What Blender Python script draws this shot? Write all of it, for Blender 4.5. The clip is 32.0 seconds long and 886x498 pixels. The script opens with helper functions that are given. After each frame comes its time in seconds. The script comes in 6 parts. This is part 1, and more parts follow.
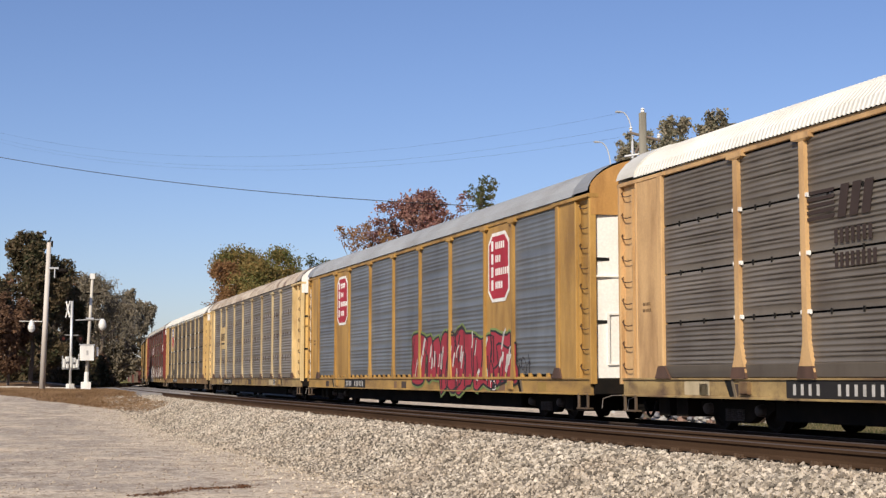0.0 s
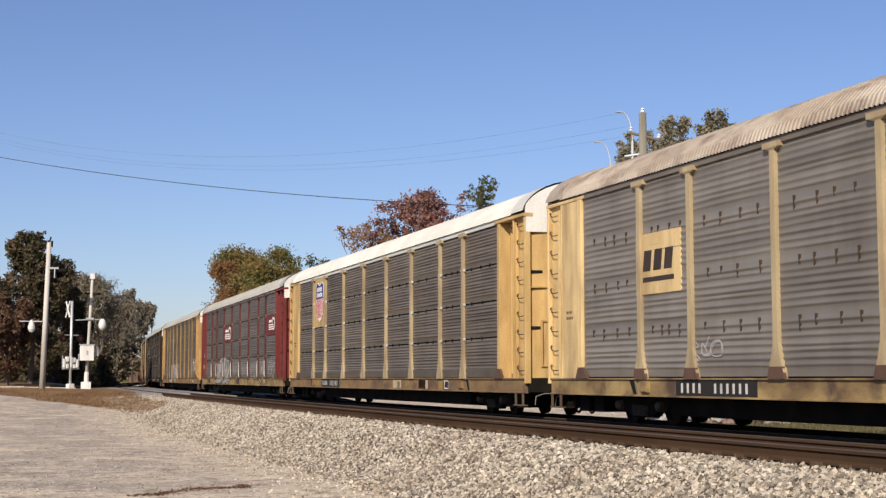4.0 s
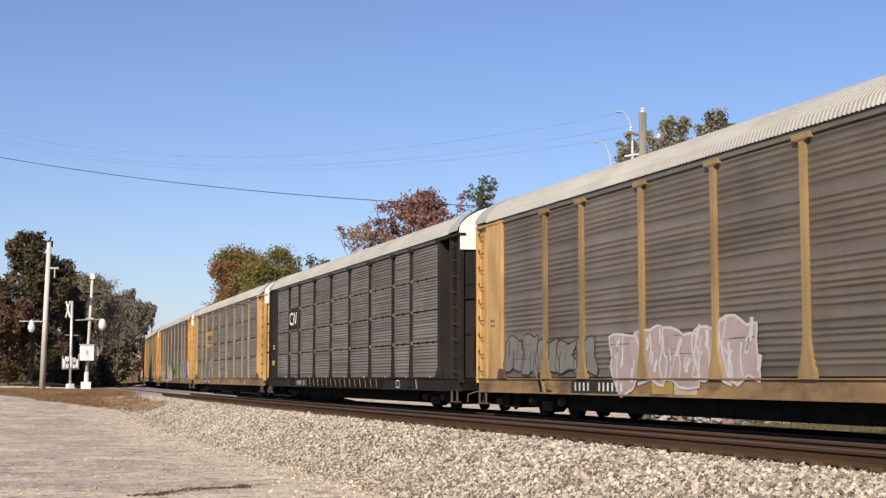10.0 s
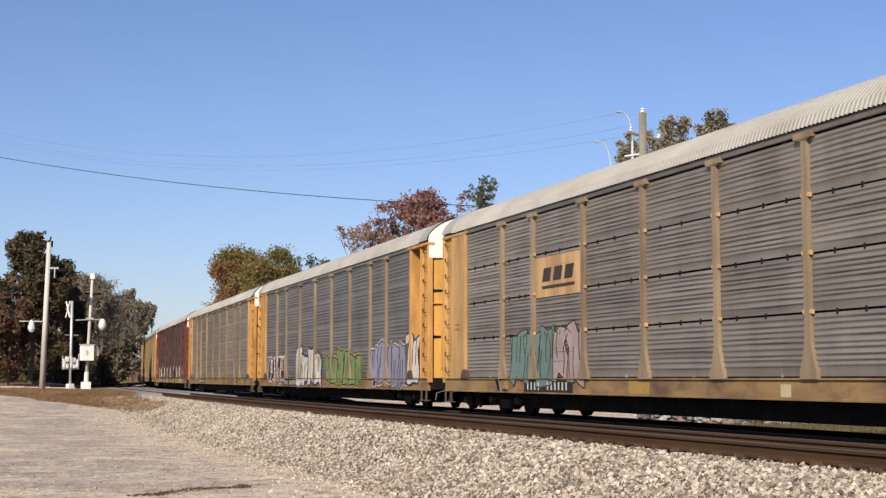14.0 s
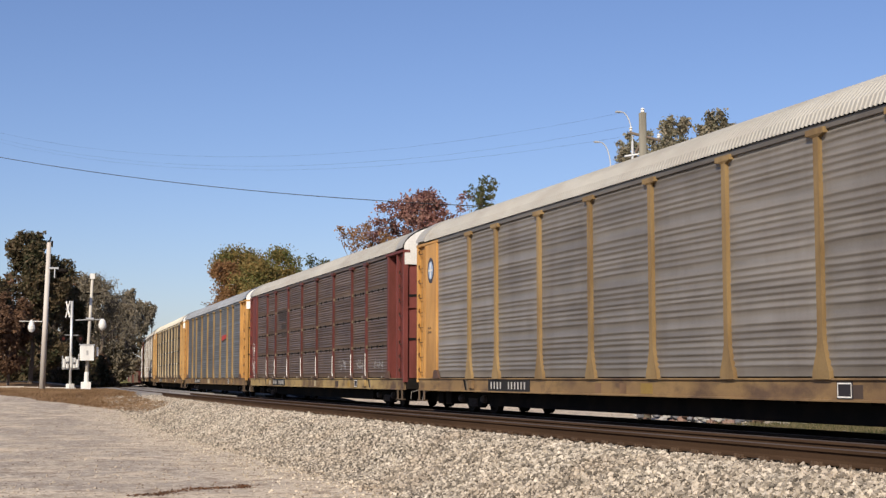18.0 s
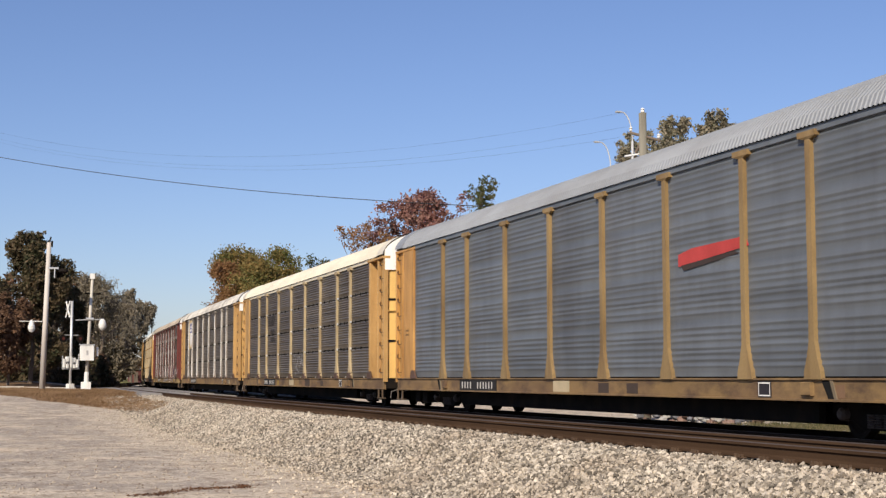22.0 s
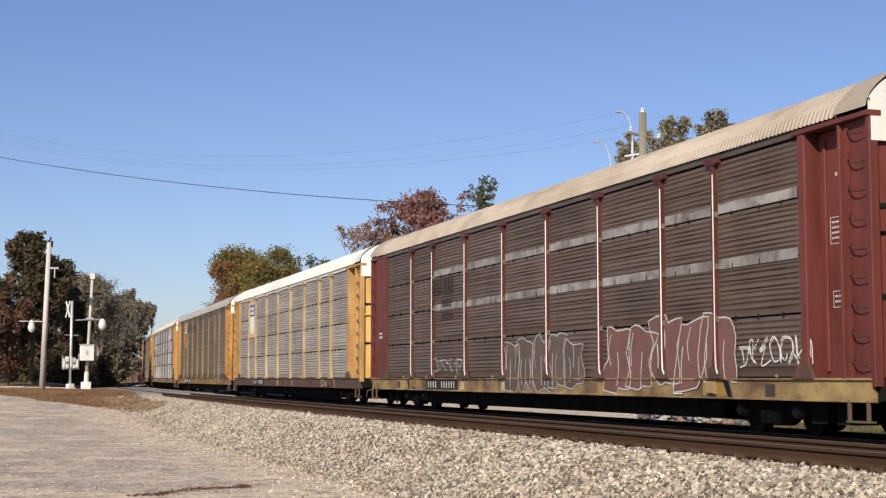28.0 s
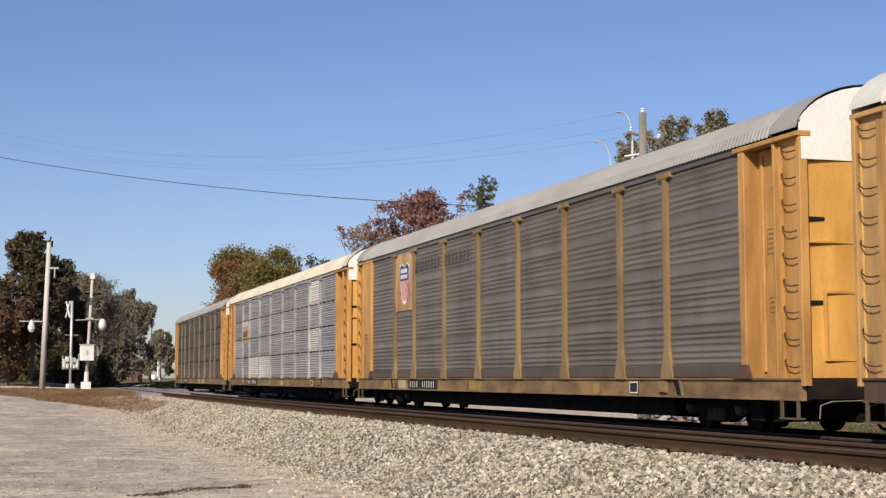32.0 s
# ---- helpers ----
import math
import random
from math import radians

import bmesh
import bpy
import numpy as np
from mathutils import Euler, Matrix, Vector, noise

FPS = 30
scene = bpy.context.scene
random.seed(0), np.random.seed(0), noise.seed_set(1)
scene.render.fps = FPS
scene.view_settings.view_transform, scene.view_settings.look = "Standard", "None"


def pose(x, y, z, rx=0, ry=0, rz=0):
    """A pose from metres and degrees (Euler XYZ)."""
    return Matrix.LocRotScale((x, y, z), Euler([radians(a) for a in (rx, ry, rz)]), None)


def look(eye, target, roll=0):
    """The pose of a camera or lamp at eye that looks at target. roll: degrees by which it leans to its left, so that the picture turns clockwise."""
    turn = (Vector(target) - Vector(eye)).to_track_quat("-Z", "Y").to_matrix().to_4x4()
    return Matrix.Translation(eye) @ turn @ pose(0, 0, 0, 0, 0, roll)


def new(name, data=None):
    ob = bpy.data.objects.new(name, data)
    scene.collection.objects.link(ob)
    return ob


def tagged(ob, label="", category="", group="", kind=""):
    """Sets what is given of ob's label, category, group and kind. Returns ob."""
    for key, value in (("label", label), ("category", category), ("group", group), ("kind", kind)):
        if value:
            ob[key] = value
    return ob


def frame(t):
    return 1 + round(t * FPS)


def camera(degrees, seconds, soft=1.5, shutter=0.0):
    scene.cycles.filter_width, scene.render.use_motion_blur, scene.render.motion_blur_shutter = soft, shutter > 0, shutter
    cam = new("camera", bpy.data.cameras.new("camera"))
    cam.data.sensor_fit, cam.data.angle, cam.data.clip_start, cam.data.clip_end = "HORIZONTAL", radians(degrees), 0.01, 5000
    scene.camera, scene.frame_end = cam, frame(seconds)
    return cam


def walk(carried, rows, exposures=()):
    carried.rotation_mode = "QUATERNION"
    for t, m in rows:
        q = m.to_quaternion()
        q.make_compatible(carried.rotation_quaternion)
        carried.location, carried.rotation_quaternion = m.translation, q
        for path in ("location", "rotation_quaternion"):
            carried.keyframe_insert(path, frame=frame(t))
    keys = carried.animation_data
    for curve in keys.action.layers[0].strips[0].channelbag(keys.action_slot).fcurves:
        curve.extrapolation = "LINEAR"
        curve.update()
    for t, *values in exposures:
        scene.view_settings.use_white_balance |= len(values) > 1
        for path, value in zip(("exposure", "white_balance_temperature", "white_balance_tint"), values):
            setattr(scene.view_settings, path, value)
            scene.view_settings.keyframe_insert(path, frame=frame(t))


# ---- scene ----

# camera on a tripod beside a double line, 13.7 m from the centre of the far track, on which the train runs
EYE = Vector((0, 0, 1.20))
AIM = Vector((-0.94253, 0.32176, 0.08999))
cam = camera(34.48, 32.0, soft=1.35)
walk(cam, [(0.0, look(EYE, EYE + AIM)), (32.0, look(EYE, EYE + AIM))],
     exposures=((0.0, 0.0), (2.0, 0.0), (6.0, 0.05), (7.0, 0.10), (10.0, 0.17), (12.0, 0.28), (13.0, 0.20), (14.0, 0.10), (17.0, 0.0), (18.0, 0.0), (20.0, 0.15), (22.0, 0.0), (27.0, 0.03), (32.0, -0.05)))

# ---- world, sun ----
SUN_AZ, SUN_EL = radians(-40), radians(32)   # azimuth from +x towards +y
TO_SUN = Vector((math.cos(SUN_AZ) * math.cos(SUN_EL), math.sin(SUN_AZ) * math.cos(SUN_EL), math.sin(SUN_EL)))
world = bpy.data.worlds.new("sky")
scene.world = world
world.use_nodes = True
wn = world.node_tree
sky = wn.nodes.new("ShaderNodeTexSky")
sky.sky_type = "NISHITA"
sky.sun_disc = False
sky.sun_elevation = SUN_EL
sky.sun_rotation = math.atan2(TO_SUN.x, TO_SUN.y)
sky.air_density, sky.dust_density, sky.ozone_density = 1.0, 0.5, 3.0
tint = wn.nodes.new("ShaderNodeMix")
tint.data_type, tint.blend_type = "RGBA", "MULTIPLY"
tint.inputs[0].default_value = 1.0
tint.inputs[7].default_value = (1.0, 1.0, 1.23, 1)
wn.links.new(sky.outputs[0], tint.inputs[6])
wn.links.new(tint.outputs[2], wn.nodes["Background"].inputs[0])
wn.nodes["Background"].inputs[1].default_value = 0.09
sun = new("sun", bpy.data.lights.new("sun", "SUN"))
sun.data.energy, sun.data.angle, sun.data.color = 5.4, radians(0.53), (1.0, 0.885, 0.735)
sun.matrix_world = look((0, 0, 60), Vector((0, 0, 60)) - TO_SUN)

# ---- plan: one long curve to the right as one looks back along the line ----
Y0 = 13.72                          # from the camera to the track centre
BENDS = ((0.0, 1901.0), (100.0, 1100.0))   # metres back along the line, radius from there on
ZR = 0.28              # rail top under the train
NEAR_Q, NEAR_Z, CANT = 4.0, 0.425, 0.018   # empty track on the camera's side: its centre, rail top, half its tilt
WHEEL_R = 0.356
PITCH = 28.65          # coupled length of one car
BODY = 13.66           # half length of the rack body
POSTS = (-11.793, -9.076, -7.067, -4.239, -1.414, 1.414, 4.239, 7.067, 9.076, 11.793)
Z_SILL0, Z_SILL1, Z_P0, Z_P1, Z_EAVE, Z_TOP = 0.85, 1.20, 1.28, 4.95, 5.04, 5.80


def on_track(s, q=0.0):
    """x, y and heading angle at s metres along the line; q: metres towards the camera side."""
    u, (u1, r2), r1 = -s, BENDS[1], BENDS[0][1]
    if u <= u1:
        th = u / r1
        x, y = -r1 * math.sin(th), Y0 + r1 * (1 - math.cos(th))
    else:
        t1 = u1 / r1
        th = t1 + (u - u1) / r2
        x = -r1 * math.sin(t1) - r2 * (math.sin(th) - math.sin(t1))
        y = Y0 + r1 * (1 - math.cos(t1)) + r2 * (math.cos(t1) - math.cos(th))
    return x - q * math.sin(th), y - q * math.cos(th), th


LINE = np.array([on_track(s)[:2] for s in range(-900, 901, 2)])


def on_line(s, q):
    """Places for many points at once."""
    p = np.array([on_track(a, b) for a, b in zip(s, q)])
    return p[:, 0], p[:, 1]


def side_of(x, y):
    """Metres from the track centre, positive on the camera side."""
    x, y = np.asarray(x, float), np.asarray(y, float)
    o = np.argsort(LINE[:, 0])
    yl = np.interp(x, LINE[o, 0], LINE[o, 1])
    slope = np.interp(x, LINE[o, 0], np.gradient(LINE[o, 1], LINE[o, 0]))
    return (yl - y) / np.sqrt(1 + slope ** 2)


def travelled(t):
    return 13.3461 * t + 0.014205 * t * t - 0.00012062 * t ** 3


# ---- materials ----
MATS = {}


def mat(name, color, rough=0.6, metal=0.0, dirt=(0.12, 0.09, 0.06), amount=0.35, scale=(3, 3, 0.5), fine=40.0, bump=0.1, var=0.12, island=False, big=0.35, gloss=0.2, patch=0.0, patch_scale=(2.0, 2.0, 0.4), patch_color=None):
    """Painted or worn surface: stretched grime, fine grain, a little relief, each piece a little different."""
    if name in MATS:
        return MATS[name]
    m = bpy.data.materials.new(name)
    m.use_nodes = True
    nt, N, L = m.node_tree, m.node_tree.nodes, m.node_tree.links
    b = N["Principled BSDF"]
    tc, oi = N.new("ShaderNodeTexCoord"), N.new("ShaderNodeObjectInfo")
    off = N.new("ShaderNodeVectorMath")
    off.operation = "MULTIPLY_ADD"
    comb = N.new("ShaderNodeCombineXYZ")
    for i in range(3):
        L.new(oi.outputs["Random"], comb.inputs[i])
    L.new(comb.outputs[0], off.inputs[0])
    off.inputs[1].default_value = (37.0, 19.0, 53.0)
    L.new(tc.outputs["Object"], off.inputs[2])
    mp = N.new("ShaderNodeMapping")
    mp.inputs["Scale"].default_value = scale
    L.new(off.outputs[0], mp.inputs[0])
    n1, n2, n3 = (N.new("ShaderNodeTexNoise") for _ in range(3))
    n1.inputs["Scale"].default_value, n1.inputs["Detail"].default_value = 1.0, 6.0
    L.new(mp.outputs[0], n1.inputs[0])
    n2.inputs["Scale"].default_value, n2.inputs["Detail"].default_value = fine, 4.0
    L.new(off.outputs[0], n2.inputs[0])
    n3.inputs["Scale"].default_value, n3.inputs["Detail"].default_value = big, 3.0
    L.new(off.outputs[0], n3.inputs[0])
    ramp = N.new("ShaderNodeMapRange")
    ramp.inputs["From Min"].default_value, ramp.inputs["From Max"].default_value = 0.42, 0.75
    ramp.inputs["To Max"].default_value = amount
    L.new(n1.outputs[0], ramp.inputs[0])
    mix = N.new("ShaderNodeMix")
    mix.data_type = "RGBA"
    mix.inputs[6].default_value, mix.inputs[7].default_value = (*color, 1), (*dirt, 1)
    L.new(ramp.outputs[0], mix.inputs[0])
    col = mix.outputs[2]
    if patch:
        mp2, n4, rp, mx = N.new("ShaderNodeMapping"), N.new("ShaderNodeTexNoise"), N.new("ShaderNodeMapRange"), N.new("ShaderNodeMix")
        mp2.inputs["Scale"].default_value, mp2.inputs["Location"].default_value = patch_scale, (7.1, 3.3, 5.7)
        L.new(off.outputs[0], mp2.inputs[0]), L.new(mp2.outputs[0], n4.inputs[0])
        n4.inputs["Scale"].default_value, n4.inputs["Detail"].default_value, n4.inputs["Roughness"].default_value = 1.0, 7.0, 0.62
        rp.inputs["From Min"].default_value, rp.inputs["From Max"].default_value, rp.inputs["To Max"].default_value = 0.47, 0.66, patch
        L.new(n4.outputs[0], rp.inputs[0])
        mx.data_type = "RGBA"
        mx.inputs[7].default_value = (*(patch_color or dirt), 1)
        L.new(rp.outputs[0], mx.inputs[0]), L.new(col, mx.inputs[6])
        col = mx.outputs[2]
    val = N.new("ShaderNodeMath")
    val.operation = "MULTIPLY_ADD"
    if island:
        geo = N.new("ShaderNodeNewGeometry")
        L.new(geo.outputs["Random Per Island"], val.inputs[0])
    else:
        L.new(oi.outputs["Random"], val.inputs[0])
    val.inputs[1].default_value, val.inputs[2].default_value = 2 * var, 1.0 - var
    v2 = N.new("ShaderNodeMath")
    v2.operation = "MULTIPLY_ADD"
    L.new(n2.outputs[0], v2.inputs[0])
    v2.inputs[1].default_value, v2.inputs[2].default_value = 0.3, -0.15
    v3 = N.new("ShaderNodeMath")
    v3.operation = "MULTIPLY_ADD"
    L.new(n3.outputs[0], v3.inputs[0])
    v3.inputs[1].default_value, v3.inputs[2].default_value = 0.5, -0.25
    add, add2 = N.new("ShaderNodeMath"), N.new("ShaderNodeMath")
    L.new(val.outputs[0], add.inputs[0]), L.new(v2.outputs[0], add.inputs[1])
    L.new(add.outputs[0], add2.inputs[0]), L.new(v3.outputs[0], add2.inputs[1])
    mul = N.new("ShaderNodeVectorMath")
    mul.operation = "SCALE"
    L.new(col, mul.inputs[0]), L.new(add2.outputs[0], mul.inputs[3])
    L.new(mul.outputs[0], b.inputs["Base Color"])
    b.inputs["Roughness"].default_value, b.inputs["Metallic"].default_value = rough, metal
    b.inputs["Specular IOR Level"].default_value = gloss
    if bump:
        bp = N.new("ShaderNodeBump")
        bp.inputs["Strength"].default_value, bp.inputs["Distance"].default_value = bump, 0.02
        L.new(n2.outputs[0], bp.inputs["Height"]), L.new(bp.outputs[0], b.inputs["Normal"])
    MATS[name] = m
    return m


def leaf_mat(name, c1, c2):
    m = bpy.data.materials.new(name)
    m.use_nodes = True
    N, L = m.node_tree.nodes, m.node_tree.links
    b = N["Principled BSDF"]
    geo, mix = N.new("ShaderNodeNewGeometry"), N.new("ShaderNodeMix")
    tc, nz, add = N.new("ShaderNodeTexCoord"), N.new("ShaderNodeTexNoise"), N.new("ShaderNodeMath")
    nz.inputs["Scale"].default_value = 0.45
    L.new(tc.outputs["Object"], nz.inputs[0])
    add.operation = "MULTIPLY_ADD"
    L.new(nz.outputs[0], add.inputs[0])
    add.inputs[1].default_value = 2.2
    sub = N.new("ShaderNodeMath")
    sub.operation = "SUBTRACT"
    L.new(geo.outputs["Random Per Island"], sub.inputs[0])
    sub.inputs[1].default_value = 1.1
    L.new(sub.outputs[0], add.inputs[2])
    add.use_clamp = True
    mix.data_type = "RGBA"
    mix.inputs[6].default_value, mix.inputs[7].default_value = (*c1, 1), (*c2, 1)
    L.new(add.outputs[0], mix.inputs[0])
    L.new(mix.outputs[2], b.inputs["Base Color"])
    b.inputs["Roughness"].default_value = 0.7
    b.inputs["Specular IOR Level"].default_value = 0.15
    tr, ms = N.new("ShaderNodeBsdfTranslucent"), N.new("ShaderNodeMixShader")
    L.new(mix.outputs[2], tr.inputs[0])
    ms.inputs[0].default_value = 0.25
    L.new(b.outputs[0], ms.inputs[1]), L.new(tr.outputs[0], ms.inputs[2])
    L.new(ms.outputs[0], N["Material Output"].inputs[0])
    return m


BLACK = mat("underframe_black", (0.012, 0.011, 0.010), 0.8, 0.0, (0.04, 0.027, 0.018), 0.4, (2, 2, 2), 30, gloss=0.03)
STEEL = mat("wheel_steel", (0.018, 0.015, 0.013), 0.7, 0.2, (0.035, 0.025, 0.018), 0.6, (2, 2, 2), 30, gloss=0.05)
WHITE = mat("white_paint", (0.78, 0.77, 0.72), 0.5, 0.0, (0.4, 0.36, 0.3), 0.3, (2, 2, 0.5), 20)
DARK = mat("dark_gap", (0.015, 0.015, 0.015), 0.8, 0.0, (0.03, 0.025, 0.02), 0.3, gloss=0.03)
BEARING = mat("greasy_bearing", (0.075, 0.062, 0.055), 0.6, 0.2, (0.08, 0.06, 0.05), 0.6, (4, 4, 4), 30)
RAIL_RUST = mat("rail_rust", (0.068, 0.041, 0.025), 0.85, 0.0, (0.042, 0.025, 0.016), 0.6, (0.6, 0.6, 3), 30, gloss=0.02)
RAIL_DARK = mat("dark_rail", (0.05, 0.036, 0.028), 0.85, 0.0, (0.03, 0.022, 0.018), 0.6, (0.6, 0.6, 3), 30, gloss=0.02)
RAIL_TOP = mat("rail_head", (0.075, 0.058, 0.05), 0.6, 0.0, (0.05, 0.038, 0.032), 0.3, (0.5, 4, 4), 20)
TIE = mat("tie_wood", (0.045, 0.036, 0.028), 0.9, 0.0, (0.025, 0.02, 0.016), 0.6, (1, 6, 6), 25, 0.4, 0.25, gloss=0.0)
PLATE = mat("tie_plate_rust", (0.10, 0.064, 0.04), 0.85, 0.0, (0.06, 0.036, 0.024), 0.6)
STONE = mat("ballast_stone", (0.375, 0.33, 0.267), 0.9, 0.0, (0.19, 0.14, 0.095), 0.6, (0.7, 0.7, 0.7), 12, 0.3, 0.72, True, gloss=0.05)
# oily stone, darkened further so the train's shade is in its colour
SHADE_OILY = mat("shaded_oily_stone", (0.030, 0.026, 0.022), 0.9, 0.0, (0.018, 0.015, 0.012), 0.6, (0.5, 0.5, 0.5), 12, 0.3, 0.5, True, gloss=0.0)
WOODPOLE = mat("pole_wood", (0.50, 0.46, 0.41), 0.9, 0.0, (0.2, 0.16, 0.12), 0.5, (6, 6, 0.4), 25, 0.3)
GALV = mat("galvanised", (0.62, 0.62, 0.60), 0.45, 0.4, (0.4, 0.38, 0.34), 0.3)
RED_LENS = mat("dark_lens", (0.08, 0.015, 0.012), 0.3)
BARK = mat("bark", (0.17, 0.135, 0.105), 0.95, 0.0, (0.07, 0.055, 0.04), 0.6, (5, 5, 0.7), 12, 0.5)
WIRE = mat("wire_black", (0.03, 0.03, 0.032), 0.6)


# ---- mesh tools ----
class Shape:
    """Collects vertices and faces of one mesh."""

    def __init__(self):
        self.v, self.f = [], []

    def box(self, x0, x1, y0, y1, z0, z1, c=0.0):
        """A box; c: chamfer of the edges along its longest run."""
        n = len(self.v)
        if c <= 0:
            self.v += [(x0, y0, z0), (x1, y0, z0), (x1, y1, z0), (x0, y1, z0), (x0, y0, z1), (x1, y0, z1), (x1, y1, z1), (x0, y1, z1)]
            self.f += [(n, n + 3, n + 2, n + 1), (n + 4, n + 5, n + 6, n + 7), (n, n + 1, n + 5, n + 4), (n + 1, n + 2, n + 6, n + 5), (n + 2, n + 3, n + 7, n + 6), (n + 3, n, n + 4, n + 7)]
            return self
        d = (x1 - x0, y1 - y0, z1 - z0)
        a = d.index(max(d))
        lo, hi = (x0, y0, z0), (x1, y1, z1)
        b, e = [i for i in range(3) if i != a]
        ring = [(lo[b] + c, lo[e]), (hi[b] - c, lo[e]), (hi[b], lo[e] + c), (hi[b], hi[e] - c), (hi[b] - c, hi[e]), (lo[b] + c, hi[e]), (lo[b], hi[e] - c), (lo[b], lo[e] + c)]
        for end in (lo[a], hi[a]):
            for p, q in ring:
                co = [0, 0, 0]
                co[a], co[b], co[e] = end, p, q
                self.v.append(tuple(co))
        for i in range(8):
            j = (i + 1) % 8
            self.f.append((n + i, n + j, n + 8 + j, n + 8 + i))
        self.f += [tuple(n + 7 - i for i in range(8)), tuple(n + 8 + i for i in range(8))]
        return self

    def tube(self, p, q, r, r2=None, seg=10, cap=True):
        p, q = Vector(p), Vector(q)
        r2 = r if r2 is None else r2
        d = (q - p).normalized()
        a = d.orthogonal().normalized()
        b = d.cross(a)
        n = len(self.v)
        for o, rr in ((p, r), (q, r2)):
            for i in range(seg):
                w = 2 * math.pi * i / seg
                self.v.append(tuple(o + (a * math.cos(w) + b * math.sin(w)) * rr))
        for i in range(seg):
            j = (i + 1) % seg
            self.f.append((n + i, n + j, n + seg + j, n + seg + i))
        if cap:
            self.f += [tuple(n + seg - 1 - i for i in range(seg)), tuple(n + seg + i for i in range(seg))]
        return self

    def path(self, pts, r, seg=8):
        """One bent rod along the points."""
        pts = [Vector(p) for p in pts]
        n, k, a = len(self.v), len(pts), None
        for i, p in enumerate(pts):
            d = (pts[min(i + 1, k - 1)] - pts[max(i - 1, 0)]).normalized()
            a = d.orthogonal().normalized() if a is None else (a - d * a.dot(d)).normalized()
            b = d.cross(a)
            self.v += [tuple(p + (a * math.cos(6.28319 * j / seg) + b * math.sin(6.28319 * j / seg)) * r) for j in range(seg)]
        for i in range(k - 1):
            for j in range(seg):
                m = (j + 1) % seg
                self.f.append((n + i * seg + j, n + i * seg + m, n + (i + 1) * seg + m, n + (i + 1) * seg + j))
        self.f += [tuple(n + seg - 1 - j for j in range(seg)), tuple(n + (k - 1) * seg + j for j in range(seg))]
        return self

    def lathe(self, prof, axis="y", seg=20, at=(0, 0, 0)):
        """prof: (radius, along) pairs."""
        n = len(self.v)
        for rr, al in prof:
            for i in range(seg):
                w = 2 * math.pi * i / seg
                c, s = rr * math.cos(w), rr * math.sin(w)
                p = (c, al, s) if axis == "y" else (c, s, al) if axis == "z" else (al, c, s)
                self.v.append((p[0] + at[0], p[1] + at[1], p[2] + at[2]))
        for k in range(len(prof) - 1):
            for i in range(seg):
                j = (i + 1) % seg
                self.f.append((n + k * seg + i, n + k * seg + j, n + (k + 1) * seg + j, n + (k + 1) * seg + i))
        self.f += [tuple(n + i for i in range(seg)), tuple(n + (len(prof) - 1) * seg + i for i in range(seg))[::-1]]
        return self

    def plate(self, pts, y, depth=0.004):
        """A thin plate in the x-z plane facing -y with the given outline."""
        n, k = len(self.v), len(pts)
        self.v += [(x, y, z) for x, z in pts] + [(x, y + depth, z) for x, z in pts]
        self.f += [tuple(range(n, n + k)), tuple(n + 2 * k - 1 - i for i in range(k))]
        self.f += [(n + i, n + k + i, n + k + (i + 1) % k, n + (i + 1) % k) for i in range(k)]
        return self

    def mesh(self, name, material, smooth=False):
        me = bpy.data.meshes.new(name)
        me.from_pydata(self.v, [], self.f)
        me.materials.append(material)
        bm = bmesh.new()
        bm.from_mesh(me)
        bmesh.ops.recalc_face_normals(bm, faces=bm.faces)
        bm.to_mesh(me)
        bm.free()
        if smooth:
            me.polygons.foreach_set("use_smooth", [True] * len(me.polygons))
        me.update()
        return me


CACHE = {}


def cached(key, material, build, smooth=False):
    k = (key, material.name)
    if k not in CACHE:
        sh = Shape()
        build(sh)
        CACHE[k] = sh.mesh(key, material, smooth)
    return CACHE[k]


def part(name, mesh, parent, label="", at=(0, 0, 0), rz=0.0):
    ob = new(name, mesh)
    ob.parent = parent
    ob.matrix_basis = pose(*at, 0, 0, rz)
    if label:
        ob["label"] = label
    if name.endswith("_mark") or name.startswith("graffiti"):
        ob["kind"] = "stuff"
    return ob


def thing(name, label, category, group="", at=(0, 0, 0), kind=""):
    ob = new(name)
    ob.location = at
    ob.empty_display_size = 0.3
    return tagged(ob, label, category, group, kind)

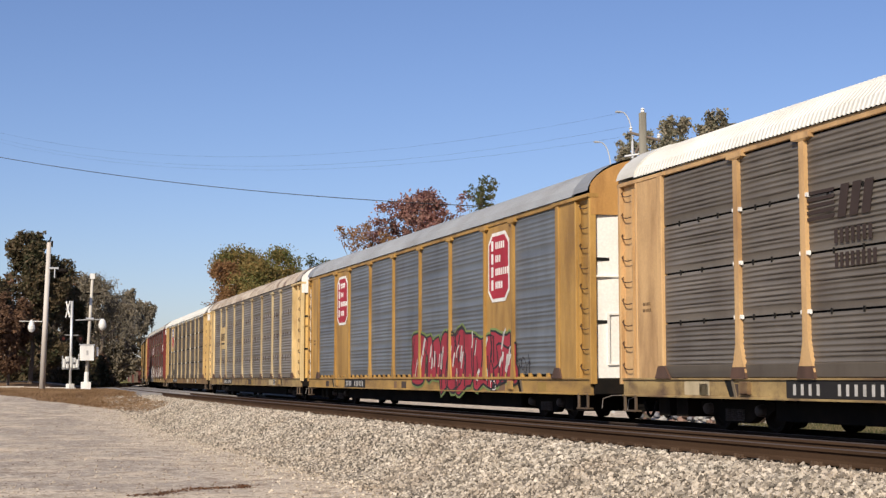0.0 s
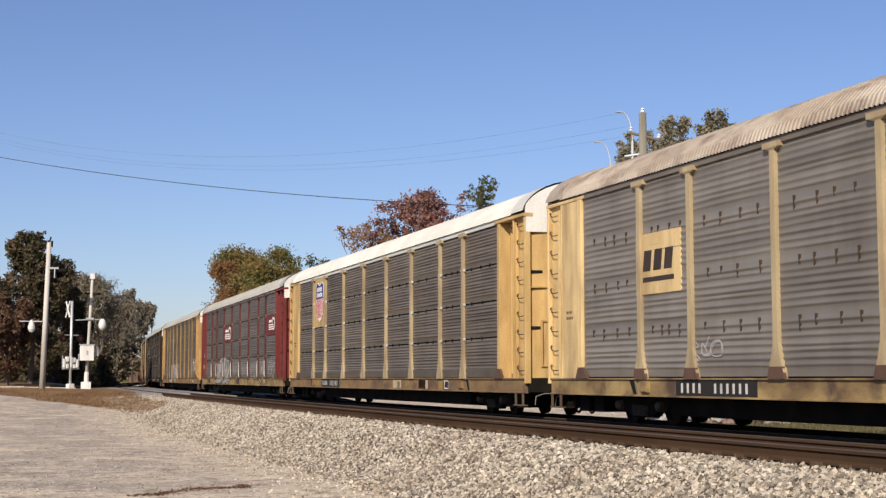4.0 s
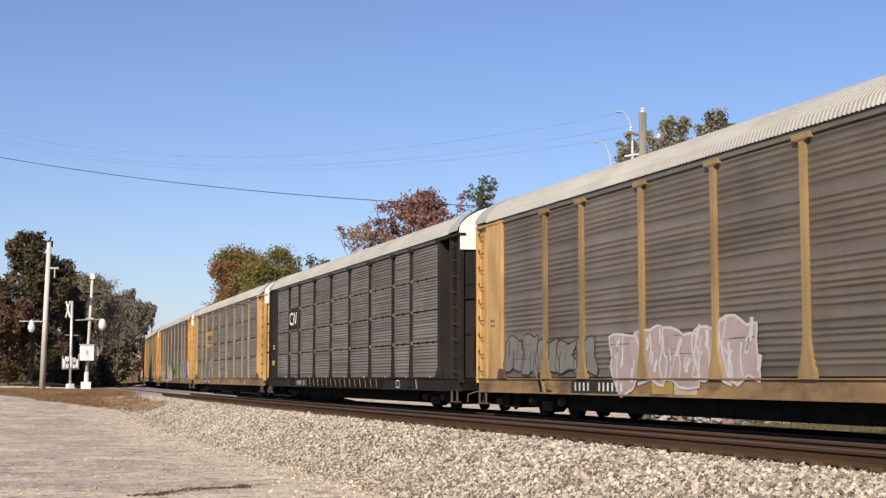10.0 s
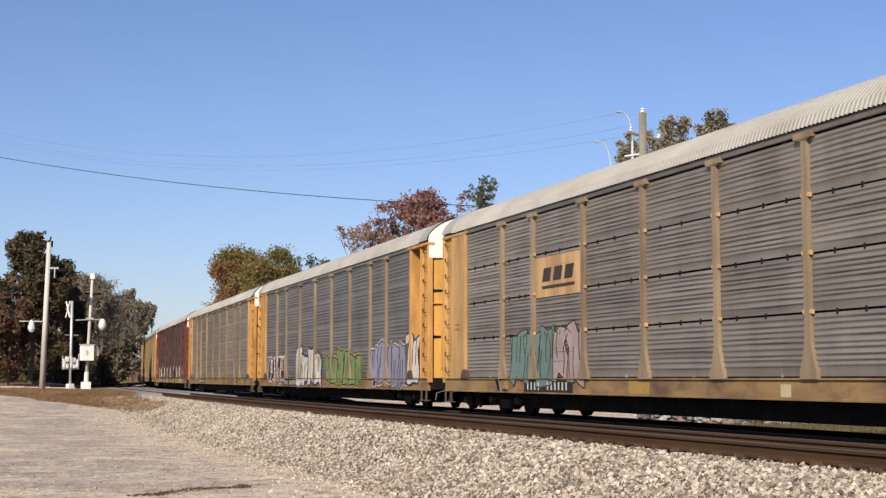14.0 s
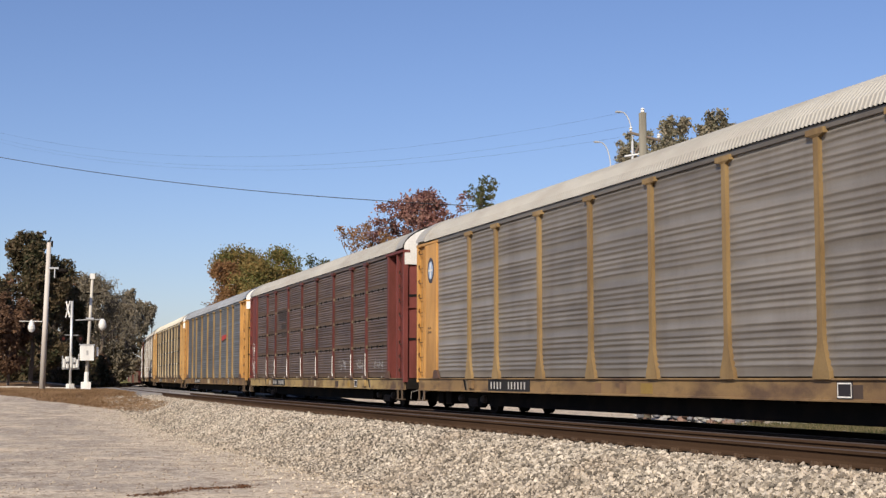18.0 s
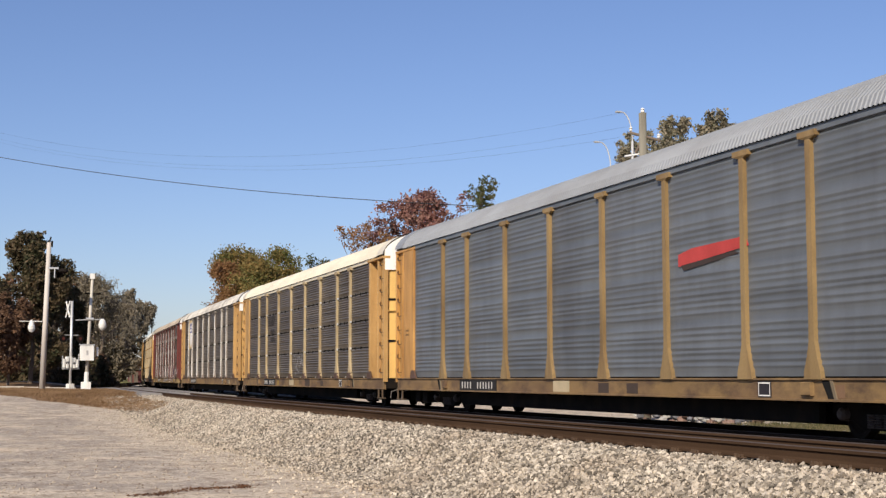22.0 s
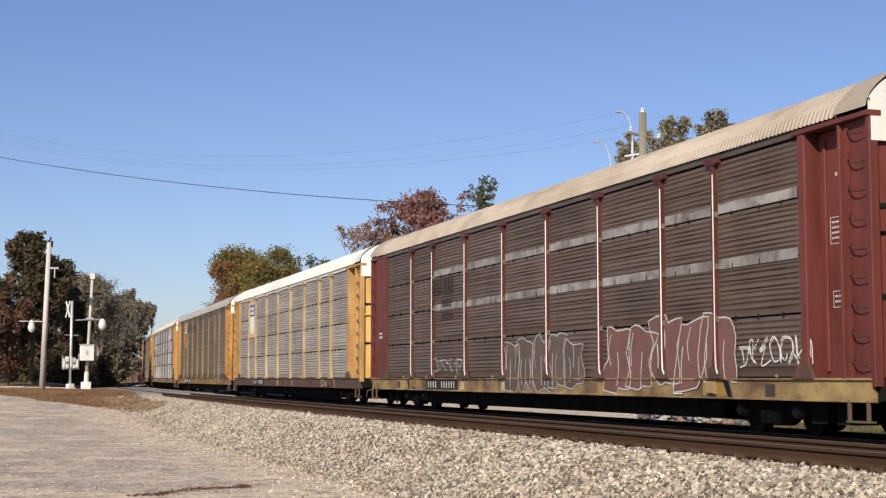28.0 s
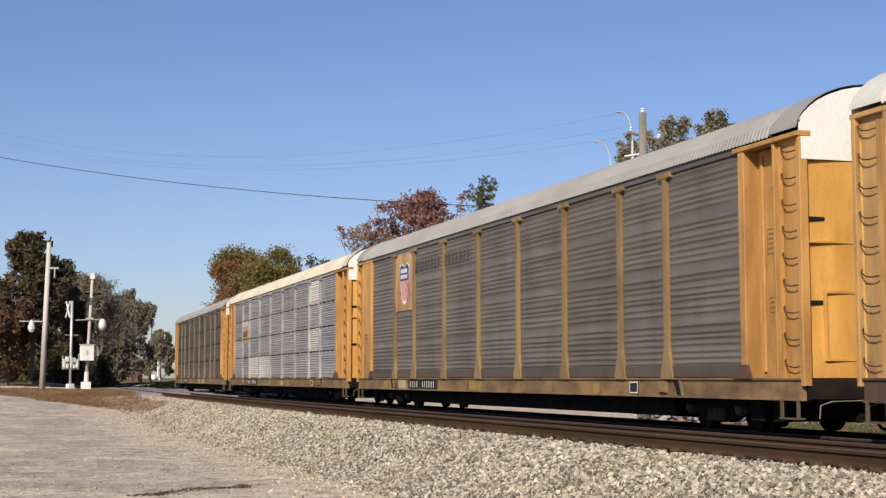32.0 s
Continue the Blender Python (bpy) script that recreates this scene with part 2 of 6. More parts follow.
# ---- rail cars ----
def corrugated(sh, w, h, rows, seed=0, amp=0.030):
    """A pressed side panel w wide and h high: level ridges that fade out at its edges, a flat strip at its foot."""
    rng = random.Random(seed)
    groups = 1 if rows > 1 else 4
    per = 9 if rows > 1 else 7
    n = per * groups
    part_h = h / groups
    cols = [-w / 2, -w / 2 + 0.05, -w / 2 + 0.16, -w * 0.25, 0.0, w * 0.25, w / 2 - 0.16, w / 2 - 0.05, w / 2]
    fade = [0.0, 0.25, 0.9, 1.0, 1.0, 1.0, 0.9, 0.25, 0.0]
    bend = [0.0, 0.0, 0.4, 0.9, 1.0, 0.9, 0.4, 0.0, 0.0]
    zs = [(0.0, 0.0, -1)]
    for i in range(n):
        p = part_h * 0.86 / per
        a = part_h * (i // per) + part_h * 0.12 + p * (i % per)
        zs += [(a + 0.1 * p, 0.0, i), (a + 0.28 * p, 0.4, i), (a + 0.45 * p, 1.0, i), (a + 0.60 * p, 0.9, i), (a + 0.85 * p, 0.0, i)]
    zs += [(h * 0.985, 0.0, -1), (h, 0.0, -1)]
    lift = [[rng.uniform(0.6, 1.1) for _ in cols] for _ in range(n)]
    sag = [rng.uniform(-0.012, 0.02) for _ in range(n)]
    k, m = len(sh.v), len(zs)
    for j, x in enumerate(cols):
        for z, d, i in zs:
            up = sag[i] * bend[j] if i >= 0 else 0.0
            sh.v.append((x, -amp * d * fade[j] * (lift[i][j] if i >= 0 else 1.0), z + up))
    for j in range(len(cols) - 1):
        for i in range(m - 1):
            a = k + j * m + i
            sh.f.append((a, a + m, a + m + 1, a + 1))
    b = len(sh.v)
    sh.v += [(cols[0], 0.03, 0.0), (cols[0], 0.03, h), (cols[-1], 0.03, 0.0), (cols[-1], 0.03, h)]
    last = k + (len(cols) - 1) * m
    sh.f += [(b, b + 1, b + 3, b + 2), (b, *[k + i for i in range(m)], b + 1), (b + 2, b + 3, *[last + i for i in range(m)][::-1]), (b + 1, *[k + j * m + m - 1 for j in range(len(cols))], b + 3), (b, b + 2, *[k + j * m for j in range(len(cols))][::-1])]


def arch(y):
    t = min(1.0, abs(y) / 1.56)
    return Z_EAVE + (Z_TOP - Z_EAVE) * (1 - t ** 2.3) ** 0.62


def roof_shape(sh):
    ys = [1.56 * math.sin(math.pi / 2 * i / 5) for i in range(-5, 6)]
    n, pitch, k = int(2 * (BODY - 0.75) / 0.118), 0.118, 0
    x0 = -n * pitch / 2
    base = len(sh.v)
    for i in range(n):
        for f, d in ((0.0, 0.0), (0.42, 0.0), (0.58, 0.014), (0.84, 0.014)):
            for y in ys:
                sh.v.append((x0 + pitch * (i + f), y * (1 + d * 0.5), arch(y) + d))
            k += 1
    m = len(ys)
    for i in range(k - 1):
        for j in range(m - 1):
            a = base + i * m + j
            sh.f.append((a, a + 1, a + m + 1, a + m))


def roof_end_shape(sh, sgn, a=BODY - 0.80, b=BODY - 0.02):
    """Smooth arched sheet that closes the roof at one end, with its face."""
    ys = [1.565 * math.sin(math.pi / 2 * i / 9) for i in range(-9, 10)]
    base, m = len(sh.v), len(ys)
    for x in (a, b):
        for y in ys:
            sh.v.append((sgn * x, y, arch(y * 1.56 / 1.565) + 0.035))
    for j in range(m - 1):
        sh.f.append((base + j, base + j + 1, base + m + j + 1, base + m + j))
    for y in ys:
        sh.v.append((sgn * a, y * 0.985, arch(y * 1.56 / 1.565) - 0.01))
    for j in range(m - 1):
        sh.f.append((base + j, base + 2 * m + j, base + 2 * m + j + 1, base + j + 1))


def cap_face_shape(sh, sgn, z0=4.58):
    """The upper, arched part of the end face."""
    ys = [1.5 * math.sin(math.pi / 2 * i / 9) for i in range(-9, 10)]
    base, m = len(sh.v), len(ys)
    for x in (BODY - 0.06, BODY):
        for y in ys:
            sh.v += [(sgn * x, y, z0), (sgn * x, y, arch(y) - 0.01)]
    for s in (0, 2 * m):
        for j in range(m - 1):
            a = base + s + 2 * j
            sh.f.append((a, a + 2, a + 3, a + 1))
    for j in range(m - 1):
        a = base + 2 * j
        sh.f.append((a + 1, a + 3, a + 3 + 2 * m, a + 1 + 2 * m))


def post_shape(sh, w=0.14, flare=0.46):
    prof = [(flare, Z_SILL1 - 0.02), (flare * 0.95, 1.30), (w + (flare - w) * 0.45, 1.50), (w * 1.1, 1.75), (w, 1.95), (w, 4.84), (0.38 + w * 0.8, 4.88), (0.38 + w * 0.8, 4.97)]
    base = len(sh.v)
    for ww, z in prof:
        y = -1.553 if z < 4.86 else -1.575
        sh.v += [(-ww / 2, -1.47, z), (-ww / 2, y, z), (ww / 2, y, z), (ww / 2, -1.47, z)]
    for i in range(len(prof) - 1):
        a = base + 4 * i
        for j in range(3):
            sh.f.append((a + j, a + j + 1, a + j + 5, a + j + 4))
    sh.f += [(base, base + 3, base + 2, base + 1), tuple(base + 4 * (len(prof) - 1) + i for i in range(4))]


def sill_shape(sh):
    """Channel along the deck edge, flanges outward, in one piece."""
    a, b = -BODY + 0.12, BODY - 0.12
    prof = [(-1.525, Z_SILL1), (-1.525, Z_SILL1 - 0.03), (-1.49, Z_SILL1 - 0.035), (-1.49, Z_SILL0 + 0.035), (-1.525, Z_SILL0 + 0.03), (-1.525, Z_SILL0), (-1.40, Z_SILL0), (-1.40, Z_SILL1)]
    n, k = len(sh.v), len(prof)
    for x in (a, b):
        sh.v += [(x, y, z) for y, z in prof]
    sh.f += [(n + i, n + (i + 1) % k, n + k + (i + 1) % k, n + k + i) for i in range(k)]
    sh.f += [tuple(n + i for i in range(k)), tuple(n + k + i for i in range(k))[::-1]]


def shaded_rail_shape(sh):
    sh.box(-11.9, 11.9, -1.515, -1.44, Z_SILL1 + 0.004, 1.43, 0.015)


def slot_rail_shape(sh, half):
    """Comb of short blocks that hold the panel's foot, with open slots between them."""
    k = max(3, round(half * 2 / 0.55))
    out, p = [(-half, Z_SILL1 - 0.004), (half, Z_SILL1 - 0.004)], 2 * half / k
    for i in range(k, 0, -1):
        b = -half + p * i
        out += [(b, Z_P0 + 0.03), (b - p * 0.2, Z_P0 + 0.03), (b - p * 0.2, Z_SILL1 + 0.03), (b - p, Z_SILL1 + 0.03)]
    sh.plate(out, -1.515, 0.07)


def under_shape(sh):
    sh.box(-BODY + 0.3, BODY - 0.3, -0.36, 0.36, 0.50, 1.05)
    for x in (-12.4, -11.7, 11.7, 12.4):
        sh.box(x - 0.22, x + 0.22, -1.2, 1.2, 0.50, 0.90)
    sh.box(-8.3, 8.3, -0.36, 0.36, 0.45, 0.50)
    for s in (-1, 1):
        sh.box(-8.6, 8.6, s * 1.08 - 0.06, s * 1.08 + 0.06, 0.50, 1.05)
        sh.box(-13.2, 13.2, s * 0.70 - 0.05, s * 0.70 + 0.05, 0.86, 0.99)
    for i in range(13):
        x = -12.0 + 2.0 * i
        sh.box(x - 0.06, x + 0.06, -1.36, 1.36, 0.80, 0.99)
    sh.box(-2.6, -1.2, -0.95, -0.4, 0.52, 0.86)      # brake cylinder and reservoir
    sh.tube((1.0, -0.75, 0.70), (2.3, -0.75, 0.70), 0.2, seg=12)
    sh.tube((-8.0, -0.62, 0.62), (8.0, -0.62, 0.62), 0.03, seg=6)


DECKS = (("deck", BODY - 0.1, 1.44, 1.04, 1.18), ("middle_deck", 11.9, 1.40, 2.42, 2.50), ("upper_deck", 11.9, 1.40, 3.66, 3.74))   # half length, half width, z from, z to


def span(sgn, a, b):
    return sorted((sgn * a, sgn * b))


CORNER = {      # parts of one recessed corner: x from, x to, y from, y to, z from, z to, chamfer
    "corner_sheet": (11.95, 12.88, -1.27, -1.23, 1.19, 4.94, 0.0),
    "corner_post": (11.78, 11.97, -1.545, -1.22, 1.19, 4.94, 0.015),
    "sheet_rib": (12.10, 12.17, -1.31, -1.268, 1.3, 4.82, 0.01),
    "ladder_panel": (12.88, BODY - 0.10, -1.44, -1.40, 1.19, 4.94, 0.0),
    "panel_edge": (12.84, 12.90, -1.53, -1.22, 1.19, 4.94, 0.01),
    "end_post": (BODY - 0.10, BODY - 0.005, -1.53, -1.38, 1.08, 4.98, 0.012),
}


def header_shape(sh, sgn):
    a, b = sorted((sgn * 11.65, sgn * (BODY + 0.01)))
    sh.box(a, b, -1.565 if sgn > 0 else -1.532, -1.33, 4.94, 5.02, 0.01)


def ladder_stiles(sh):
    for x in (-0.27, 0.25):
        sh.box(x - 0.015, x + 0.015, -0.02, 0.05, 1.2, 4.85)


def rung_shape(sh):
    sh.path([(-0.25, 0.03, 0.07), (-0.20, -0.02, 0.03), (-0.08, -0.035, -0.04), (0.08, -0.035, -0.06), (0.20, -0.02, -0.05), (0.25, 0.03, -0.04)], 0.011, 6)


def door_shape(sh, sgn, half):
    """One leaf of the folding end door, slightly bowed, with ribs and a raised hatch."""
    y0, y1 = (-1.45, -0.012) if half < 0 else (0.012, 1.45)
    base, n = len(sh.v), 6
    for i in range(n + 1):
        y = y0 + (y1 - y0) * i / n
        bow = 0.10 * (1 - (y / 1.45) ** 2)
        for x in (BODY - 0.14 + bow, BODY - 0.10 + bow):
            sh.v += [(sgn * x, y, 1.20), (sgn * x, y, 4.61)]
    for i in range(n):
        a = base + 4 * i
        sh.f += [(a, a + 4, a + 5, a + 1), (a + 2, a + 3, a + 7, a + 6), (a + 1, a + 5, a + 7, a + 3), (a, a + 2, a + 6, a + 4)]
    sh.f += [(base, base + 1, base + 3, base + 2), (base + 4 * n, base + 4 * n + 2, base + 4 * n + 3, base + 4 * n + 1)]


def hatch_shape(sh, sgn, half):
    """Raised frame on the lower part of a door leaf."""
    m, x0, x1 = half * 0.73, sgn * (BODY - 0.12), sgn * (BODY - 0.005)
    outer = [(m - 0.40, 1.46), (m + 0.40, 1.46), (m + 0.40, 2.54), (m - 0.40, 2.54)]
    inner = [(m - 0.36, 1.50), (m + 0.36, 1.50), (m + 0.36, 2.50), (m - 0.36, 2.50)]
    n = len(sh.v)
    for x in (x0, x1):
        sh.v += [(x, y, z) for y, z in outer] + [(x, y, z) for y, z in inner]
    for i in range(4):
        j = (i + 1) % 4
        sh.f += [(n + i, n + j, n + 4 + j, n + 4 + i), (n + 8 + i, n + 8 + j, n + 12 + j, n + 12 + i), (n + i, n + j, n + 8 + j, n + 8 + i), (n + 4 + i, n + 4 + j, n + 12 + j, n + 12 + i)]


def door_bar_shape(sh, sgn, half):
    xs = sorted((sgn * (BODY - 0.12), sgn * (BODY - 0.005)))
    sh.box(xs[0], xs[1], half * 0.73 - 0.66, half * 0.73 + 0.66, 3.28, 3.31)


def coupler_shape(sh, sgn):
    a, b = sorted((sgn * (BODY - 0.3), sgn * (BODY + 0.40)))
    sh.box(a, b, -0.09, 0.09, 0.76, 0.96, 0.02)
    a, b = sorted((sgn * (BODY + 0.34), sgn * (PITCH / 2 - 0.004)))
    sh.box(a, b, -0.14, 0.14, 0.70, 1.00, 0.04)
    a, b = sorted((sgn * (BODY - 0.25), sgn * (BODY - 0.02)))
    sh.box(a, b, -1.42, 1.42, 0.86, 1.18, 0.02)


def hose_shape(sh, sgn):
    pts = [(sgn * (BODY + 0.02 + 0.55 * i / 8), -0.34, 0.72 - 0.30 * math.sin(math.pi * i / 8) ** 0.8) for i in range(9)]
    sh.path(pts, 0.028, 6)


def lever_shape(sh, sgn):
    x = sgn * (BODY + 0.02)
    sh.path([(x, -0.2, 0.86), (x + sgn * 0.05, -1.1, 0.84), (x + sgn * 0.05, -1.3, 0.78), (x + sgn * 0.05, -1.32, 0.58)], 0.010, 6)


def step_shape(sh, sgn):
    for x in (12.95, 13.42):
        a, b = sorted((sgn * x, sgn * (x + 0.05)))
        sh.box(a, b, -1.53, -1.49, 0.58, 0.88)
    a, b = sorted((sgn * 12.95, sgn * 13.47))
    sh.box(a, b, -1.56, -1.40, 0.56, 0.585)


def frame_shape(sh):
    for s in (-1, 1):
        y0, y1 = sorted((s * 0.86, s * 1.03))
        base = len(sh.v)
        out = [(-1.24, 0.40), (-1.24, 0.50), (-1.0, 0.55), (-0.5, 0.64), (0.5, 0.64), (1.0, 0.55), (1.24, 0.50), (1.24, 0.40), (1.0, 0.27), (0.72, 0.29), (0.42, 0.15), (-0.42, 0.15), (-0.72, 0.29), (-1.0, 0.27)]
        sh.plate(out, y0, y1 - y0)
    sh.box(-0.18, 0.18, -1.0, 1.0, 0.36, 0.58)
    sh.box(-0.55, -0.48, -0.85, 0.85, 0.26, 0.33)
    sh.box(0.48, 0.55, -0.85, 0.85, 0.26, 0.33)


def spring_shape(sh):
    prof = []
    for i in range(6):
        prof += [(0.055, 0.18 + 0.036 * i), (0.085, 0.19 + 0.036 * i), (0.085, 0.205 + 0.036 * i)]
    sh.lathe(prof, "z", 10)


def bearing_shape(sh):
    sh.lathe([(0.02, -1.17), (0.07, -1.16), (0.10, -1.12), (0.11, -1.0)], "y", 12)


def wheelset_shape(sh):
    for s in (-1, 1):
        prof = [(0.06, s * 0.80), (0.13, s * 0.81), (0.15, s * 0.775), (0.26, s * 0.765), (0.295, s * 0.80), (0.351, s * 0.80), (WHEEL_R, s * 0.69), (0.381, s * 0.675), (0.376, s * 0.655), (0.29, s * 0.665), (0.13, s * 0.70), (0.06, s * 0.69)]
        sh.lathe(prof, "y", 24)
    sh.tube((0, -0.9, 0), (0, 0.9, 0), 0.075, seg=10)


WHEELS = []      # (wheelset, index of its car, metres ahead of the car's centre)


def shield(cx, cz, w, h):
    """Outline of a pointed shield."""
    pts = [(-0.5, 0.42), (-0.28, 0.5), (0, 0.42), (0.28, 0.5), (0.5, 0.42), (0.5, 0.2), (0.47, -0.12), (0.42, -0.32), (0.25, -0.43), (0, -0.5), (-0.25, -0.43), (-0.42, -0.32), (-0.47, -0.12), (-0.5, 0.2)]
    return [(cx + x * w, cz + z * h) for x, z in pts]


def decal(parent, name, material, build, label=""):
    sh = Shape()
    build(sh)
    return part(name, sh.mesh(name, material), parent, label)


def flat(name, c, rough=0.6):
    return mat("paint_" + name, c, rough, 0, (c[0] * 0.5, c[1] * 0.5, c[2] * 0.45), 0.45, (2.5, 2.5, 1.5), 30, 0.05, 0.05)


def bars(sh, x0, z0, w, h, n, y, fill=0.62, slant=0.0, rnd=None):
    """n upright bars in place of lettering."""
    for i in range(n):
        a = x0 + w * i / n
        b = a + w / n * fill
        k = 1.0 if rnd is None else rnd.uniform(0.8, 1.0)
        sh.plate([(a, z0), (b, z0), (b + slant, z0 + h * k), (a + slant, z0 + h * k)], y)


def letter_rows(sh, x0, x1, z1, rows, h, gap, y, rnd):
    """Rows of small bars for lettering too small to read."""
    for i in range(rows):
        z = z1 - i * (h + gap)
        x = x0
        end = x1 - rnd.uniform(0, 0.3) * (x1 - x0)
        while x < end:
            w = rnd.uniform(0.03, 0.09)
            sh.plate([(x, z - h), (min(x + w, x1), z - h), (min(x + w, x1), z), (x, z)], y)
            x += w + 0.025


def ribbon(sh, pts, w, y, depth=0.004, closed=False):
    """One flat stroke of even width along the points."""
    k, n = len(pts), len(sh.v)
    for i, (px, pz) in enumerate(pts):
        ax, az = pts[(i - 1) % k] if closed else pts[max(i - 1, 0)]
        bx, bz = pts[(i + 1) % k] if closed else pts[min(i + 1, k - 1)]
        d = math.hypot(bx - ax, bz - az) or 1e-6
        ox, oz = -(bz - az) / d * w / 2, (bx - ax) / d * w / 2
        sh.v += [(px + ox, y, pz + oz), (px - ox, y, pz - oz), (px - ox, y + depth, pz - oz), (px + ox, y + depth, pz + oz)]
    for i in range(k if closed else k - 1):
        a, b = n + 4 * i, n + 4 * ((i + 1) % k)
        for j in range(4):
            m = (j + 1) % 4
            sh.f.append((a + j, a + m, b + m, b + j))
    if not closed:
        sh.f += [(n, n + 1, n + 2, n + 3), tuple(n + 4 * k - 1 - j for j in range(4))]


GLYPHS = (      # strokes of made-up shapes in a unit box; they are no letters
    (((-0.4, 0.4), (0.1, 0.45), (0.35, 0.25), (-0.2, 0.0), (0.35, -0.2), (0.1, -0.42), (-0.42, -0.4)),),
    (((-0.3, -0.5), (-0.25, 0.0), (-0.32, 0.5)), ((0.4, 0.45), (-0.1, 0.05), (0.1, -0.15), (0.45, -0.5))),
    (((-0.35, -0.45), (-0.3, 0.1), (-0.1, 0.45), (0.25, 0.4), (0.3, 0.05), (-0.15, -0.05)), ((0.0, -0.05), (0.2, -0.3), (0.5, -0.48))),
    (((0.4, 0.3), (0.0, 0.48), (-0.35, 0.2), (-0.38, -0.25), (0.0, -0.46), (0.4, -0.3), (0.35, 0.02), (0.05, 0.0)),),
    (((-0.45, 0.45), (-0.3, -0.4), (-0.05, 0.2), (0.2, -0.42), (0.45, 0.5)),),
    (((-0.4, -0.48), (-0.1, 0.2), (0.05, 0.5), (0.25, 0.1), (0.42, -0.5)), ((-0.2, -0.15), (0.3, -0.1))),
    (((0.0, 0.46), (-0.35, 0.25), (-0.36, -0.25), (0.0, -0.45), (0.36, -0.22), (0.34, 0.26), (0.02, 0.45)),),
    (((-0.45, 0.42), (0.45, 0.48)), ((0.05, 0.45), (-0.05, 0.0), (0.1, -0.5))),
    (((0.38, 0.45), (-0.3, 0.42), (-0.32, 0.05), (0.2, 0.02)), ((-0.32, 0.05), (-0.34, -0.42), (0.42, -0.46))),
)


def bend_through(pts, per=5):
    """A smooth line through the points."""
    out, k = [], len(pts)
    for i in range(k - 1):
        a, b, c, d = pts[max(i - 1, 0)], pts[i], pts[i + 1], pts[min(i + 2, k - 1)]
        for j in range(per):
            t = j / per
            out.append(tuple(0.5 * (2 * b[q] + (c[q] - a[q]) * t + (2 * a[q] - 5 * b[q] + 4 * c[q] - d[q]) * t * t + (3 * b[q] - a[q] - 3 * c[q] + d[q]) * t ** 3) for q in (0, 1)))
    return out + [pts[-1]]


def blob(rnd, cx, cz, w, h, lean):
    """Rounded, uneven block outline."""
    base = ((-0.46, -0.48), (-0.1, -0.5), (0.12, -0.44), (0.46, -0.5), (0.5, -0.15), (0.44, 0.12), (0.5, 0.46), (0.14, 0.44), (-0.08, 0.5), (-0.5, 0.47), (-0.44, 0.1), (-0.5, -0.2))
    pts = [((a + rnd.uniform(-0.13, 0.13)), (c + rnd.uniform(-0.10, 0.10))) for a, c in base]
    pts = [(cx + a * w + lean * c, cz + c * h) for a, c in pts]
    return bend_through(pts + pts[:1], 2)[:-1]


def graffiti(car, x0, x1, z0, z1, n, fill, line, seed, tag_only=False, width=0.05, label="", halo=None, shine=None):
    """Sprayed shapes on the side: crowded blocks with edges, slits and highlights, or scribbled strokes; they spell nothing."""
    rnd = random.Random(seed)
    y = -1.498 if x1 > -12 else -1.518
    fills, edges, glow, light = Shape(), Shape(), Shape(), Shape()
    order = list(GLYPHS)
    rnd.shuffle(order)
    for i in range(n):
        cx, cz = x0 + (x1 - x0) * (i + 0.5) / n, (z0 + z1) / 2 + rnd.uniform(-0.06, 0.06) * (z1 - z0)
        w, h = (x1 - x0) / n * rnd.uniform(0.98, 1.2), (z1 - z0) * rnd.uniform(0.78, 1.0)
        lean, d = rnd.uniform(-0.08, 0.2) * h, 0.0007 * (i % 4)
        if fill is not None:
            out = blob(rnd, cx, cz, w, h, lean)
            fills.plate(out, y - 0.0075 - d, 0.002)
            if halo is not None:
                ribbon(glow, out, width * 3.0, y - 0.003 - d, 0.002, True)
            if line is not None:
                ribbon(edges, out, width, y - 0.011 - d, 0.002, True)
                for k in range(rnd.choice((2, 3))):      # slits inside the block
                    a = cx + w * (-0.28 + 0.26 * k + rnd.uniform(-0.05, 0.05))
                    top = rnd.random() < 0.5
                    c0, c1 = (cz - 0.1 * h, cz + 0.42 * h) if top else (cz - 0.44 * h, cz + 0.12 * h)
                    ribbon(edges, bend_through([(a, c0), (a + rnd.uniform(-0.08, 0.08) * w, (c0 + c1) / 2), (a + lean * 0.4, c1)], 3), width * rnd.uniform(0.6, 1.5), y - 0.0125 - d, 0.002)
            if shine is not None:
                for k in range(5):
                    a, c = cx + rnd.uniform(-0.4, 0.4) * w, cz + rnd.uniform(-0.38, 0.3) * h
                    ribbon(light, bend_through([(a, c), (a + 0.04 * w, c + 0.12 * h), (a + rnd.uniform(0, 0.16) * w, c + rnd.uniform(0.2, 0.34) * h)], 3), width * rnd.uniform(0.8, 2.4), y - 0.0145 - d, 0.002)
        else:
            ang = rnd.choice((-1, 1)) * rnd.uniform(0.7, 2.4)
            ca, sa = math.cos(ang), math.sin(ang)
            for st in order[i % len(order)]:
                pts = bend_through([(cx + (a * ca - b * sa + rnd.uniform(-0.13, 0.13)) * w * 0.85 + lean * b, cz + (a * sa + b * ca + rnd.uniform(-0.11, 0.11)) * h) for a, b in st])
                ribbon(edges, pts, width * 0.55, y - 0.004 - d, 0.002)
                ribbon(edges, [(a + 0.1 * w, b - 0.06 * h) for a, b in pts[: len(pts) // 2 + 1]], width * 0.4, y - 0.0075 - d, 0.002)
    for nm, sh, m in (("graffiti_halo", glow, halo), ("graffiti_fill", fills, fill), ("graffiti_outline", edges, line), ("graffiti_shine", light, shine)):
        if sh.v:
            part(nm, sh.mesh(nm, m), car, label if nm == "graffiti_outline" else "")


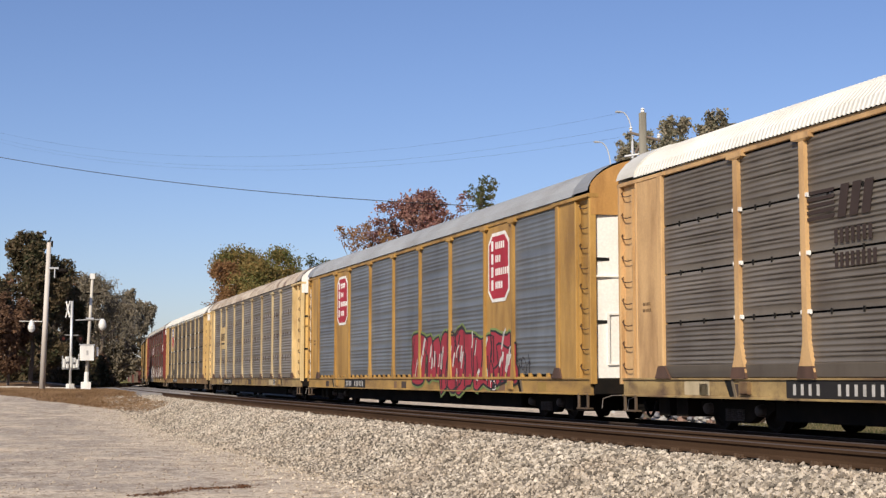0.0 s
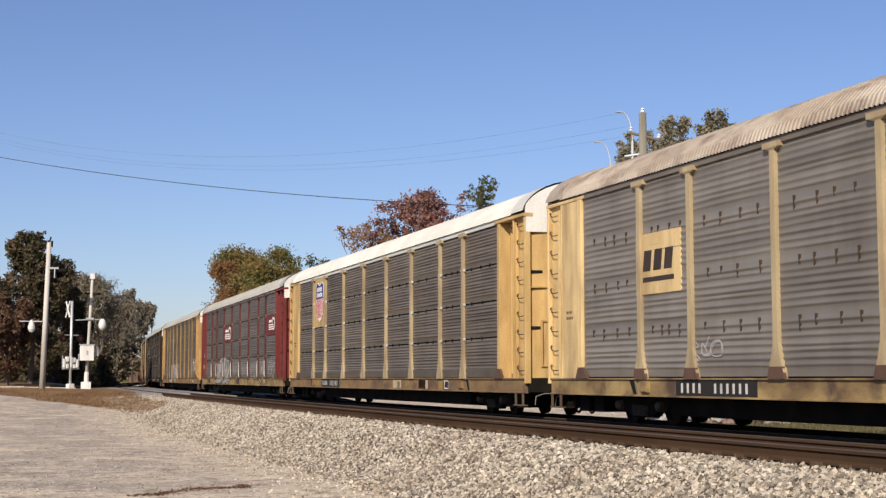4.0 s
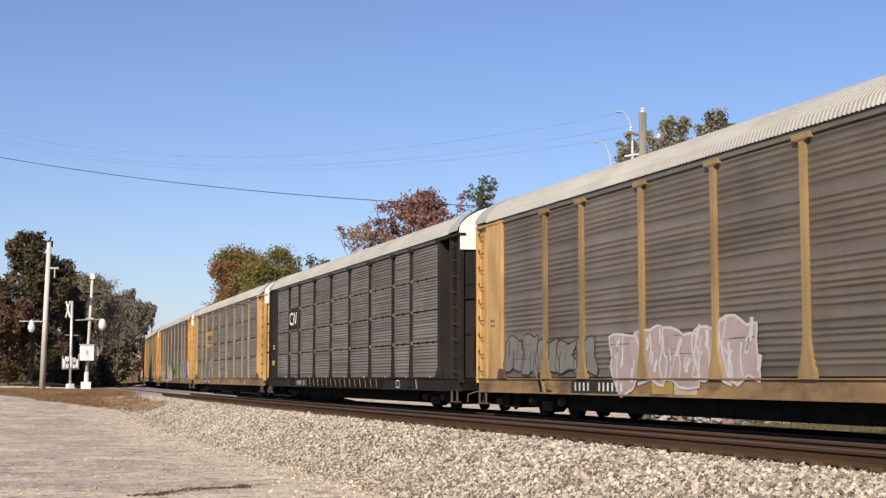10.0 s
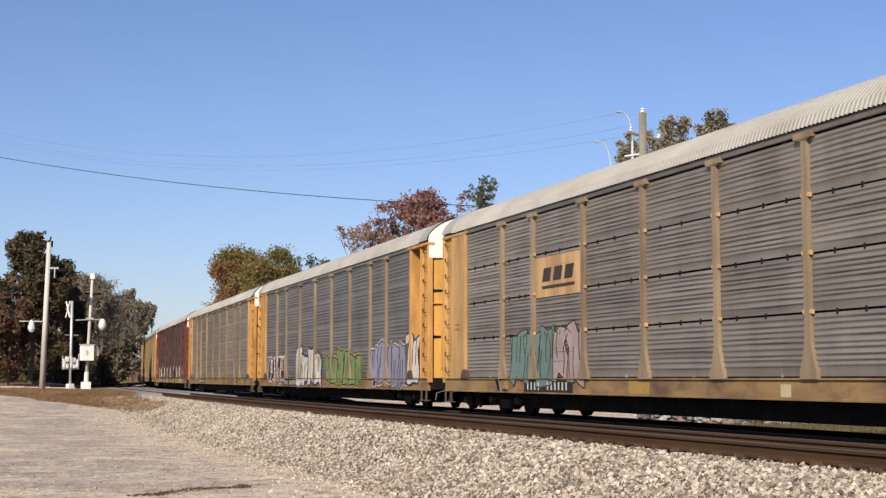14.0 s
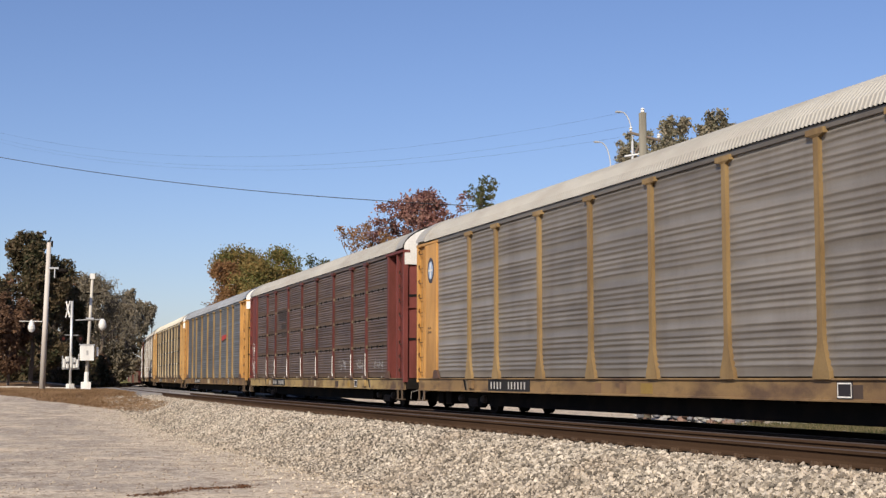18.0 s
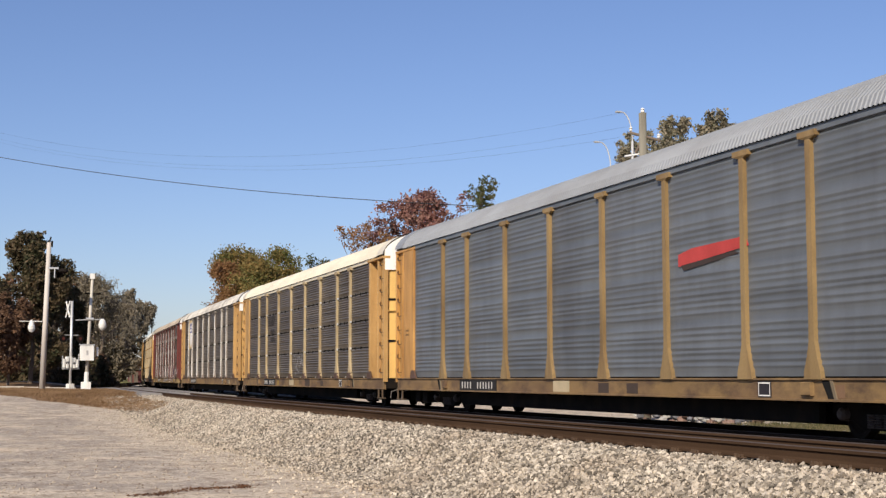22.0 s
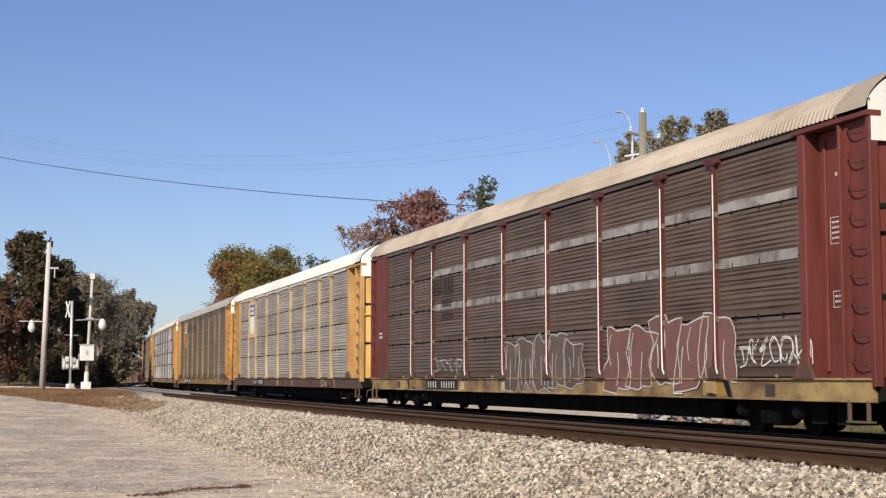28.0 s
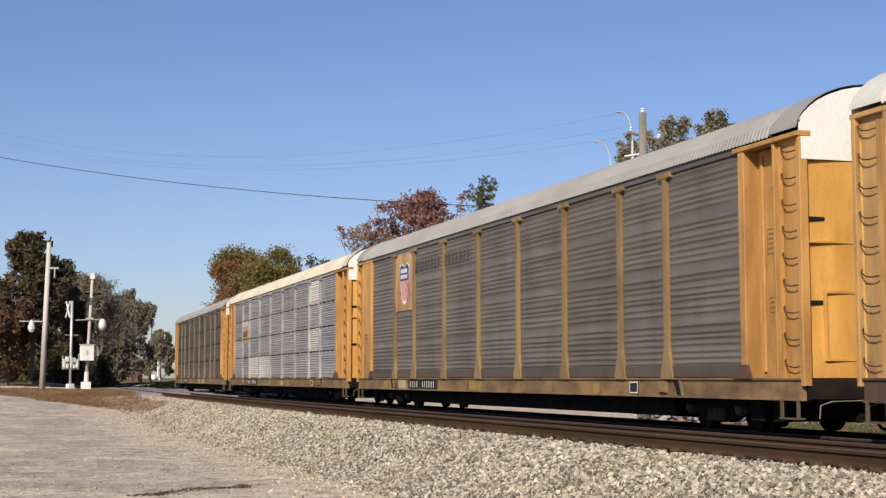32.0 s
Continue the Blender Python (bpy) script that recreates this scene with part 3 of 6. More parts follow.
def autorack(index, spec):
    body, panel, roof, post, sill = spec["body"], spec["panel"], spec["roof"], spec["post"], spec["sill"]
    cap, rows = spec.get("cap", WHITE), spec["rows"]
    fascia, door = spec.get("fascia", post), spec.get("door", Y_DOOR_LIT if body is YEL else O_DOOR_LIT if body is YEL2 else body)
    car = thing("autorack_car", spec["label"], "rail car", "cars of the train")
    rnd = random.Random(100 + index)
    part("roof", cached("roof", roof, roof_shape), car, spec.get("roof_label", ""))
    for sgn in (1, -1):
        part("roof_end", cached("roof_end%d" % sgn, spec.get("roof_end", roof), lambda s: roof_end_shape(s, sgn)), car)
        part("end_cap", cached("end_cap%d" % sgn, cap, lambda s: cap_face_shape(s, sgn)), car, "white arched end cap")
        for half in (-1, 1):
            leaf = part("end_door", cached("end_door%d%d" % (sgn, half), door, lambda s: door_shape(s, sgn, half)), car)
            part("hatch_frame", cached("hatch%d%d" % (sgn, half), door, lambda s: hatch_shape(s, sgn, half)), leaf)
            for z in (2.32, 3.62):
                part("door_slot", cached("door_slot%d%d%d" % (sgn, half, z), DARK, lambda s: s.box(*span(sgn, BODY - 0.13, BODY - 0.055), *sorted((half * 1.05, half * 1.40)), z, z + 0.07)), leaf, "dark slot")
            part("door_bar", cached("door_bar%d%d" % (sgn, half), door, lambda s: door_bar_shape(s, sgn, half)), leaf)
        for nm, (xa, xb, ya, yb, za, zb, ch) in CORNER.items():
            if (spec.get("slots") or sgn < 0) and nm == "corner_sheet":
                ya, yb = -1.515, -1.47
            if sgn < 0 and nm == "sheet_rib":
                continue
            xa, xb = span(sgn, xa, xb)
            part(nm, cached(nm + str(sgn) + str(ya), body, lambda s: s.box(xa, xb, ya, yb, za, zb, ch)), car)
        part("corner_shoe", cached("corner_shoe%d" % sgn, NAVY if body is NAVY else RUSTY, lambda s: s.plate([(sgn * 11.5, 1.19), (sgn * 12.1, 1.19), (sgn * 11.97, 1.42), (sgn * 11.72, 1.42)], -1.552, 0.05)), car, "dark rusty shoe")
        part("end_header", cached("header%d" % sgn, body, lambda s: header_shape(s, sgn)), car)
        part("coupler", cached("coupler%d" % sgn, BLACK, lambda s: coupler_shape(s, sgn)), car)
        part("air_hose", cached("hose%d" % sgn, BLACK, lambda s: hose_shape(s, sgn)), car)
        part("uncoupling_lever", cached("lever%d" % sgn, LEVER_M, lambda s: lever_shape(s, sgn)), car)
        part("step", cached("step%d" % sgn, STEP_M, lambda s: step_shape(s, sgn)), car)
        lad = part("ladder", cached("ladder", body, ladder_stiles), car, "", (sgn * 13.30, -1.50, 0))
        for i in range(9):
            part("rung", cached("rung", RUNG, rung_shape), lad, "", (0, 0, 1.42 + 0.42 * i))
        far = part("far_corner", cached("far_corner%d" % sgn, body, lambda s: s.box(*span(sgn, 11.8, BODY - 0.01), 1.25, 1.45, 1.19, 4.98, 0.03)), car)
        trk = part("truck", cached("truck", BLACK, frame_shape), car, "", (sgn * 10.05, 0, ZR))
        for x in (-0.2, 0.0, 0.2):
            part("spring", cached("spring", BEARING, spring_shape), trk, "", (x, -1.04, 0))
        for ax in (-0.88, 0.88):
            ws = part("wheelset", cached("wheelset", STEEL, wheelset_shape, False), trk, "", (ax, 0, WHEEL_R))
            WHEELS.append((ws, index, sgn * 10.05 + ax))
            part("bearing", cached("bearing", BEARING, bearing_shape), trk, "", (ax, 0, WHEEL_R + 0.02))
    for s in (1, -1):
        ob = part("side_sill", cached("sill", sill, sill_shape), car)
        ob.scale = (1, s, 1)
        if spec.get("rub") and s == 1:
            # rail in dark panel paint: the shade below the panels is in its colour
            part("rub_rail", cached("rub_rail", P_DARK, shaded_rail_shape), car, "rub rail under the panels, darkened for their shade")
        ob = part("top_rail", cached("top_rail", fascia, lambda q: q.box(-11.7, 11.7, -1.525, -1.47, Z_P1 - 0.02, Z_EAVE + 0.005, 0.01)), car)
        ob.scale = (1, s, 1)
        ob = part("eave_drip", cached("eave_drip", DARK, lambda q: q.box(-12.6, 12.6, -1.545, -1.50, Z_EAVE + 0.006, Z_EAVE + 0.035)), car)
        ob.scale = (1, s, 1)
    part("underframe", cached("underframe", BLACK, under_shape), car)
    for nm, hl, hw, za, zb in DECKS:
        part(nm, cached(nm, BLACK, lambda q: q.box(-hl, hl, -hw, hw, za, zb)), car)
    # added near-black sheet behind the panels: blocks light, keeps the joints dark
    part("side_liner", cached("block_sheet", DARK, lambda q: q.box(-11.8, 11.8, -1.425, -1.41, 1.19, 4.92)), car)
    skip = spec.get("skip", ())
    p0 = Z_P0 if spec.get("rub") or spec.get("slots") else 1.215
    if spec.get("slots"):
        for a, b in zip(POSTS, POSTS[1:]):
            part("slot_rail", cached("slot_rail%d" % round((b - a) * 100), body, lambda s: slot_rail_shape(s, (b - a) / 2)), car, "", ((a + b) / 2, 0, 0))
    for i, (a, b) in enumerate(zip(POSTS, POSTS[1:])):
        w, c = b - a - 0.03, (a + b) / 2
        edges = [p0, 2.205, 3.105, 4.0, Z_P1 - 0.02] if rows > 1 else [p0, Z_P1 - 0.02]
        for r in range(rows):
            h = edges[r + 1] - edges[r]
            if (i, r) in skip:
                continue
            kind = (i * 2 + r) % 3
            swell = spec.get("swell", 0.031)
            key = "panel%d_%d_%d_%d_%d" % (round(w * 100), rows, round(h * 100), kind, round(swell * 1000))
            pm = spec.get("odd", {}).get((i, r), panel)
            me = cached(key, pm, lambda s: corrugated(s, w, h - (0.036 if rows > 1 else 0.0), rows, kind, swell), True)
            for poly in list(me.polygons)[-5:]:
                poly.use_smooth = False
                for lp in poly.loop_indices:
                    me.edges[me.loops[lp].edge_index].use_edge_sharp = True
            part("side_panel", me, car, "", (c, -1.478, edges[r] + 0.01))
        if rows > 1 and not spec.get("rub"):
            for dx in (0.18,):
                part("foot_clip", cached("foot_clip", LEVER_M, lambda s: s.box(-0.016, 0.016, -1.515, -1.47, 0.0, 0.05, 0.005)), car, "", (c + dx * w + rnd.uniform(-0.1, 0.1), 0, Z_SILL1 + 0.01))
        if rows > 1:
            for r in (1, 2, 3):
                for dx in (-0.27, 0.02, 0.27)[:rnd.choice((2, 3))]:
                    part("joint_clip", cached("joint_clip", DARK, lambda s: s.box(-0.009, 0.009, -1.510, -1.47, -0.06, 0.03, 0.003)), car, "", (c + dx * w + rnd.uniform(-0.08, 0.08), 0, edges[r]))
        part("far_panel", cached("far%d" % round(w * 100), panel, lambda s: s.box(-w / 2, w / 2, -0.02, 0.02, Z_P0, Z_P1)), car, "", (c, 1.47, 0))
    for i, x in enumerate(POSTS):
        ends = i in (0, len(POSTS) - 1)
        if ends:
            continue
        slim = spec.get("slim", False)
        key = "post_slim" if slim else "post"
        part("side_post", cached(key, post, lambda s: post_shape(s, 0.10, 0.26) if slim else post_shape(s)), car, "", (x, 0, 0))
        far = part("side_post", cached(key, post, lambda s: post_shape(s)), car, "", (x, 0, 0))
        far.scale = (1, -1, 1)
        if spec.get("feet") or spec.get("ticks") or spec.get("shoes"):
            part("post_shoe", cached("post_shoe", RUSTY, lambda s: s.plate([(-0.25, 1.19), (0.25, 1.19), (0.19, 1.38), (-0.19, 1.38)] if not slim else [(-0.17, 1.19), (0.17, 1.19), (0.11, 1.38), (-0.11, 1.38)], -1.562, 0.06)), car, "dark rusty shoe", (x, 0, 0))
        if spec.get("feet"):
            rise = 4.7 if spec["feet"] == "long" else 2.0
            # white rod along the post's edge: a highlight and chipped paint, modelled as one line
            part("post_foot", cached("post_foot%d" % rise, WHITE, lambda s: s.path([(0.035, -1.556, rise), (0.035, -1.558, 1.8), (0.045, -1.562, 1.5), (0.07, -1.568, 1.36), (0.13, -1.568, 1.27)], 0.014, 6)), car, "pale edge line, painted highlight and chipped paint", (x, 0, 0))
        if rows > 1 and slim:
            for z in (2.205, 3.105, 4.0):
                part("post_clip", cached("slim_clip", POST_T, lambda s: s.box(-0.085, 0.085, -1.54, -1.48, -0.05, 0.05, 0.012)), car, "", (x, 0, z))
        if rows > 1 and not slim:
            for k in (1, 2, 3):
                z = (2.205, 3.105, 4.0)[k - 1]
                part("post_clip", cached("clip", spec.get("clip", GALV), lambda s: s.box(-0.125, 0.125, -1.545, -1.49, -0.035, 0.035, 0.01)), car, "", (x, 0, z))
    tints = [flat("touch_up_yellow", (0.31, 0.205, 0.06)), flat("touch_up_dark", (0.07, 0.05, 0.04)), flat("touch_up_brown", (0.20, 0.12, 0.07)), flat("touch_up_pale", (0.45, 0.37, 0.24))]
    if body is not NAVY:
        for k in range(7):
            w, x = rnd.choice((0.3, 0.5, 0.9)), rnd.uniform(-11.5, 11.5)
            if abs(x - spec.get("number_at", -6.3)) < 1.7:
                continue
            part("sill_patch", cached("sill_patch%d" % (w * 10), rnd.choice(tints), lambda s: s.box(-w / 2, w / 2, -1.494, -1.484, 0.90, 0.90 + (0.2 if w < 0.8 else 0.24))), car, "", (x, 0, 0))
    for x in (-8.9, 8.9):
        part("jacking_pad", cached("jacking_pad", sill, lambda s: s.box(-0.13, 0.13, -1.57, -1.48, 0.93, 1.14, 0.015)), car, "", (x, 0, 0))
        slot = part("rope_slot", cached("rope_slot", DARK, lambda s: s.plate([(-0.02, 0.88), (0.16, 0.88), (0.04, 1.16), (-0.20, 1.16)], -1.497, 0.01)), car, "slanted dark rope slot", (x * 1.06, 0, 0))
        part("slot_lip", cached("slot_lip", POST_T, lambda s: s.plate([(0.16, 0.87), (0.23, 0.87), (0.11, 1.17), (0.04, 1.17)], -1.515, 0.03)), slot)
    card = part("placard", cached("placard", C_BLK, lambda s: s.box(-0.2, 0.2, -1.502, -1.484, 0.89, 1.15)), car, "black placard with white frame", (7.6, 0, 0))
    part("placard_frame", cached("placard_frame", C_WHT, lambda s: ribbon(s, [(-0.17, 0.92), (0.17, 0.92), (0.17, 1.12), (-0.17, 1.12)], 0.025, -1.507, 0.004, True)), card)
    if spec.get("ticks"):
        def ticks(sh):
            tr = random.Random(41)
            for a, b in zip(POSTS, POSTS[1:]):
                for k in (1, 2, 3):
                    z = p0 + (Z_P1 - p0) * k / 4
                    for f in (0.2, 0.4, 0.6, 0.8):
                        x, ln = a + (b - a) * f + tr.uniform(-0.1, 0.1), tr.uniform(0.08, 0.22)
                        sh.plate([(x - 0.008, z - ln), (x + 0.010, z - ln), (x + 0.024, z + 0.03), (x - 0.022, z + 0.03)], -1.506, 0.03)
        part("bolt_mark", cached("bolt_mark", RUNG, ticks), car)
    # black number board with white bars on the sill, white data bars and a yellow notice on the corner sheets
    nx = spec.get("number_at", -6.3)
    part("number_board", cached("number_board", flat("board_black", (0.025, 0.023, 0.022)), lambda s: s.box(-1.4, 1.4, -1.502, -1.489, 0.875, 1.165)), car, "", (nx, 0, 0))
    def number(sh):
        bars(sh, -1.2, 0.935, 0.86, 0.17, 4, -1.507, 0.34)
        bars(sh, 0.0, 0.935, 1.25, 0.17, 6, -1.507, 0.34)
    part("number_mark", cached("number_mark", C_WHTD, number), car, "", (nx, 0, 0))
    def data(sh):
        for xa, xb, za, zb in ((12.24, 12.74, 3.22, 3.62), (12.28, 12.72, 2.26, 2.50)):
            ribbon(sh, [(xa, za), (xb, za), (xb, zb), (xa, zb)], 0.014, -1.276, 0.004, True)
        letter_rows(sh, 12.28, 12.70, 3.56, 4, 0.03, 0.05, -1.276, random.Random(5))
        letter_rows(sh, 12.32, 12.68, 2.44, 2, 0.03, 0.05, -1.276, random.Random(6))
        letter_rows(sh, 12.40, 12.60, 4.3, 1, 0.06, 0.05, -1.276, random.Random(7))
        letter_rows(sh, -12.62, -12.28, 2.62, 2, 0.06, 0.06, -1.519, random.Random(8))
    part("data_mark", cached("data_mark", C_WHTD if body in (NAVY, MAROON, OXIDE) else FADED, data), car)
    if body in (NAVY, MAROON):
        part("notice", cached("notice", flat("notice_yellow", (0.50, 0.36, 0.05)), lambda s: s.box(-12.75, -12.3, -1.525, -1.512, 1.75, 1.95)), car, "small yellow notice")
    txt = text_mesh("EXCESS HEIGHT CAR", 0.15, flat("ink", (0.05, 0.035, 0.03)))
    ob = new("lettering", txt)
    ob.parent, ob["kind"] = car, "stuff"
    ob.matrix_basis = Matrix.Translation((BODY + 0.006, 0.15, 4.68)) @ pose(0, 0, 0, 90, 0, 90)
    if spec.get("extra"):
        spec["extra"](car, rnd)
    return car


TEXT = {}


def text_mesh(words, size, material):
    if words not in TEXT:
        cu = bpy.data.curves.new("lettering", "FONT")
        cu.body, cu.size, cu.extrude, cu.align_x = words, size, 0.002, "CENTER"
        ob = new("lettering_source", cu)
        me = bpy.data.meshes.new_from_object(ob.evaluated_get(bpy.context.evaluated_depsgraph_get()))
        bpy.data.objects.remove(ob)
        me.materials.clear()
        me.materials.append(material)
        TEXT[words] = me
    return TEXT[words]


def car_paint(name, c, dirt=None, amount=0.5, patch=0.5):
    d = dirt or (c[0] * 0.45, c[1] * 0.36, c[2] * 0.32)
    return mat(name, c, 0.5, 0.0, d, amount, (2.5, 2.5, 0.5), 25, 0.06, 0.06, False, 0.6, 0.2, patch, (1.6, 1.6, 0.45), (d[0] * 0.6 + 0.02, d[1] * 0.6 + 0.014, d[2] * 0.6 + 0.010))


def panel_paint(name, c, amount=0.5, dirt=None, rough=0.40):
    d = dirt or (c[0] * 0.42, c[1] * 0.38, c[2] * 0.35)
    return mat(name, (c[0] * 1.14, c[1] * 1.07, c[2] * 0.96), rough, 0.3, d, amount, (0.16, 1.0, 4.0), 60, 0.05, 0.09, False, 0.8, 0.12, 0.4, (0.9, 1.0, 0.22), (c[0] * 0.58, c[1] * 0.49, c[2] * 0.43))


def roof_paint(name, c, amount=0.3, patch=0.0, stain=None):
    return mat(name, c, 0.5, 0.1, (c[0] * 0.45, c[1] * 0.36, c[2] * 0.28), amount, (0.8, 1.5, 1.5), 20, 0.05, 0.05, False, 0.35, 0.2, patch, (1.1, 2.2, 1.2), stain)


YEL = car_paint("yellow_paint", (0.47, 0.29, 0.115))
POST_Y = car_paint("dirty_yellow_post", (0.27, 0.185, 0.085))
POST_N = car_paint("dirty_tan_post", (0.275, 0.21, 0.138))
POST_M = car_paint("grimy_maroon_post", (0.10, 0.032, 0.028))
RUNG = car_paint("dark_rung", (0.07, 0.045, 0.03))
POST_C = car_paint("dirty_cream_post", (0.42, 0.335, 0.20))
POST_S = car_paint("silvery_post", (0.38, 0.35, 0.31), (0.13, 0.09, 0.065), 0.8)
POST_T = car_paint("dusty_post", (0.20, 0.16, 0.105))
# door paints brighter than the body's: stronger sun on the ends is in the colour
Y_DOOR_LIT = car_paint("sunlit_yellow_door", (0.68, 0.44, 0.15), None, 0.35, 0.3)
O_DOOR_LIT = car_paint("sunlit_orange_door", (0.60, 0.33, 0.085), None, 0.35, 0.3)
YEL2 = car_paint("orange_yellow_paint", (0.50, 0.275, 0.09))
CREAM = car_paint("cream_paint", (0.66, 0.49, 0.24))
YELC = car_paint("pale_yellow_paint", (0.54, 0.37, 0.155))
TAN = car_paint("tan_paint", (0.56, 0.36, 0.17))
OCHRE = car_paint("ochre_paint", (0.42, 0.25, 0.075))
MAROON = car_paint("maroon_paint", (0.17, 0.035, 0.032))
OXIDE = car_paint("oxide_red_paint", (0.15, 0.042, 0.036))
NAVY = mat("black_paint", (0.020, 0.018, 0.017), 0.6, 0.0, (0.045, 0.034, 0.026), 0.6, (2.5, 2.5, 0.5), 25, 0.06, 0.06, gloss=0.06)
STEP_M = car_paint("grimy_step", (0.13, 0.095, 0.065))
LEVER_M = car_paint("dull_lever", (0.26, 0.24, 0.22))
RUSTY = car_paint("rusty_sill", (0.11, 0.063, 0.045), (0.055, 0.034, 0.025), 0.7)
SILLY = mat("dirty_yellow_sill", (0.255, 0.165, 0.075), 0.6, 0, (0.13, 0.08, 0.05), 0.9, (0.7, 2, 2), 25, 0.06, 0.06, False, 1.0, 0.2, 0.85, (1.1, 1, 2.2), (0.085, 0.055, 0.04))
SILLM = mat("patched_sill", (0.37, 0.265, 0.115), 0.6, 0, (0.10, 0.055, 0.035), 0.95, (0.9, 2, 2), 25, 0.06, 0.06, False, 1.2, 0.2, 0.9, (1.4, 1, 1.6), (0.08, 0.05, 0.04))
SILLO = mat("dirty_ochre_sill", (0.40, 0.25, 0.08), 0.6, 0, (0.17, 0.10, 0.05), 0.8, (0.7, 2, 2), 25, 0.06, 0.06, False, 1.0, 0.2, 0.6, (1.1, 1, 2.2), (0.12, 0.075, 0.045))
P_GREY = panel_paint("panel_grey", (0.175, 0.165, 0.155))
P_GREYD = panel_paint("panel_dark_grey", (0.115, 0.105, 0.096))
P_COOL = panel_paint("panel_cool_grey", (0.15, 0.157, 0.162))
P_BLUE = panel_paint("panel_blue_grey", (0.15, 0.175, 0.21))
P_DARK = panel_paint("panel_dark", (0.115, 0.102, 0.09))
P_BROWN = panel_paint("panel_brown_grey", (0.155, 0.139, 0.124))
P_TAN = panel_paint("panel_tan_grey", (0.21, 0.185, 0.158))
P_MID = panel_paint("panel_mid_grey", (0.225, 0.218, 0.212))
P_GREYB = panel_paint("panel_worn_grey", (0.165, 0.157, 0.150))
P_WORN = panel_paint("panel_sooty_grey", (0.20, 0.187, 0.176))
P_MAR = panel_paint("panel_maroon_grey", (0.135, 0.105, 0.092))
P_SIL = panel_paint("panel_silver", (0.38, 0.37, 0.36), 0.35)
P_SILB = panel_paint("panel_silver_blue", (0.36, 0.37, 0.41), 0.4)
P_BRT = panel_paint("panel_bright", (0.62, 0.62, 0.63), 0.25)
R_WHITE = roof_paint("roof_white", (0.63, 0.62, 0.56), 0.25)
R_GREY = roof_paint("roof_grey", (0.37, 0.355, 0.315))
R_DARK = roof_paint("roof_dull_grey", (0.32, 0.31, 0.29))
R_BLUE = roof_paint("roof_galvanised", (0.27, 0.285, 0.30))
R_TAN = roof_paint("roof_tan", (0.42, 0.36, 0.285), 0.6)
R_RUST = roof_paint("roof_rust_stained", (0.43, 0.37, 0.295), 0.6, 0.85, (0.15, 0.10, 0.075))
R_FLAKE = roof_paint("roof_flaking", (0.60, 0.57, 0.50), 0.4, 0.8, (0.22, 0.20, 0.18))
R_CREAMW = roof_paint("roof_cream_white", (0.64, 0.59, 0.47), 0.2)
R_CREAM = roof_paint("roof_cream", (0.64, 0.58, 0.45), 0.25)
C_RED, C_BLUE, C_WHT = flat("red", (0.36, 0.03, 0.047)), flat("blue", (0.03, 0.05, 0.22)), flat("white", (0.78, 0.76, 0.72))
C_INK, C_PINK, C_SALMON = flat("ink", (0.05, 0.035, 0.03)), flat("pink", (0.33, 0.26, 0.25)), flat("salmon", (0.17, 0.085, 0.075))
C_BLK, C_WHTD, C_REDG, C_TEALG, C_YELG = flat("spray_black", (0.03, 0.026, 0.03)), flat("spray_white", (0.52, 0.50, 0.47)), flat("spray_red", (0.30, 0.035, 0.05)), flat("spray_teal", (0.125, 0.195, 0.175)), flat("spray_yellow", (0.32, 0.28, 0.10))
C_WINED = flat("spray_wine", (0.045, 0.013, 0.018))
C_GRNG = flat("spray_green", (0.18, 0.24, 0.085))
C_LILAC, C_SILVER = flat("lilac", (0.25, 0.25, 0.32)), flat("silver_wash", (0.42, 0.41, 0.40))
C_BANDG = mat("worn_silver_band", (0.33, 0.31, 0.29), 0.5, 0, (0.10, 0.075, 0.06), 0.9, (2, 2, 2), 25, 0.05, 0.1, False, 1.0, 0.2, 0.7, (2.5, 2, 1.2))
FADED = flat("faded_stencil", (0.17, 0.105, 0.05))
C_HAZE = flat("spray_blue_haze", (0.045, 0.062, 0.10))
YF = -1.512


def backing(car, x0, x1, z0, z1, material, label, name="logo_plate"):
    decal(car, name, material, lambda s: s.box(x0, x1, -1.508, -1.47, z0, z1), label)


def octagon(car, cx, cz, w, h):
    def out(k):
        return [(cx + w / 2 * k * x, cz + h / 2 * k * z) for x, z in ((-1, -0.72), (-0.62, -1), (0.62, -1), (1, -0.72), (1, 0.72), (0.62, 1), (-0.62, 1), (-1, 0.72))]
    decal(car, "logo_border", C_WHT, lambda s: s.plate(out(1.0), -1.514), "white octagon border")
    decal(car, "logo_field", C_RED, lambda s: s.plate(out(0.90), -1.519), "red octagon panel")
    def words(sh):
        for i, n in enumerate((5, 3, 7, 4)):
            z = cz + h * (0.26 - 0.19 * i)
            bars(sh, cx - w * 0.34, z - h * 0.02, w * 0.16, h * 0.15, 1, -1.524)
            bars(sh, cx - w * 0.14, z, w * 0.09 * n, h * 0.10, n, -1.524)
    decal(car, "logo_mark", C_WHT, words)


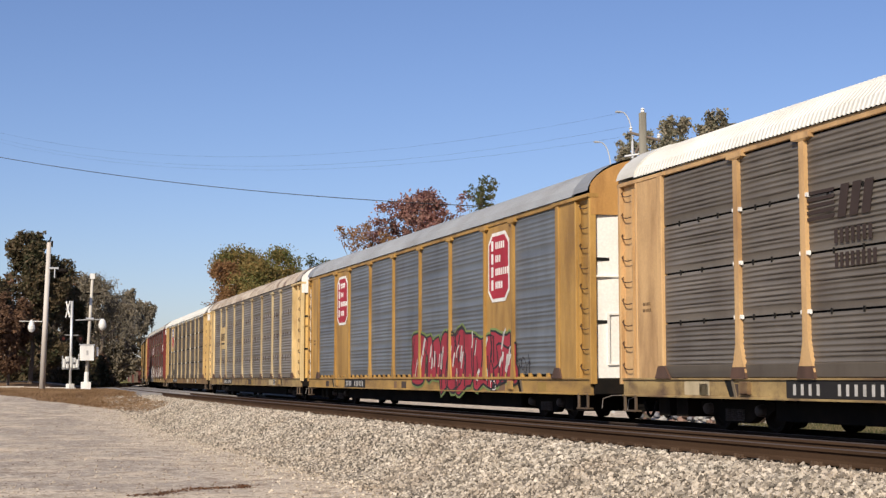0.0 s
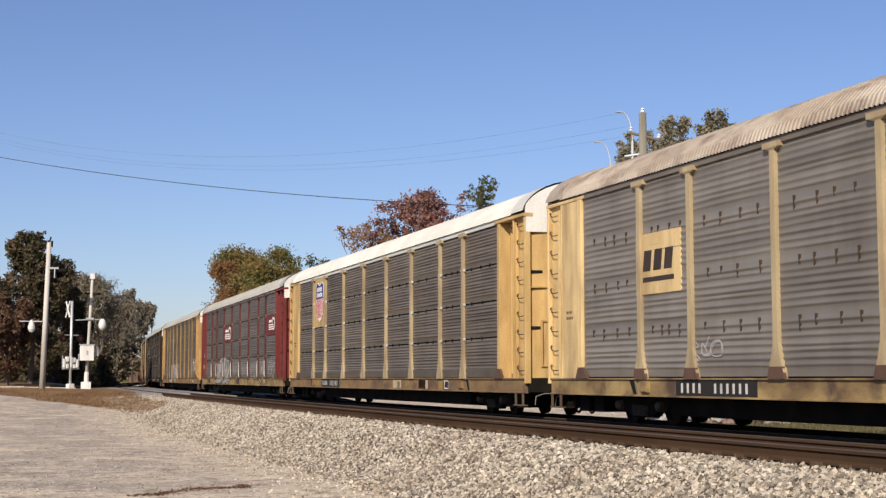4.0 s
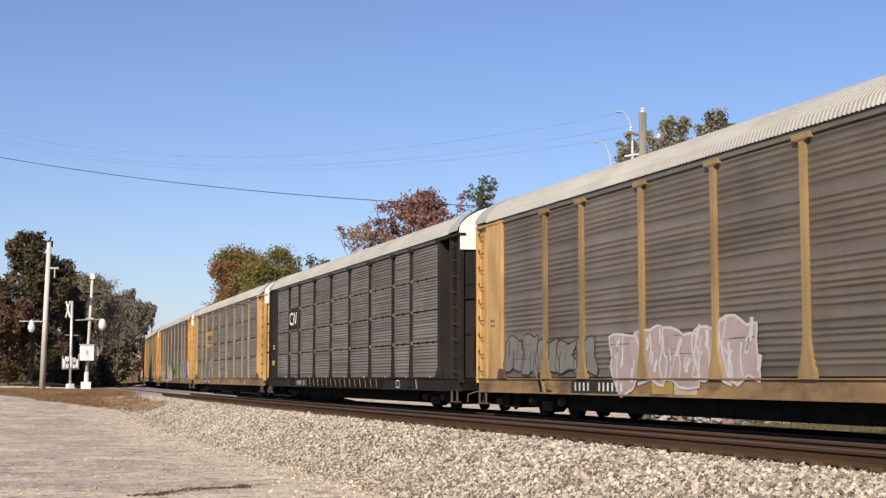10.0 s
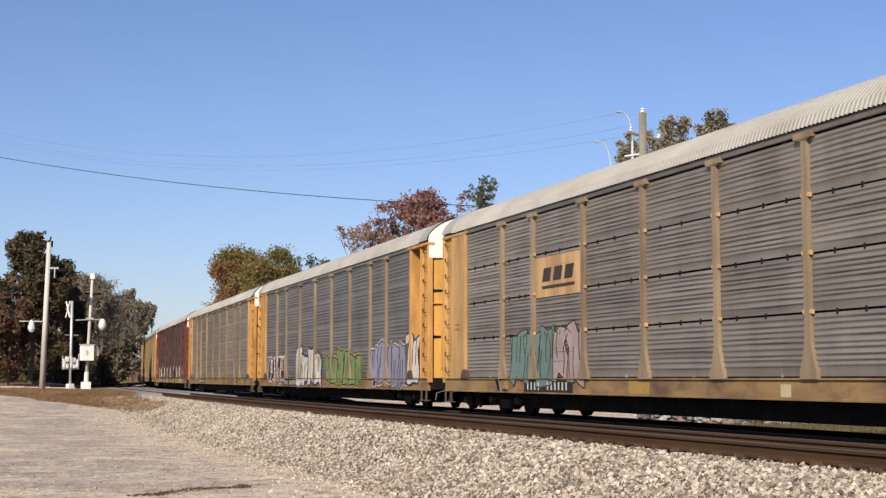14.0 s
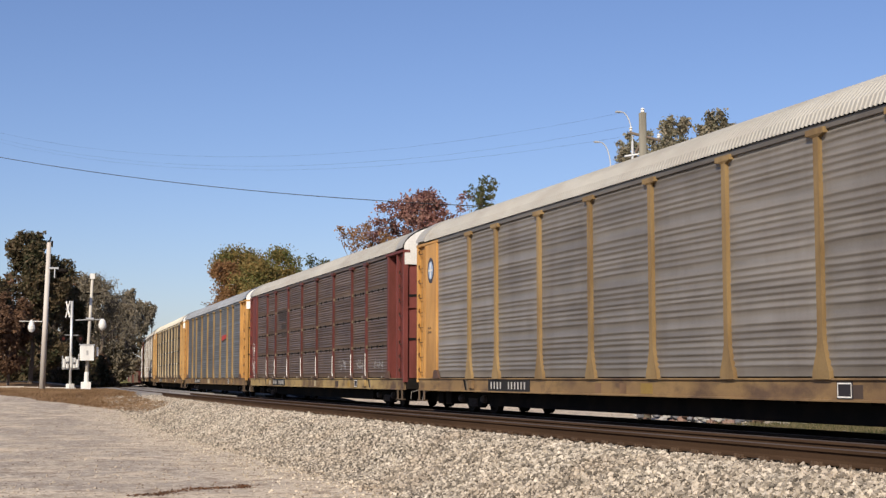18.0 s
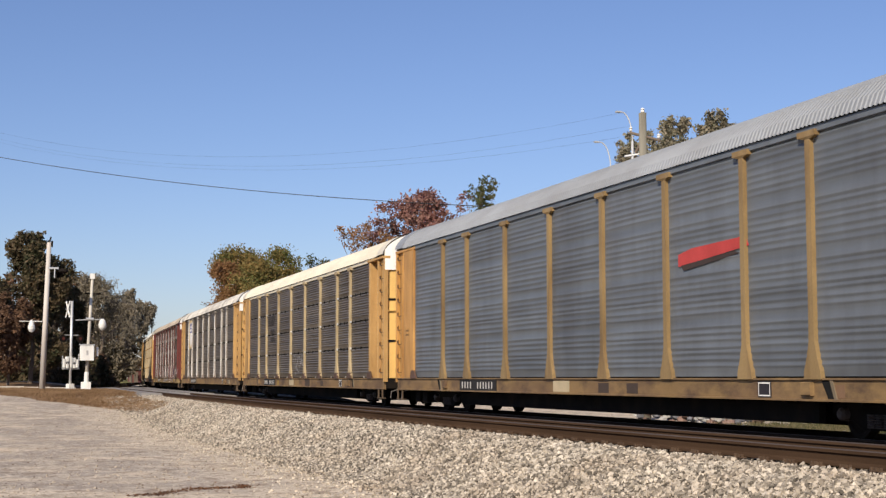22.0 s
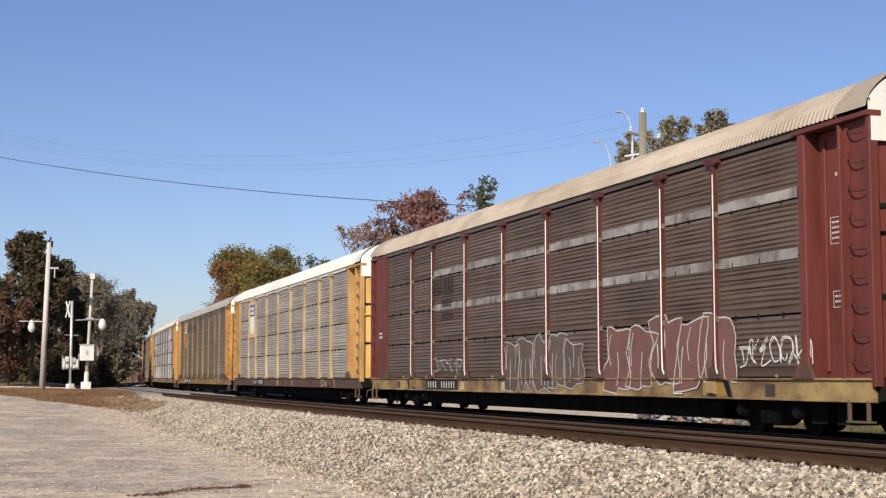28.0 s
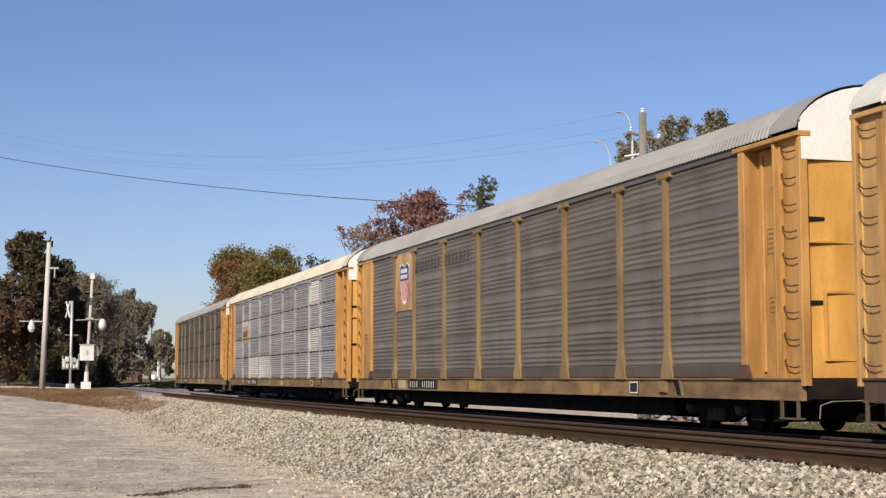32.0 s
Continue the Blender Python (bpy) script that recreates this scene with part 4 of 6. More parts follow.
def shield_logo(car, cx, cz, w, h, faded=False):
    decal(car, "logo_border", C_WHT, lambda s: s.plate(shield(cx, cz, w, h), -1.514), "white shield border")
    if not faded:
        decal(car, "logo_stripe_field", C_RED, lambda s: [s.plate([(cx - w * 0.42 + w * 0.12 * i, cz - h * (0.30 if i in (0, 7) else 0.40)), (cx - w * 0.36 + w * 0.12 * i, cz - h * (0.30 if i in (0, 7) else 0.41)), (cx - w * 0.36 + w * 0.12 * i, cz + h * 0.08), (cx - w * 0.42 + w * 0.12 * i, cz + h * 0.08)], -1.519) for i in range(8)], "red stripes")
    top = [(-0.47, 0.08), (0.47, 0.08), (0.47, 0.40), (0.28, 0.47), (0, 0.39), (-0.28, 0.47), (-0.47, 0.40)]
    decal(car, "logo_field", C_BLUE, lambda s: s.plate([(cx + x * w, cz + z * h) for x, z in top], -1.519), "blue field")
    def words(sh):
        bars(sh, cx - w * 0.36, cz + h * 0.26, w * 0.72, h * 0.10, 5, -1.524)
        bars(sh, cx - w * 0.38, cz + h * 0.12, w * 0.76, h * 0.10, 7, -1.524)
    decal(car, "logo_mark", C_WHT, words)


def bar_logo(car, cx, cz, w, h, plate, ink, n, label):
    backing(car, cx - w / 2, cx + w / 2, cz - h / 2, cz + h / 2, plate, label)
    decal(car, "logo_mark", ink, lambda s: (bars(s, cx - w * 0.34, cz - h * 0.12, w * 0.72, h * 0.34, n, YF, 0.72, w * 0.04), s.plate([(cx - w * 0.34, cz - h * 0.30), (cx + w * 0.36, cz - h * 0.30), (cx + w * 0.36, cz - h * 0.22), (cx - w * 0.34, cz - h * 0.22)], YF)))


def horse_logo(car, cx, cz, w, ink):
    """Speed stripes in front of a few thick bars, with two rows of smaller bars below."""
    def build(sh):
        for i in range(5):
            z = cz + w * 0.10 - i * w * 0.055
            sh.plate([(cx - w * 0.55 + i * 0.03, z), (cx - w * 0.05, z), (cx - w * 0.03, z + w * 0.03), (cx - w * 0.52 + i * 0.03, z + w * 0.03)], YF)
        bars(sh, cx, cz - w * 0.13, w * 0.5, w * 0.27, 3, YF, 0.7, w * 0.06)
        bars(sh, cx - w * 0.05, cz - w * 0.34, w * 0.55, w * 0.12, 7, YF, 0.6)
        bars(sh, cx - w * 0.05, cz - w * 0.54, w * 0.6, w * 0.12, 8, YF, 0.6)
    decal(car, "logo_mark", ink, build)


def loop_logo(car, cx, cz, w, h, plate, size=1.0, shift=0.0):
    backing(car, cx - w / 2, cx + w / 2, cz - h / 2, cz + h / 2, plate, "dark red emblem plate")
    cx, w, h = cx + shift, w * size, h * (size * 0.6 + 0.4)
    def build(sh):
        for i in range(3):
            z = cz - h * 0.30 + i * h * 0.13
            sh.plate([(cx - w * 0.40, z), (cx + w * 0.22, z), (cx + w * 0.22, z + h * 0.08), (cx - w * 0.40, z + h * 0.08)], YF)
        pts = [(cx + w * 0.22 + w * 0.17 * math.cos(a), cz + h * 0.05 + h * 0.33 * math.sin(a)) for a in [i * 0.35 - 1.6 for i in range(14)]]
        ribbon(sh, pts, h * 0.13, YF)
        bars(sh, cx - w * 0.38, cz + h * 0.14, w * 0.42, h * 0.16, 6, YF)
    decal(car, "logo_mark", C_WHT, build)


def extra_kcs(car, rnd):
    for s in (-1, 1):
        decal(car, "logo_sheet", OCHRE, lambda q: q.box(s * 8.07 - 1.0, s * 8.07 + 1.0, -1.4965, -1.46, Z_P0 - 0.04, Z_P1 - 0.01), "wide ochre sheet")
        octagon(car, s * 8.07, 3.9, 1.5, 1.7)
    graffiti(car, 0.5, 8.9, 0.86, 2.45, 6, C_REDG, C_BLK, 3, width=0.055, halo=C_GRNG, shine=C_WHTD)
    graffiti(car, 3.9, 5.3, 1.0, 2.55, 1, C_YELG, C_BLK, 4, width=0.06, shine=C_REDG)
    graffiti(car, 7.9, 9.2, 0.9, 2.0, 1, C_REDG, C_BLK, 6, width=0.06, shine=C_WHTD)
    graffiti(car, 9.3, 10.2, 1.3, 1.75, 3, None, C_BLK, 5, True, 0.03)


def extra_ns(car, rnd):
    horse_logo(car, -6.2, 3.8, 1.8, C_INK)


def extra_csx(car, rnd):
    bar_logo(car, -8.35, 3.35, 1.8, 1.15, CREAM, C_INK, 3, "cream emblem plate")
    graffiti(car, -7.2, -6.0, 1.45, 1.95, 3, None, C_SILVER, 8, True, 0.04)


def extra_up(car, rnd):
    backing(car, -9.02, -7.12, 3.1, Z_P1 - 0.01, YELC, "yellow emblem plate")
    shield_logo(car, -8.07, 4.05, 1.25, 1.5)


def extra_up_white(car, rnd):
    backing(car, -9.02, -7.12, 3.1, Z_P1 - 0.01, CREAM, "cream emblem plate")
    shield_logo(car, -8.07, 4.0, 1.3, 1.6, True)


def extra_conrail(car, rnd):
    loop_logo(car, 10.43, 3.55, 2.66, 0.9, MAROON, 0.7, 0.25)
    loop_logo(car, -2.83, 3.51, 2.72, 0.86, MAROON)
    for i, (a, b) in enumerate(((-6.8, -2.2), (-1.2, 1.2), (1.8, 4.2), (4.8, 7.0), (7.7, 9.0), (9.7, 11.8))):
        if i == 0:
            graffiti(car, a, b, 0.95, 2.2, 5, P_BROWN, C_SILVER, 20, False, 0.07, shine=C_SILVER)
        else:
            graffiti(car, a, b, 1.25, 2.1, 6, None, C_SILVER, 20 + i, True, 0.05)


def extra_tags5(car, rnd):
    graffiti(car, 9.9, 12.0, 1.6, 2.6, 5, None, C_WHT, 31, True, 0.05)
    graffiti(car, -5.6, 0.0, 1.0, 2.25, 5, C_PINK, C_SILVER, 32, False, 0.05, shine=C_WHTD)
    graffiti(car, -11.6, -6.4, 1.25, 2.15, 5, flat("grey_wash", (0.17, 0.165, 0.15)), C_INK, 33, False, 0.03)


def extra_cn(car, rnd):
    backing(car, -9.3, -7.5, 3.2, 4.05, NAVY, "black emblem plate")
    def build(sh):
        ribbon(sh, bend_through([(-8.42, 3.80), (-8.75, 3.84), (-8.96, 3.74), (-9.0, 3.6), (-8.93, 3.46), (-8.72, 3.40), (-8.38, 3.40), (-8.26, 3.5), (-8.2, 3.72), (-8.1, 3.82), (-8.02, 3.72), (-7.96, 3.52), (-7.87, 3.42), (-7.78, 3.54), (-7.70, 3.86)], 4), 0.085, YF)
    decal(car, "logo_mark", C_WHT, build)
    # black box laid over the sill, standing in for the shade of a recess
    decal(car, "side_recess", BLACK, lambda s: s.box(-5.9, 5.9, -1.532, -1.49, 0.87, 1.17))
    for i in range(16):
        x = -5.7 + i * 0.72
        decal(car, "gusset", POST_T, lambda s: s.plate([(x + 0.17, 0.90), (x + 0.21, 0.90), (x + 0.05, 1.16), (x, 1.16)], -1.546, 0.012))
    graffiti(car, -10.6, -9.7, 1.5, 2.2, 1, None, C_SILVER, 36, True, 0.04)


def extra_csx2(car, rnd):
    bar_logo(car, -5.65, 3.45, 2.6, 0.9, TAN, C_INK, 3, "tan emblem plate")
    graffiti(car, -8.6, -5.9, 1.05, 2.35, 3, C_TEALG, C_INK, 41, False, 0.03)
    graffiti(car, -6.1, -4.3, 1.05, 2.4, 2, C_PINK, C_INK, 42, False, 0.03)


def extra_graf8(car, rnd):
    graffiti(car, -11.3, -7.4, 1.0, 2.15, 5, C_WINED, C_WHT, 51, False, 0.045)
    graffiti(car, -5.0, -0.4, 0.9, 2.3, 4, C_WHTD, C_BLK, 52, False, 0.05, halo=C_HAZE, shine=C_YELG)
    graffiti(car, 0.5, 6.0, 0.9, 2.1, 6, C_GRNG, C_BLK, 53, False, 0.05, halo=C_YELG)
    graffiti(car, 7.2, 11.4, 0.95, 2.3, 5, C_LILAC, C_BLK, 54, False, 0.04, halo=C_WHTD)
    graffiti(car, 11.3, 12.7, 1.0, 2.5, 1, C_WHTD, C_INK, 55, False, 0.05)


def extra_round(car, rnd):
    def disc(r, y):
        return lambda s: s.plate([(-12.35 + r * math.cos(i * 0.2618), 4.2 + r * 1.25 * math.sin(i * 0.2618)) for i in range(24)], y)
    decal(car, "emblem_ring", flat("emblem_dark", (0.06, 0.06, 0.075)), disc(0.29, -1.520), "dark round emblem")
    decal(car, "emblem_field", flat("pale_blue", (0.35, 0.45, 0.60)), disc(0.20, -1.525))
    decal(car, "emblem_cross", C_WHT, lambda s: (s.plate([(-12.38, 4.0), (-12.32, 4.0), (-12.32, 4.4), (-12.38, 4.4)], -1.530), s.plate([(-12.52, 4.17), (-12.18, 4.17), (-12.18, 4.23), (-12.52, 4.23)], -1.530)))


def extra_mar10(car, rnd):
    horse_logo(car, -5.6, 3.85, 1.7, flat("dark_ghost", (0.055, 0.045, 0.04)))
    decal(car, "data_plate", MAROON, lambda s: s.box(12.2, 12.8, -1.29, -1.27, 3.25, 3.75), "maroon data plate")
    decal(car, "data_grid", C_WHT, lambda s: [s.box(12.25, 12.75, -1.298, -1.291, 3.3 + 0.1 * i, 3.32 + 0.1 * i) for i in range(5)] + [s.box(12.25 + 0.48 * i, 12.27 + 0.48 * i, -1.298, -1.291, 3.3, 3.7) for i in range(2)])
    graffiti(car, -12.85, -12.1, 2.2, 2.9, 1, None, C_WHT, 61, True, 0.03)
    graffiti(car, -12.85, -12.1, 1.2, 2.4, 2, None, C_WHT, 62, True, 0.035)
    for a in (5.2, 7.7, 10.0):
        graffiti(car, a, a + 1.1, 1.45, 1.85, 3, None, C_SILVER, int(60 + a), True, 0.035)


def extra_stripe(car, rnd):
    decal(car, "sprayed_stripe", flat("bright_red", (0.46, 0.06, 0.055)), lambda s: s.plate([(4.7, 3.2), (7.2, 3.38), (7.1, 3.55), (5.2, 3.5), (4.7, 3.42)], -1.503), "bright red sprayed stripe")
    decal(car, "sprayed_shadow", C_INK, lambda s: s.plate([(4.9, 3.12), (6.9, 3.28), (6.7, 3.33), (4.8, 3.22)], -1.503))


def extra_ns12(car, rnd):
    horse_logo(car, -6.0, 3.7, 1.7, flat("dull_ink", (0.045, 0.04, 0.038)))
    graffiti(car, -0.9, 1.3, 1.4, 2.2, 3, None, C_SILVER, 71, True, 0.04)


def extra_mar14(car, rnd):
    horse_logo(car, -6.2, 3.7, 1.7, C_INK)
    for z in (3.05, 4.0):
        for a, b in list(zip(POSTS, POSTS[1:]))[2:]:
            decal(car, "pale_band", C_BANDG, lambda s: s.box(a + 0.12, b - 0.12, -1.502, -1.49, z, z + 0.17), "faded silver band")
    graffiti(car, -1.4, 3.4, 0.95, 2.15, 5, P_MAR, C_SILVER, 81, False, 0.025)
    graffiti(car, 4.6, 9.6, 0.95, 2.3, 5, C_SALMON, C_WHTD, 82, False, 0.028)
    graffiti(car, 9.8, 12.1, 1.35, 1.9, 7, None, C_WHT, 83, True, 0.04)
    graffiti(car, -7.2, -4.6, 1.35, 1.8, 4, None, C_SILVER, 84, True, 0.04)


def extra_up16(car, rnd):
    backing(car, -9.02, -7.12, 3.2, Z_P1 - 0.01, TAN, "tan emblem plate")
    shield_logo(car, -8.07, 4.0, 0.95, 1.25)
    decal(car, "slogan_mark", flat("faded_ink", (0.10, 0.095, 0.09)), lambda s: (bars(s, -7.0, 4.25, 2.4, 0.32, 8, YF, 0.55, 0.05), bars(s, -4.3, 4.25, 2.2, 0.32, 7, YF, 0.55, 0.05)))


def extra_sil17(car, rnd):
    bar_logo(car, -8.4, 3.3, 1.6, 0.8, YEL, C_INK, 3, "yellow emblem plate")


SPECS = [
    dict(label="grey-panelled autorack with tan posts and white corrugated roof", rub=True, shoes=True, body=TAN, panel=P_GREY, roof=R_WHITE, post=TAN, sill=SILLM, rows=4, extra=extra_ns, clip=WHITE),
    dict(label="blue-grey autorack with ochre frame and red octagon emblems", body=OCHRE, swell=0.019, panel=P_BLUE, roof=R_BLUE, post=OCHRE, sill=SILLO, slots=True, skip=((1, 0), (7, 0)), rows=1, cap=YEL2, door=WHITE, fascia=OCHRE, extra=extra_kcs, slim=True),
    dict(label="dusty tan-grey autorack with cream posts and stained roof", body=CREAM, panel=P_MID, roof=R_RUST, post=POST_C, sill=SILLM, rows=1, door=Y_DOOR_LIT, ticks=True, fascia=P_TAN, extra=extra_csx, clip=CREAM),
    dict(label="dark grey autorack with yellow frame, shield emblem and white roof", rub=True, body=YELC, panel=P_BROWN, roof=R_WHITE, post=POST_C, sill=SILLY, rows=4, fascia=R_WHITE, extra=extra_up),
    dict(label="maroon autorack with grey panels, emblem plates and white graffiti", body=MAROON, panel=P_GREYB, roof=R_GREY, post=POST_M, feet="short", sill=SILLM, rows=4, fascia=P_GREYB, clip=MAROON, extra=extra_conrail, slim=True),
    dict(label="brown-grey autorack with yellow ends and pale graffiti", body=YEL, panel=P_BROWN, roof=R_GREY, post=POST_Y, sill=SILLY, rows=1, fascia=P_BROWN, extra=extra_tags5),
    dict(label="black autorack with dark panels and a white line emblem", body=NAVY, panel=P_WORN, roof=R_GREY, post=NAVY, sill=NAVY, rows=4, fascia=P_DARK, clip=NAVY, extra=extra_cn, slim=True),
    dict(label="grey four-row autorack with tan posts and teal graffiti", body=YEL, panel=P_MID, roof=R_GREY, post=POST_N, sill=SILLY, rows=4, fascia=P_BROWN, clip=TAN, extra=extra_csx2),
    dict(label="smooth grey autorack with orange ends and bright graffiti", body=YEL2, swell=0.025, panel=P_COOL, roof=R_GREY, post=POST_N, sill=SILLY, rows=1, fascia=P_GREY, extra=extra_graf8),
    dict(label="grey autorack with yellow ends and a round emblem", body=YEL2, panel=P_MID, roof=R_GREY, post=POST_Y, sill=SILLY, rows=1, fascia=P_GREY, extra=extra_round),
    dict(label="maroon autorack with dark grimy panels and pale grey roof", body=OXIDE, panel=P_MAR, roof=R_GREY, post=POST_M, feet="short", sill=SILLM, rows=4, fascia=P_MAR, clip=OXIDE, extra=extra_mar10, slim=True),
    dict(label="blue-grey autorack with yellow frame and a red stripe", body=YEL2, swell=0.019, panel=P_BLUE, roof=R_BLUE, post=POST_Y, sill=SILLY, rows=1, fascia=P_BLUE, extra=extra_stripe),
    dict(label="grey autorack with yellow posts and cream-white roof", body=YEL, panel=P_GREYD, roof=R_CREAMW, post=POST_C, sill=SILLY, rows=4, shoes=True, fascia=R_CREAM, extra=extra_ns12),
    dict(label="dark autorack with cream posts, rusty ends and flaking roof", body=YEL, panel=P_DARK, roof=R_FLAKE, post=POST_S, sill=SILLY, rows=4, feet="long", fascia=P_DARK, extra=extra_up_white),
    dict(label="dark maroon autorack with silver bands, graffiti and beige roof", body=OXIDE, panel=P_MAR, roof=R_TAN, post=POST_M, feet="long", sill=SILLM, rows=4, fascia=P_MAR, clip=OXIDE, extra=extra_mar14, slim=True),
    dict(label="silver autorack with yellow posts, white roof and rusty sill", body=YEL, panel=P_SIL, roof=R_WHITE, post=POST_C, sill=RUSTY, rows=4, fascia=R_WHITE, extra=extra_up_white, clip=YEL),
    dict(label="grey autorack with orange-yellow ends and shield emblem", rub=True, body=YEL2, panel=P_GREY, roof=R_DARK, post=POST_Y, sill=SILLY, rows=1, fascia=P_GREY, extra=extra_up16),
    dict(label="bright silver-blue autorack with yellow ends and cream roof", body=YEL2, panel=P_SILB, roof=R_CREAM, post=P_SILB, sill=SILLY, rows=4, fascia=P_SIL, clip=GALV, extra=extra_sil17, slim=True, odd={(1, 2): P_BRT, (7, 1): P_BRT, (2, 0): P_BRT, (3, 0): P_BRT, (7, 3): P_BRT}),
    dict(label="brown-grey autorack with orange ends, last of the train", body=YEL2, panel=P_BROWN, roof=R_DARK, post=P_TAN, sill=SILLY, rows=4, fascia=P_BROWN, extra=None, slim=True),
]
CARS = [autorack(i, sp) for i, sp in enumerate(SPECS)]


def car_at(index, t):
    """Where a car's centre stands along the line."""
    return -26.11 + PITCH / 2 - PITCH * index + travelled(t)


def car_pose(index, t):
    """The car hangs on its two trucks, which follow the curve."""
    s = car_at(index, t)
    a, b = Vector(on_track(s - 10.05)[:2]), Vector(on_track(s + 10.05)[:2])
    m, d = (a + b) / 2, b - a
    return pose(m.x, m.y, 0, 0, 0, math.degrees(math.atan2(d.y, d.x)))


# ---- ground ----
def smooth(a, b, x):
    t = np.clip((x - a) / (b - a), 0.0, 1.0)
    return t * t * (3 - 2 * t)


def side_np(x, y):
    return side_of(x, y)


BED_FAR = -4.6                          # foot of the bank behind the train
BED = ((-2.7, 0.03), (-1.6, 0.06), (1.6, 0.06), (2.3, 0.14), (2.8, 0.215), (5.45, 0.215), (5.75, 0.17))   # metres from the train's track, height
TOE = 7.5                               # where the ballast shoulder meets the yard


def ground_z(x, y):
    """Height of the ground: yard, shoulder, the two ballast beds, the raised crossing, the lower land behind."""
    x, y = np.asarray(x, float), np.asarray(y, float)
    q = side_np(x, y)
    yard = -0.47 + 0.95 * smooth(-45, -98, x)
    yard = yard + 0.45 * smooth(-100, -130, x) * smooth(6, 12, q)
    far = -0.50 + 0.25 * smooth(-60, -150, x) * smooth(-3, -12, q)
    bed = np.interp(q, [b[0] for b in BED], [b[1] for b in BED])
    out = np.where(q > 2, bed + (yard - bed) * smooth(BED[-1][0], TOE, q), far + (bed - far) * smooth(BED_FAR, BED[0][0], q))
    road = np.interp(q, [-1.6, 1.6, 2.6, 5.4], [ZR - 0.03, ZR - 0.03, NEAR_Z - 0.03, NEAR_Z - 0.03])
    cross = smooth(-74, -79, x) * smooth(-127, -124, x) * smooth(11, 6.0, np.abs(q - 2))
    out = out * (1 - cross) + road * cross
    lump = 0.03 * np.sin(x * 0.83 + 1.3 * np.sin(y * 0.61)) * np.sin(y * 0.97 + 0.4) * smooth(5.0, 8, np.abs(q))
    return out + lump * (1 - cross)


def axis(lo, hi, step, far, grow=1.22):
    mid = list(np.arange(lo, hi + step / 2, step))
    d, a = step, lo
    left = []
    while a > -far:
        d *= grow
        a -= d
        left.append(a)
    d, b = step, hi
    right = []
    while b < far:
        d *= grow
        b += d
        right.append(b)
    return np.array(left[::-1] + mid + right)


def soil(name):
    """Gravel yard, dry grass, weeds and pale road in one sheet, told apart by masks on its points."""
    m = bpy.data.materials.new(name)
    m.use_nodes = True
    N, L = m.node_tree.nodes, m.node_tree.links
    b = N["Principled BSDF"]
    b.inputs["Roughness"].default_value = 0.95
    b.inputs["Specular IOR Level"].default_value = 0.0
    tc = N.new("ShaderNodeTexCoord")

    def noise_at(scale, detail=5.0, stretch=None):
        n = N.new("ShaderNodeTexNoise")
        n.inputs["Scale"].default_value, n.inputs["Detail"].default_value = scale, detail
        if stretch:
            mp = N.new("ShaderNodeMapping")
            mp.inputs["Scale"].default_value = stretch
            L.new(tc.outputs["Object"], mp.inputs[0]), L.new(mp.outputs[0], n.inputs[0])
        else:
            L.new(tc.outputs["Object"], n.inputs[0])
        return n.outputs[0]

    def blend(f, a, c):
        x = N.new("ShaderNodeMix")
        x.data_type = "RGBA"
        for k, v in ((0, f), (6, a), (7, c)):
            if isinstance(v, tuple):
                x.inputs[k].default_value = (*v, 1)
            else:
                L.new(v, x.inputs[k])
        return x.outputs[2]

    def ranged(v, a, c, lo=0.0, hi=1.0):
        r = N.new("ShaderNodeMapRange")
        for i, w in enumerate((a, c, lo, hi)):
            r.inputs[1 + i].default_value = w
        L.new(v, r.inputs[0])
        return r.outputs[0]

    def mask(attr, rough=0.6):
        a = N.new("ShaderNodeAttribute")
        a.attribute_name = attr
        s = N.new("ShaderNodeMath")
        s.operation = "MULTIPLY_ADD"
        L.new(noise_at(1.3, 6.0), s.inputs[0])
        s.inputs[1].default_value = rough
        sub = N.new("ShaderNodeMath")
        L.new(a.outputs["Fac"], sub.inputs[0])
        sub.inputs[1].default_value = -rough * 0.5
        L.new(sub.outputs[0], s.inputs[2])
        return ranged(s.outputs[0], 0.40, 0.60)

    big, mid, grit = noise_at(0.13, 8.0), noise_at(1.1, 6.0, (0.5, 1.6, 1)), noise_at(34.0, 3.0)
    vor = N.new("ShaderNodeTexVoronoi")
    vor.inputs["Scale"].default_value = 17.0
    L.new(tc.outputs["Object"], vor.inputs[0])
    bw = N.new("ShaderNodeSeparateColor")
    L.new(vor.outputs["Color"], bw.inputs[0])
    stones = blend(ranged(bw.outputs[0], 0.0, 1.0), (0.34, 0.275, 0.21), (0.78, 0.68, 0.545))
    fines = blend(ranged(mid, 0.35, 0.65), (0.56, 0.455, 0.335), (0.76, 0.64, 0.485))
    asph = blend(ranged(grit, 0.3, 0.7), (0.29, 0.25, 0.215), (0.43, 0.375, 0.32))
    yard = blend(ranged(mid, 0.44, 0.62, 0.25, 0.95), fines, stones)
    worn = N.new("ShaderNodeAttribute")
    worn.attribute_name = "worn"
    bare = N.new("ShaderNodeMath")
    bare.operation = "MULTIPLY"
    L.new(worn.outputs["Fac"], bare.inputs[0]), L.new(ranged(noise_at(0.55, 9.0), 0.36, 0.54), bare.inputs[1])
    yard = blend(bare.outputs[0], yard, asph)
    yard = blend(ranged(noise_at(1.9, 9.0), 0.54, 0.64, 0.0, 0.55), yard, (0.62, 0.53, 0.415))
    yard = blend(ranged(noise_at(0.9, 10.0), 0.52, 0.60, 0.0, 0.5), yard, (0.30, 0.255, 0.215))
    yard = blend(ranged(noise_at(8.0, 7.0), 0.52, 0.64, 0.0, 0.6), yard, (0.74, 0.64, 0.50))
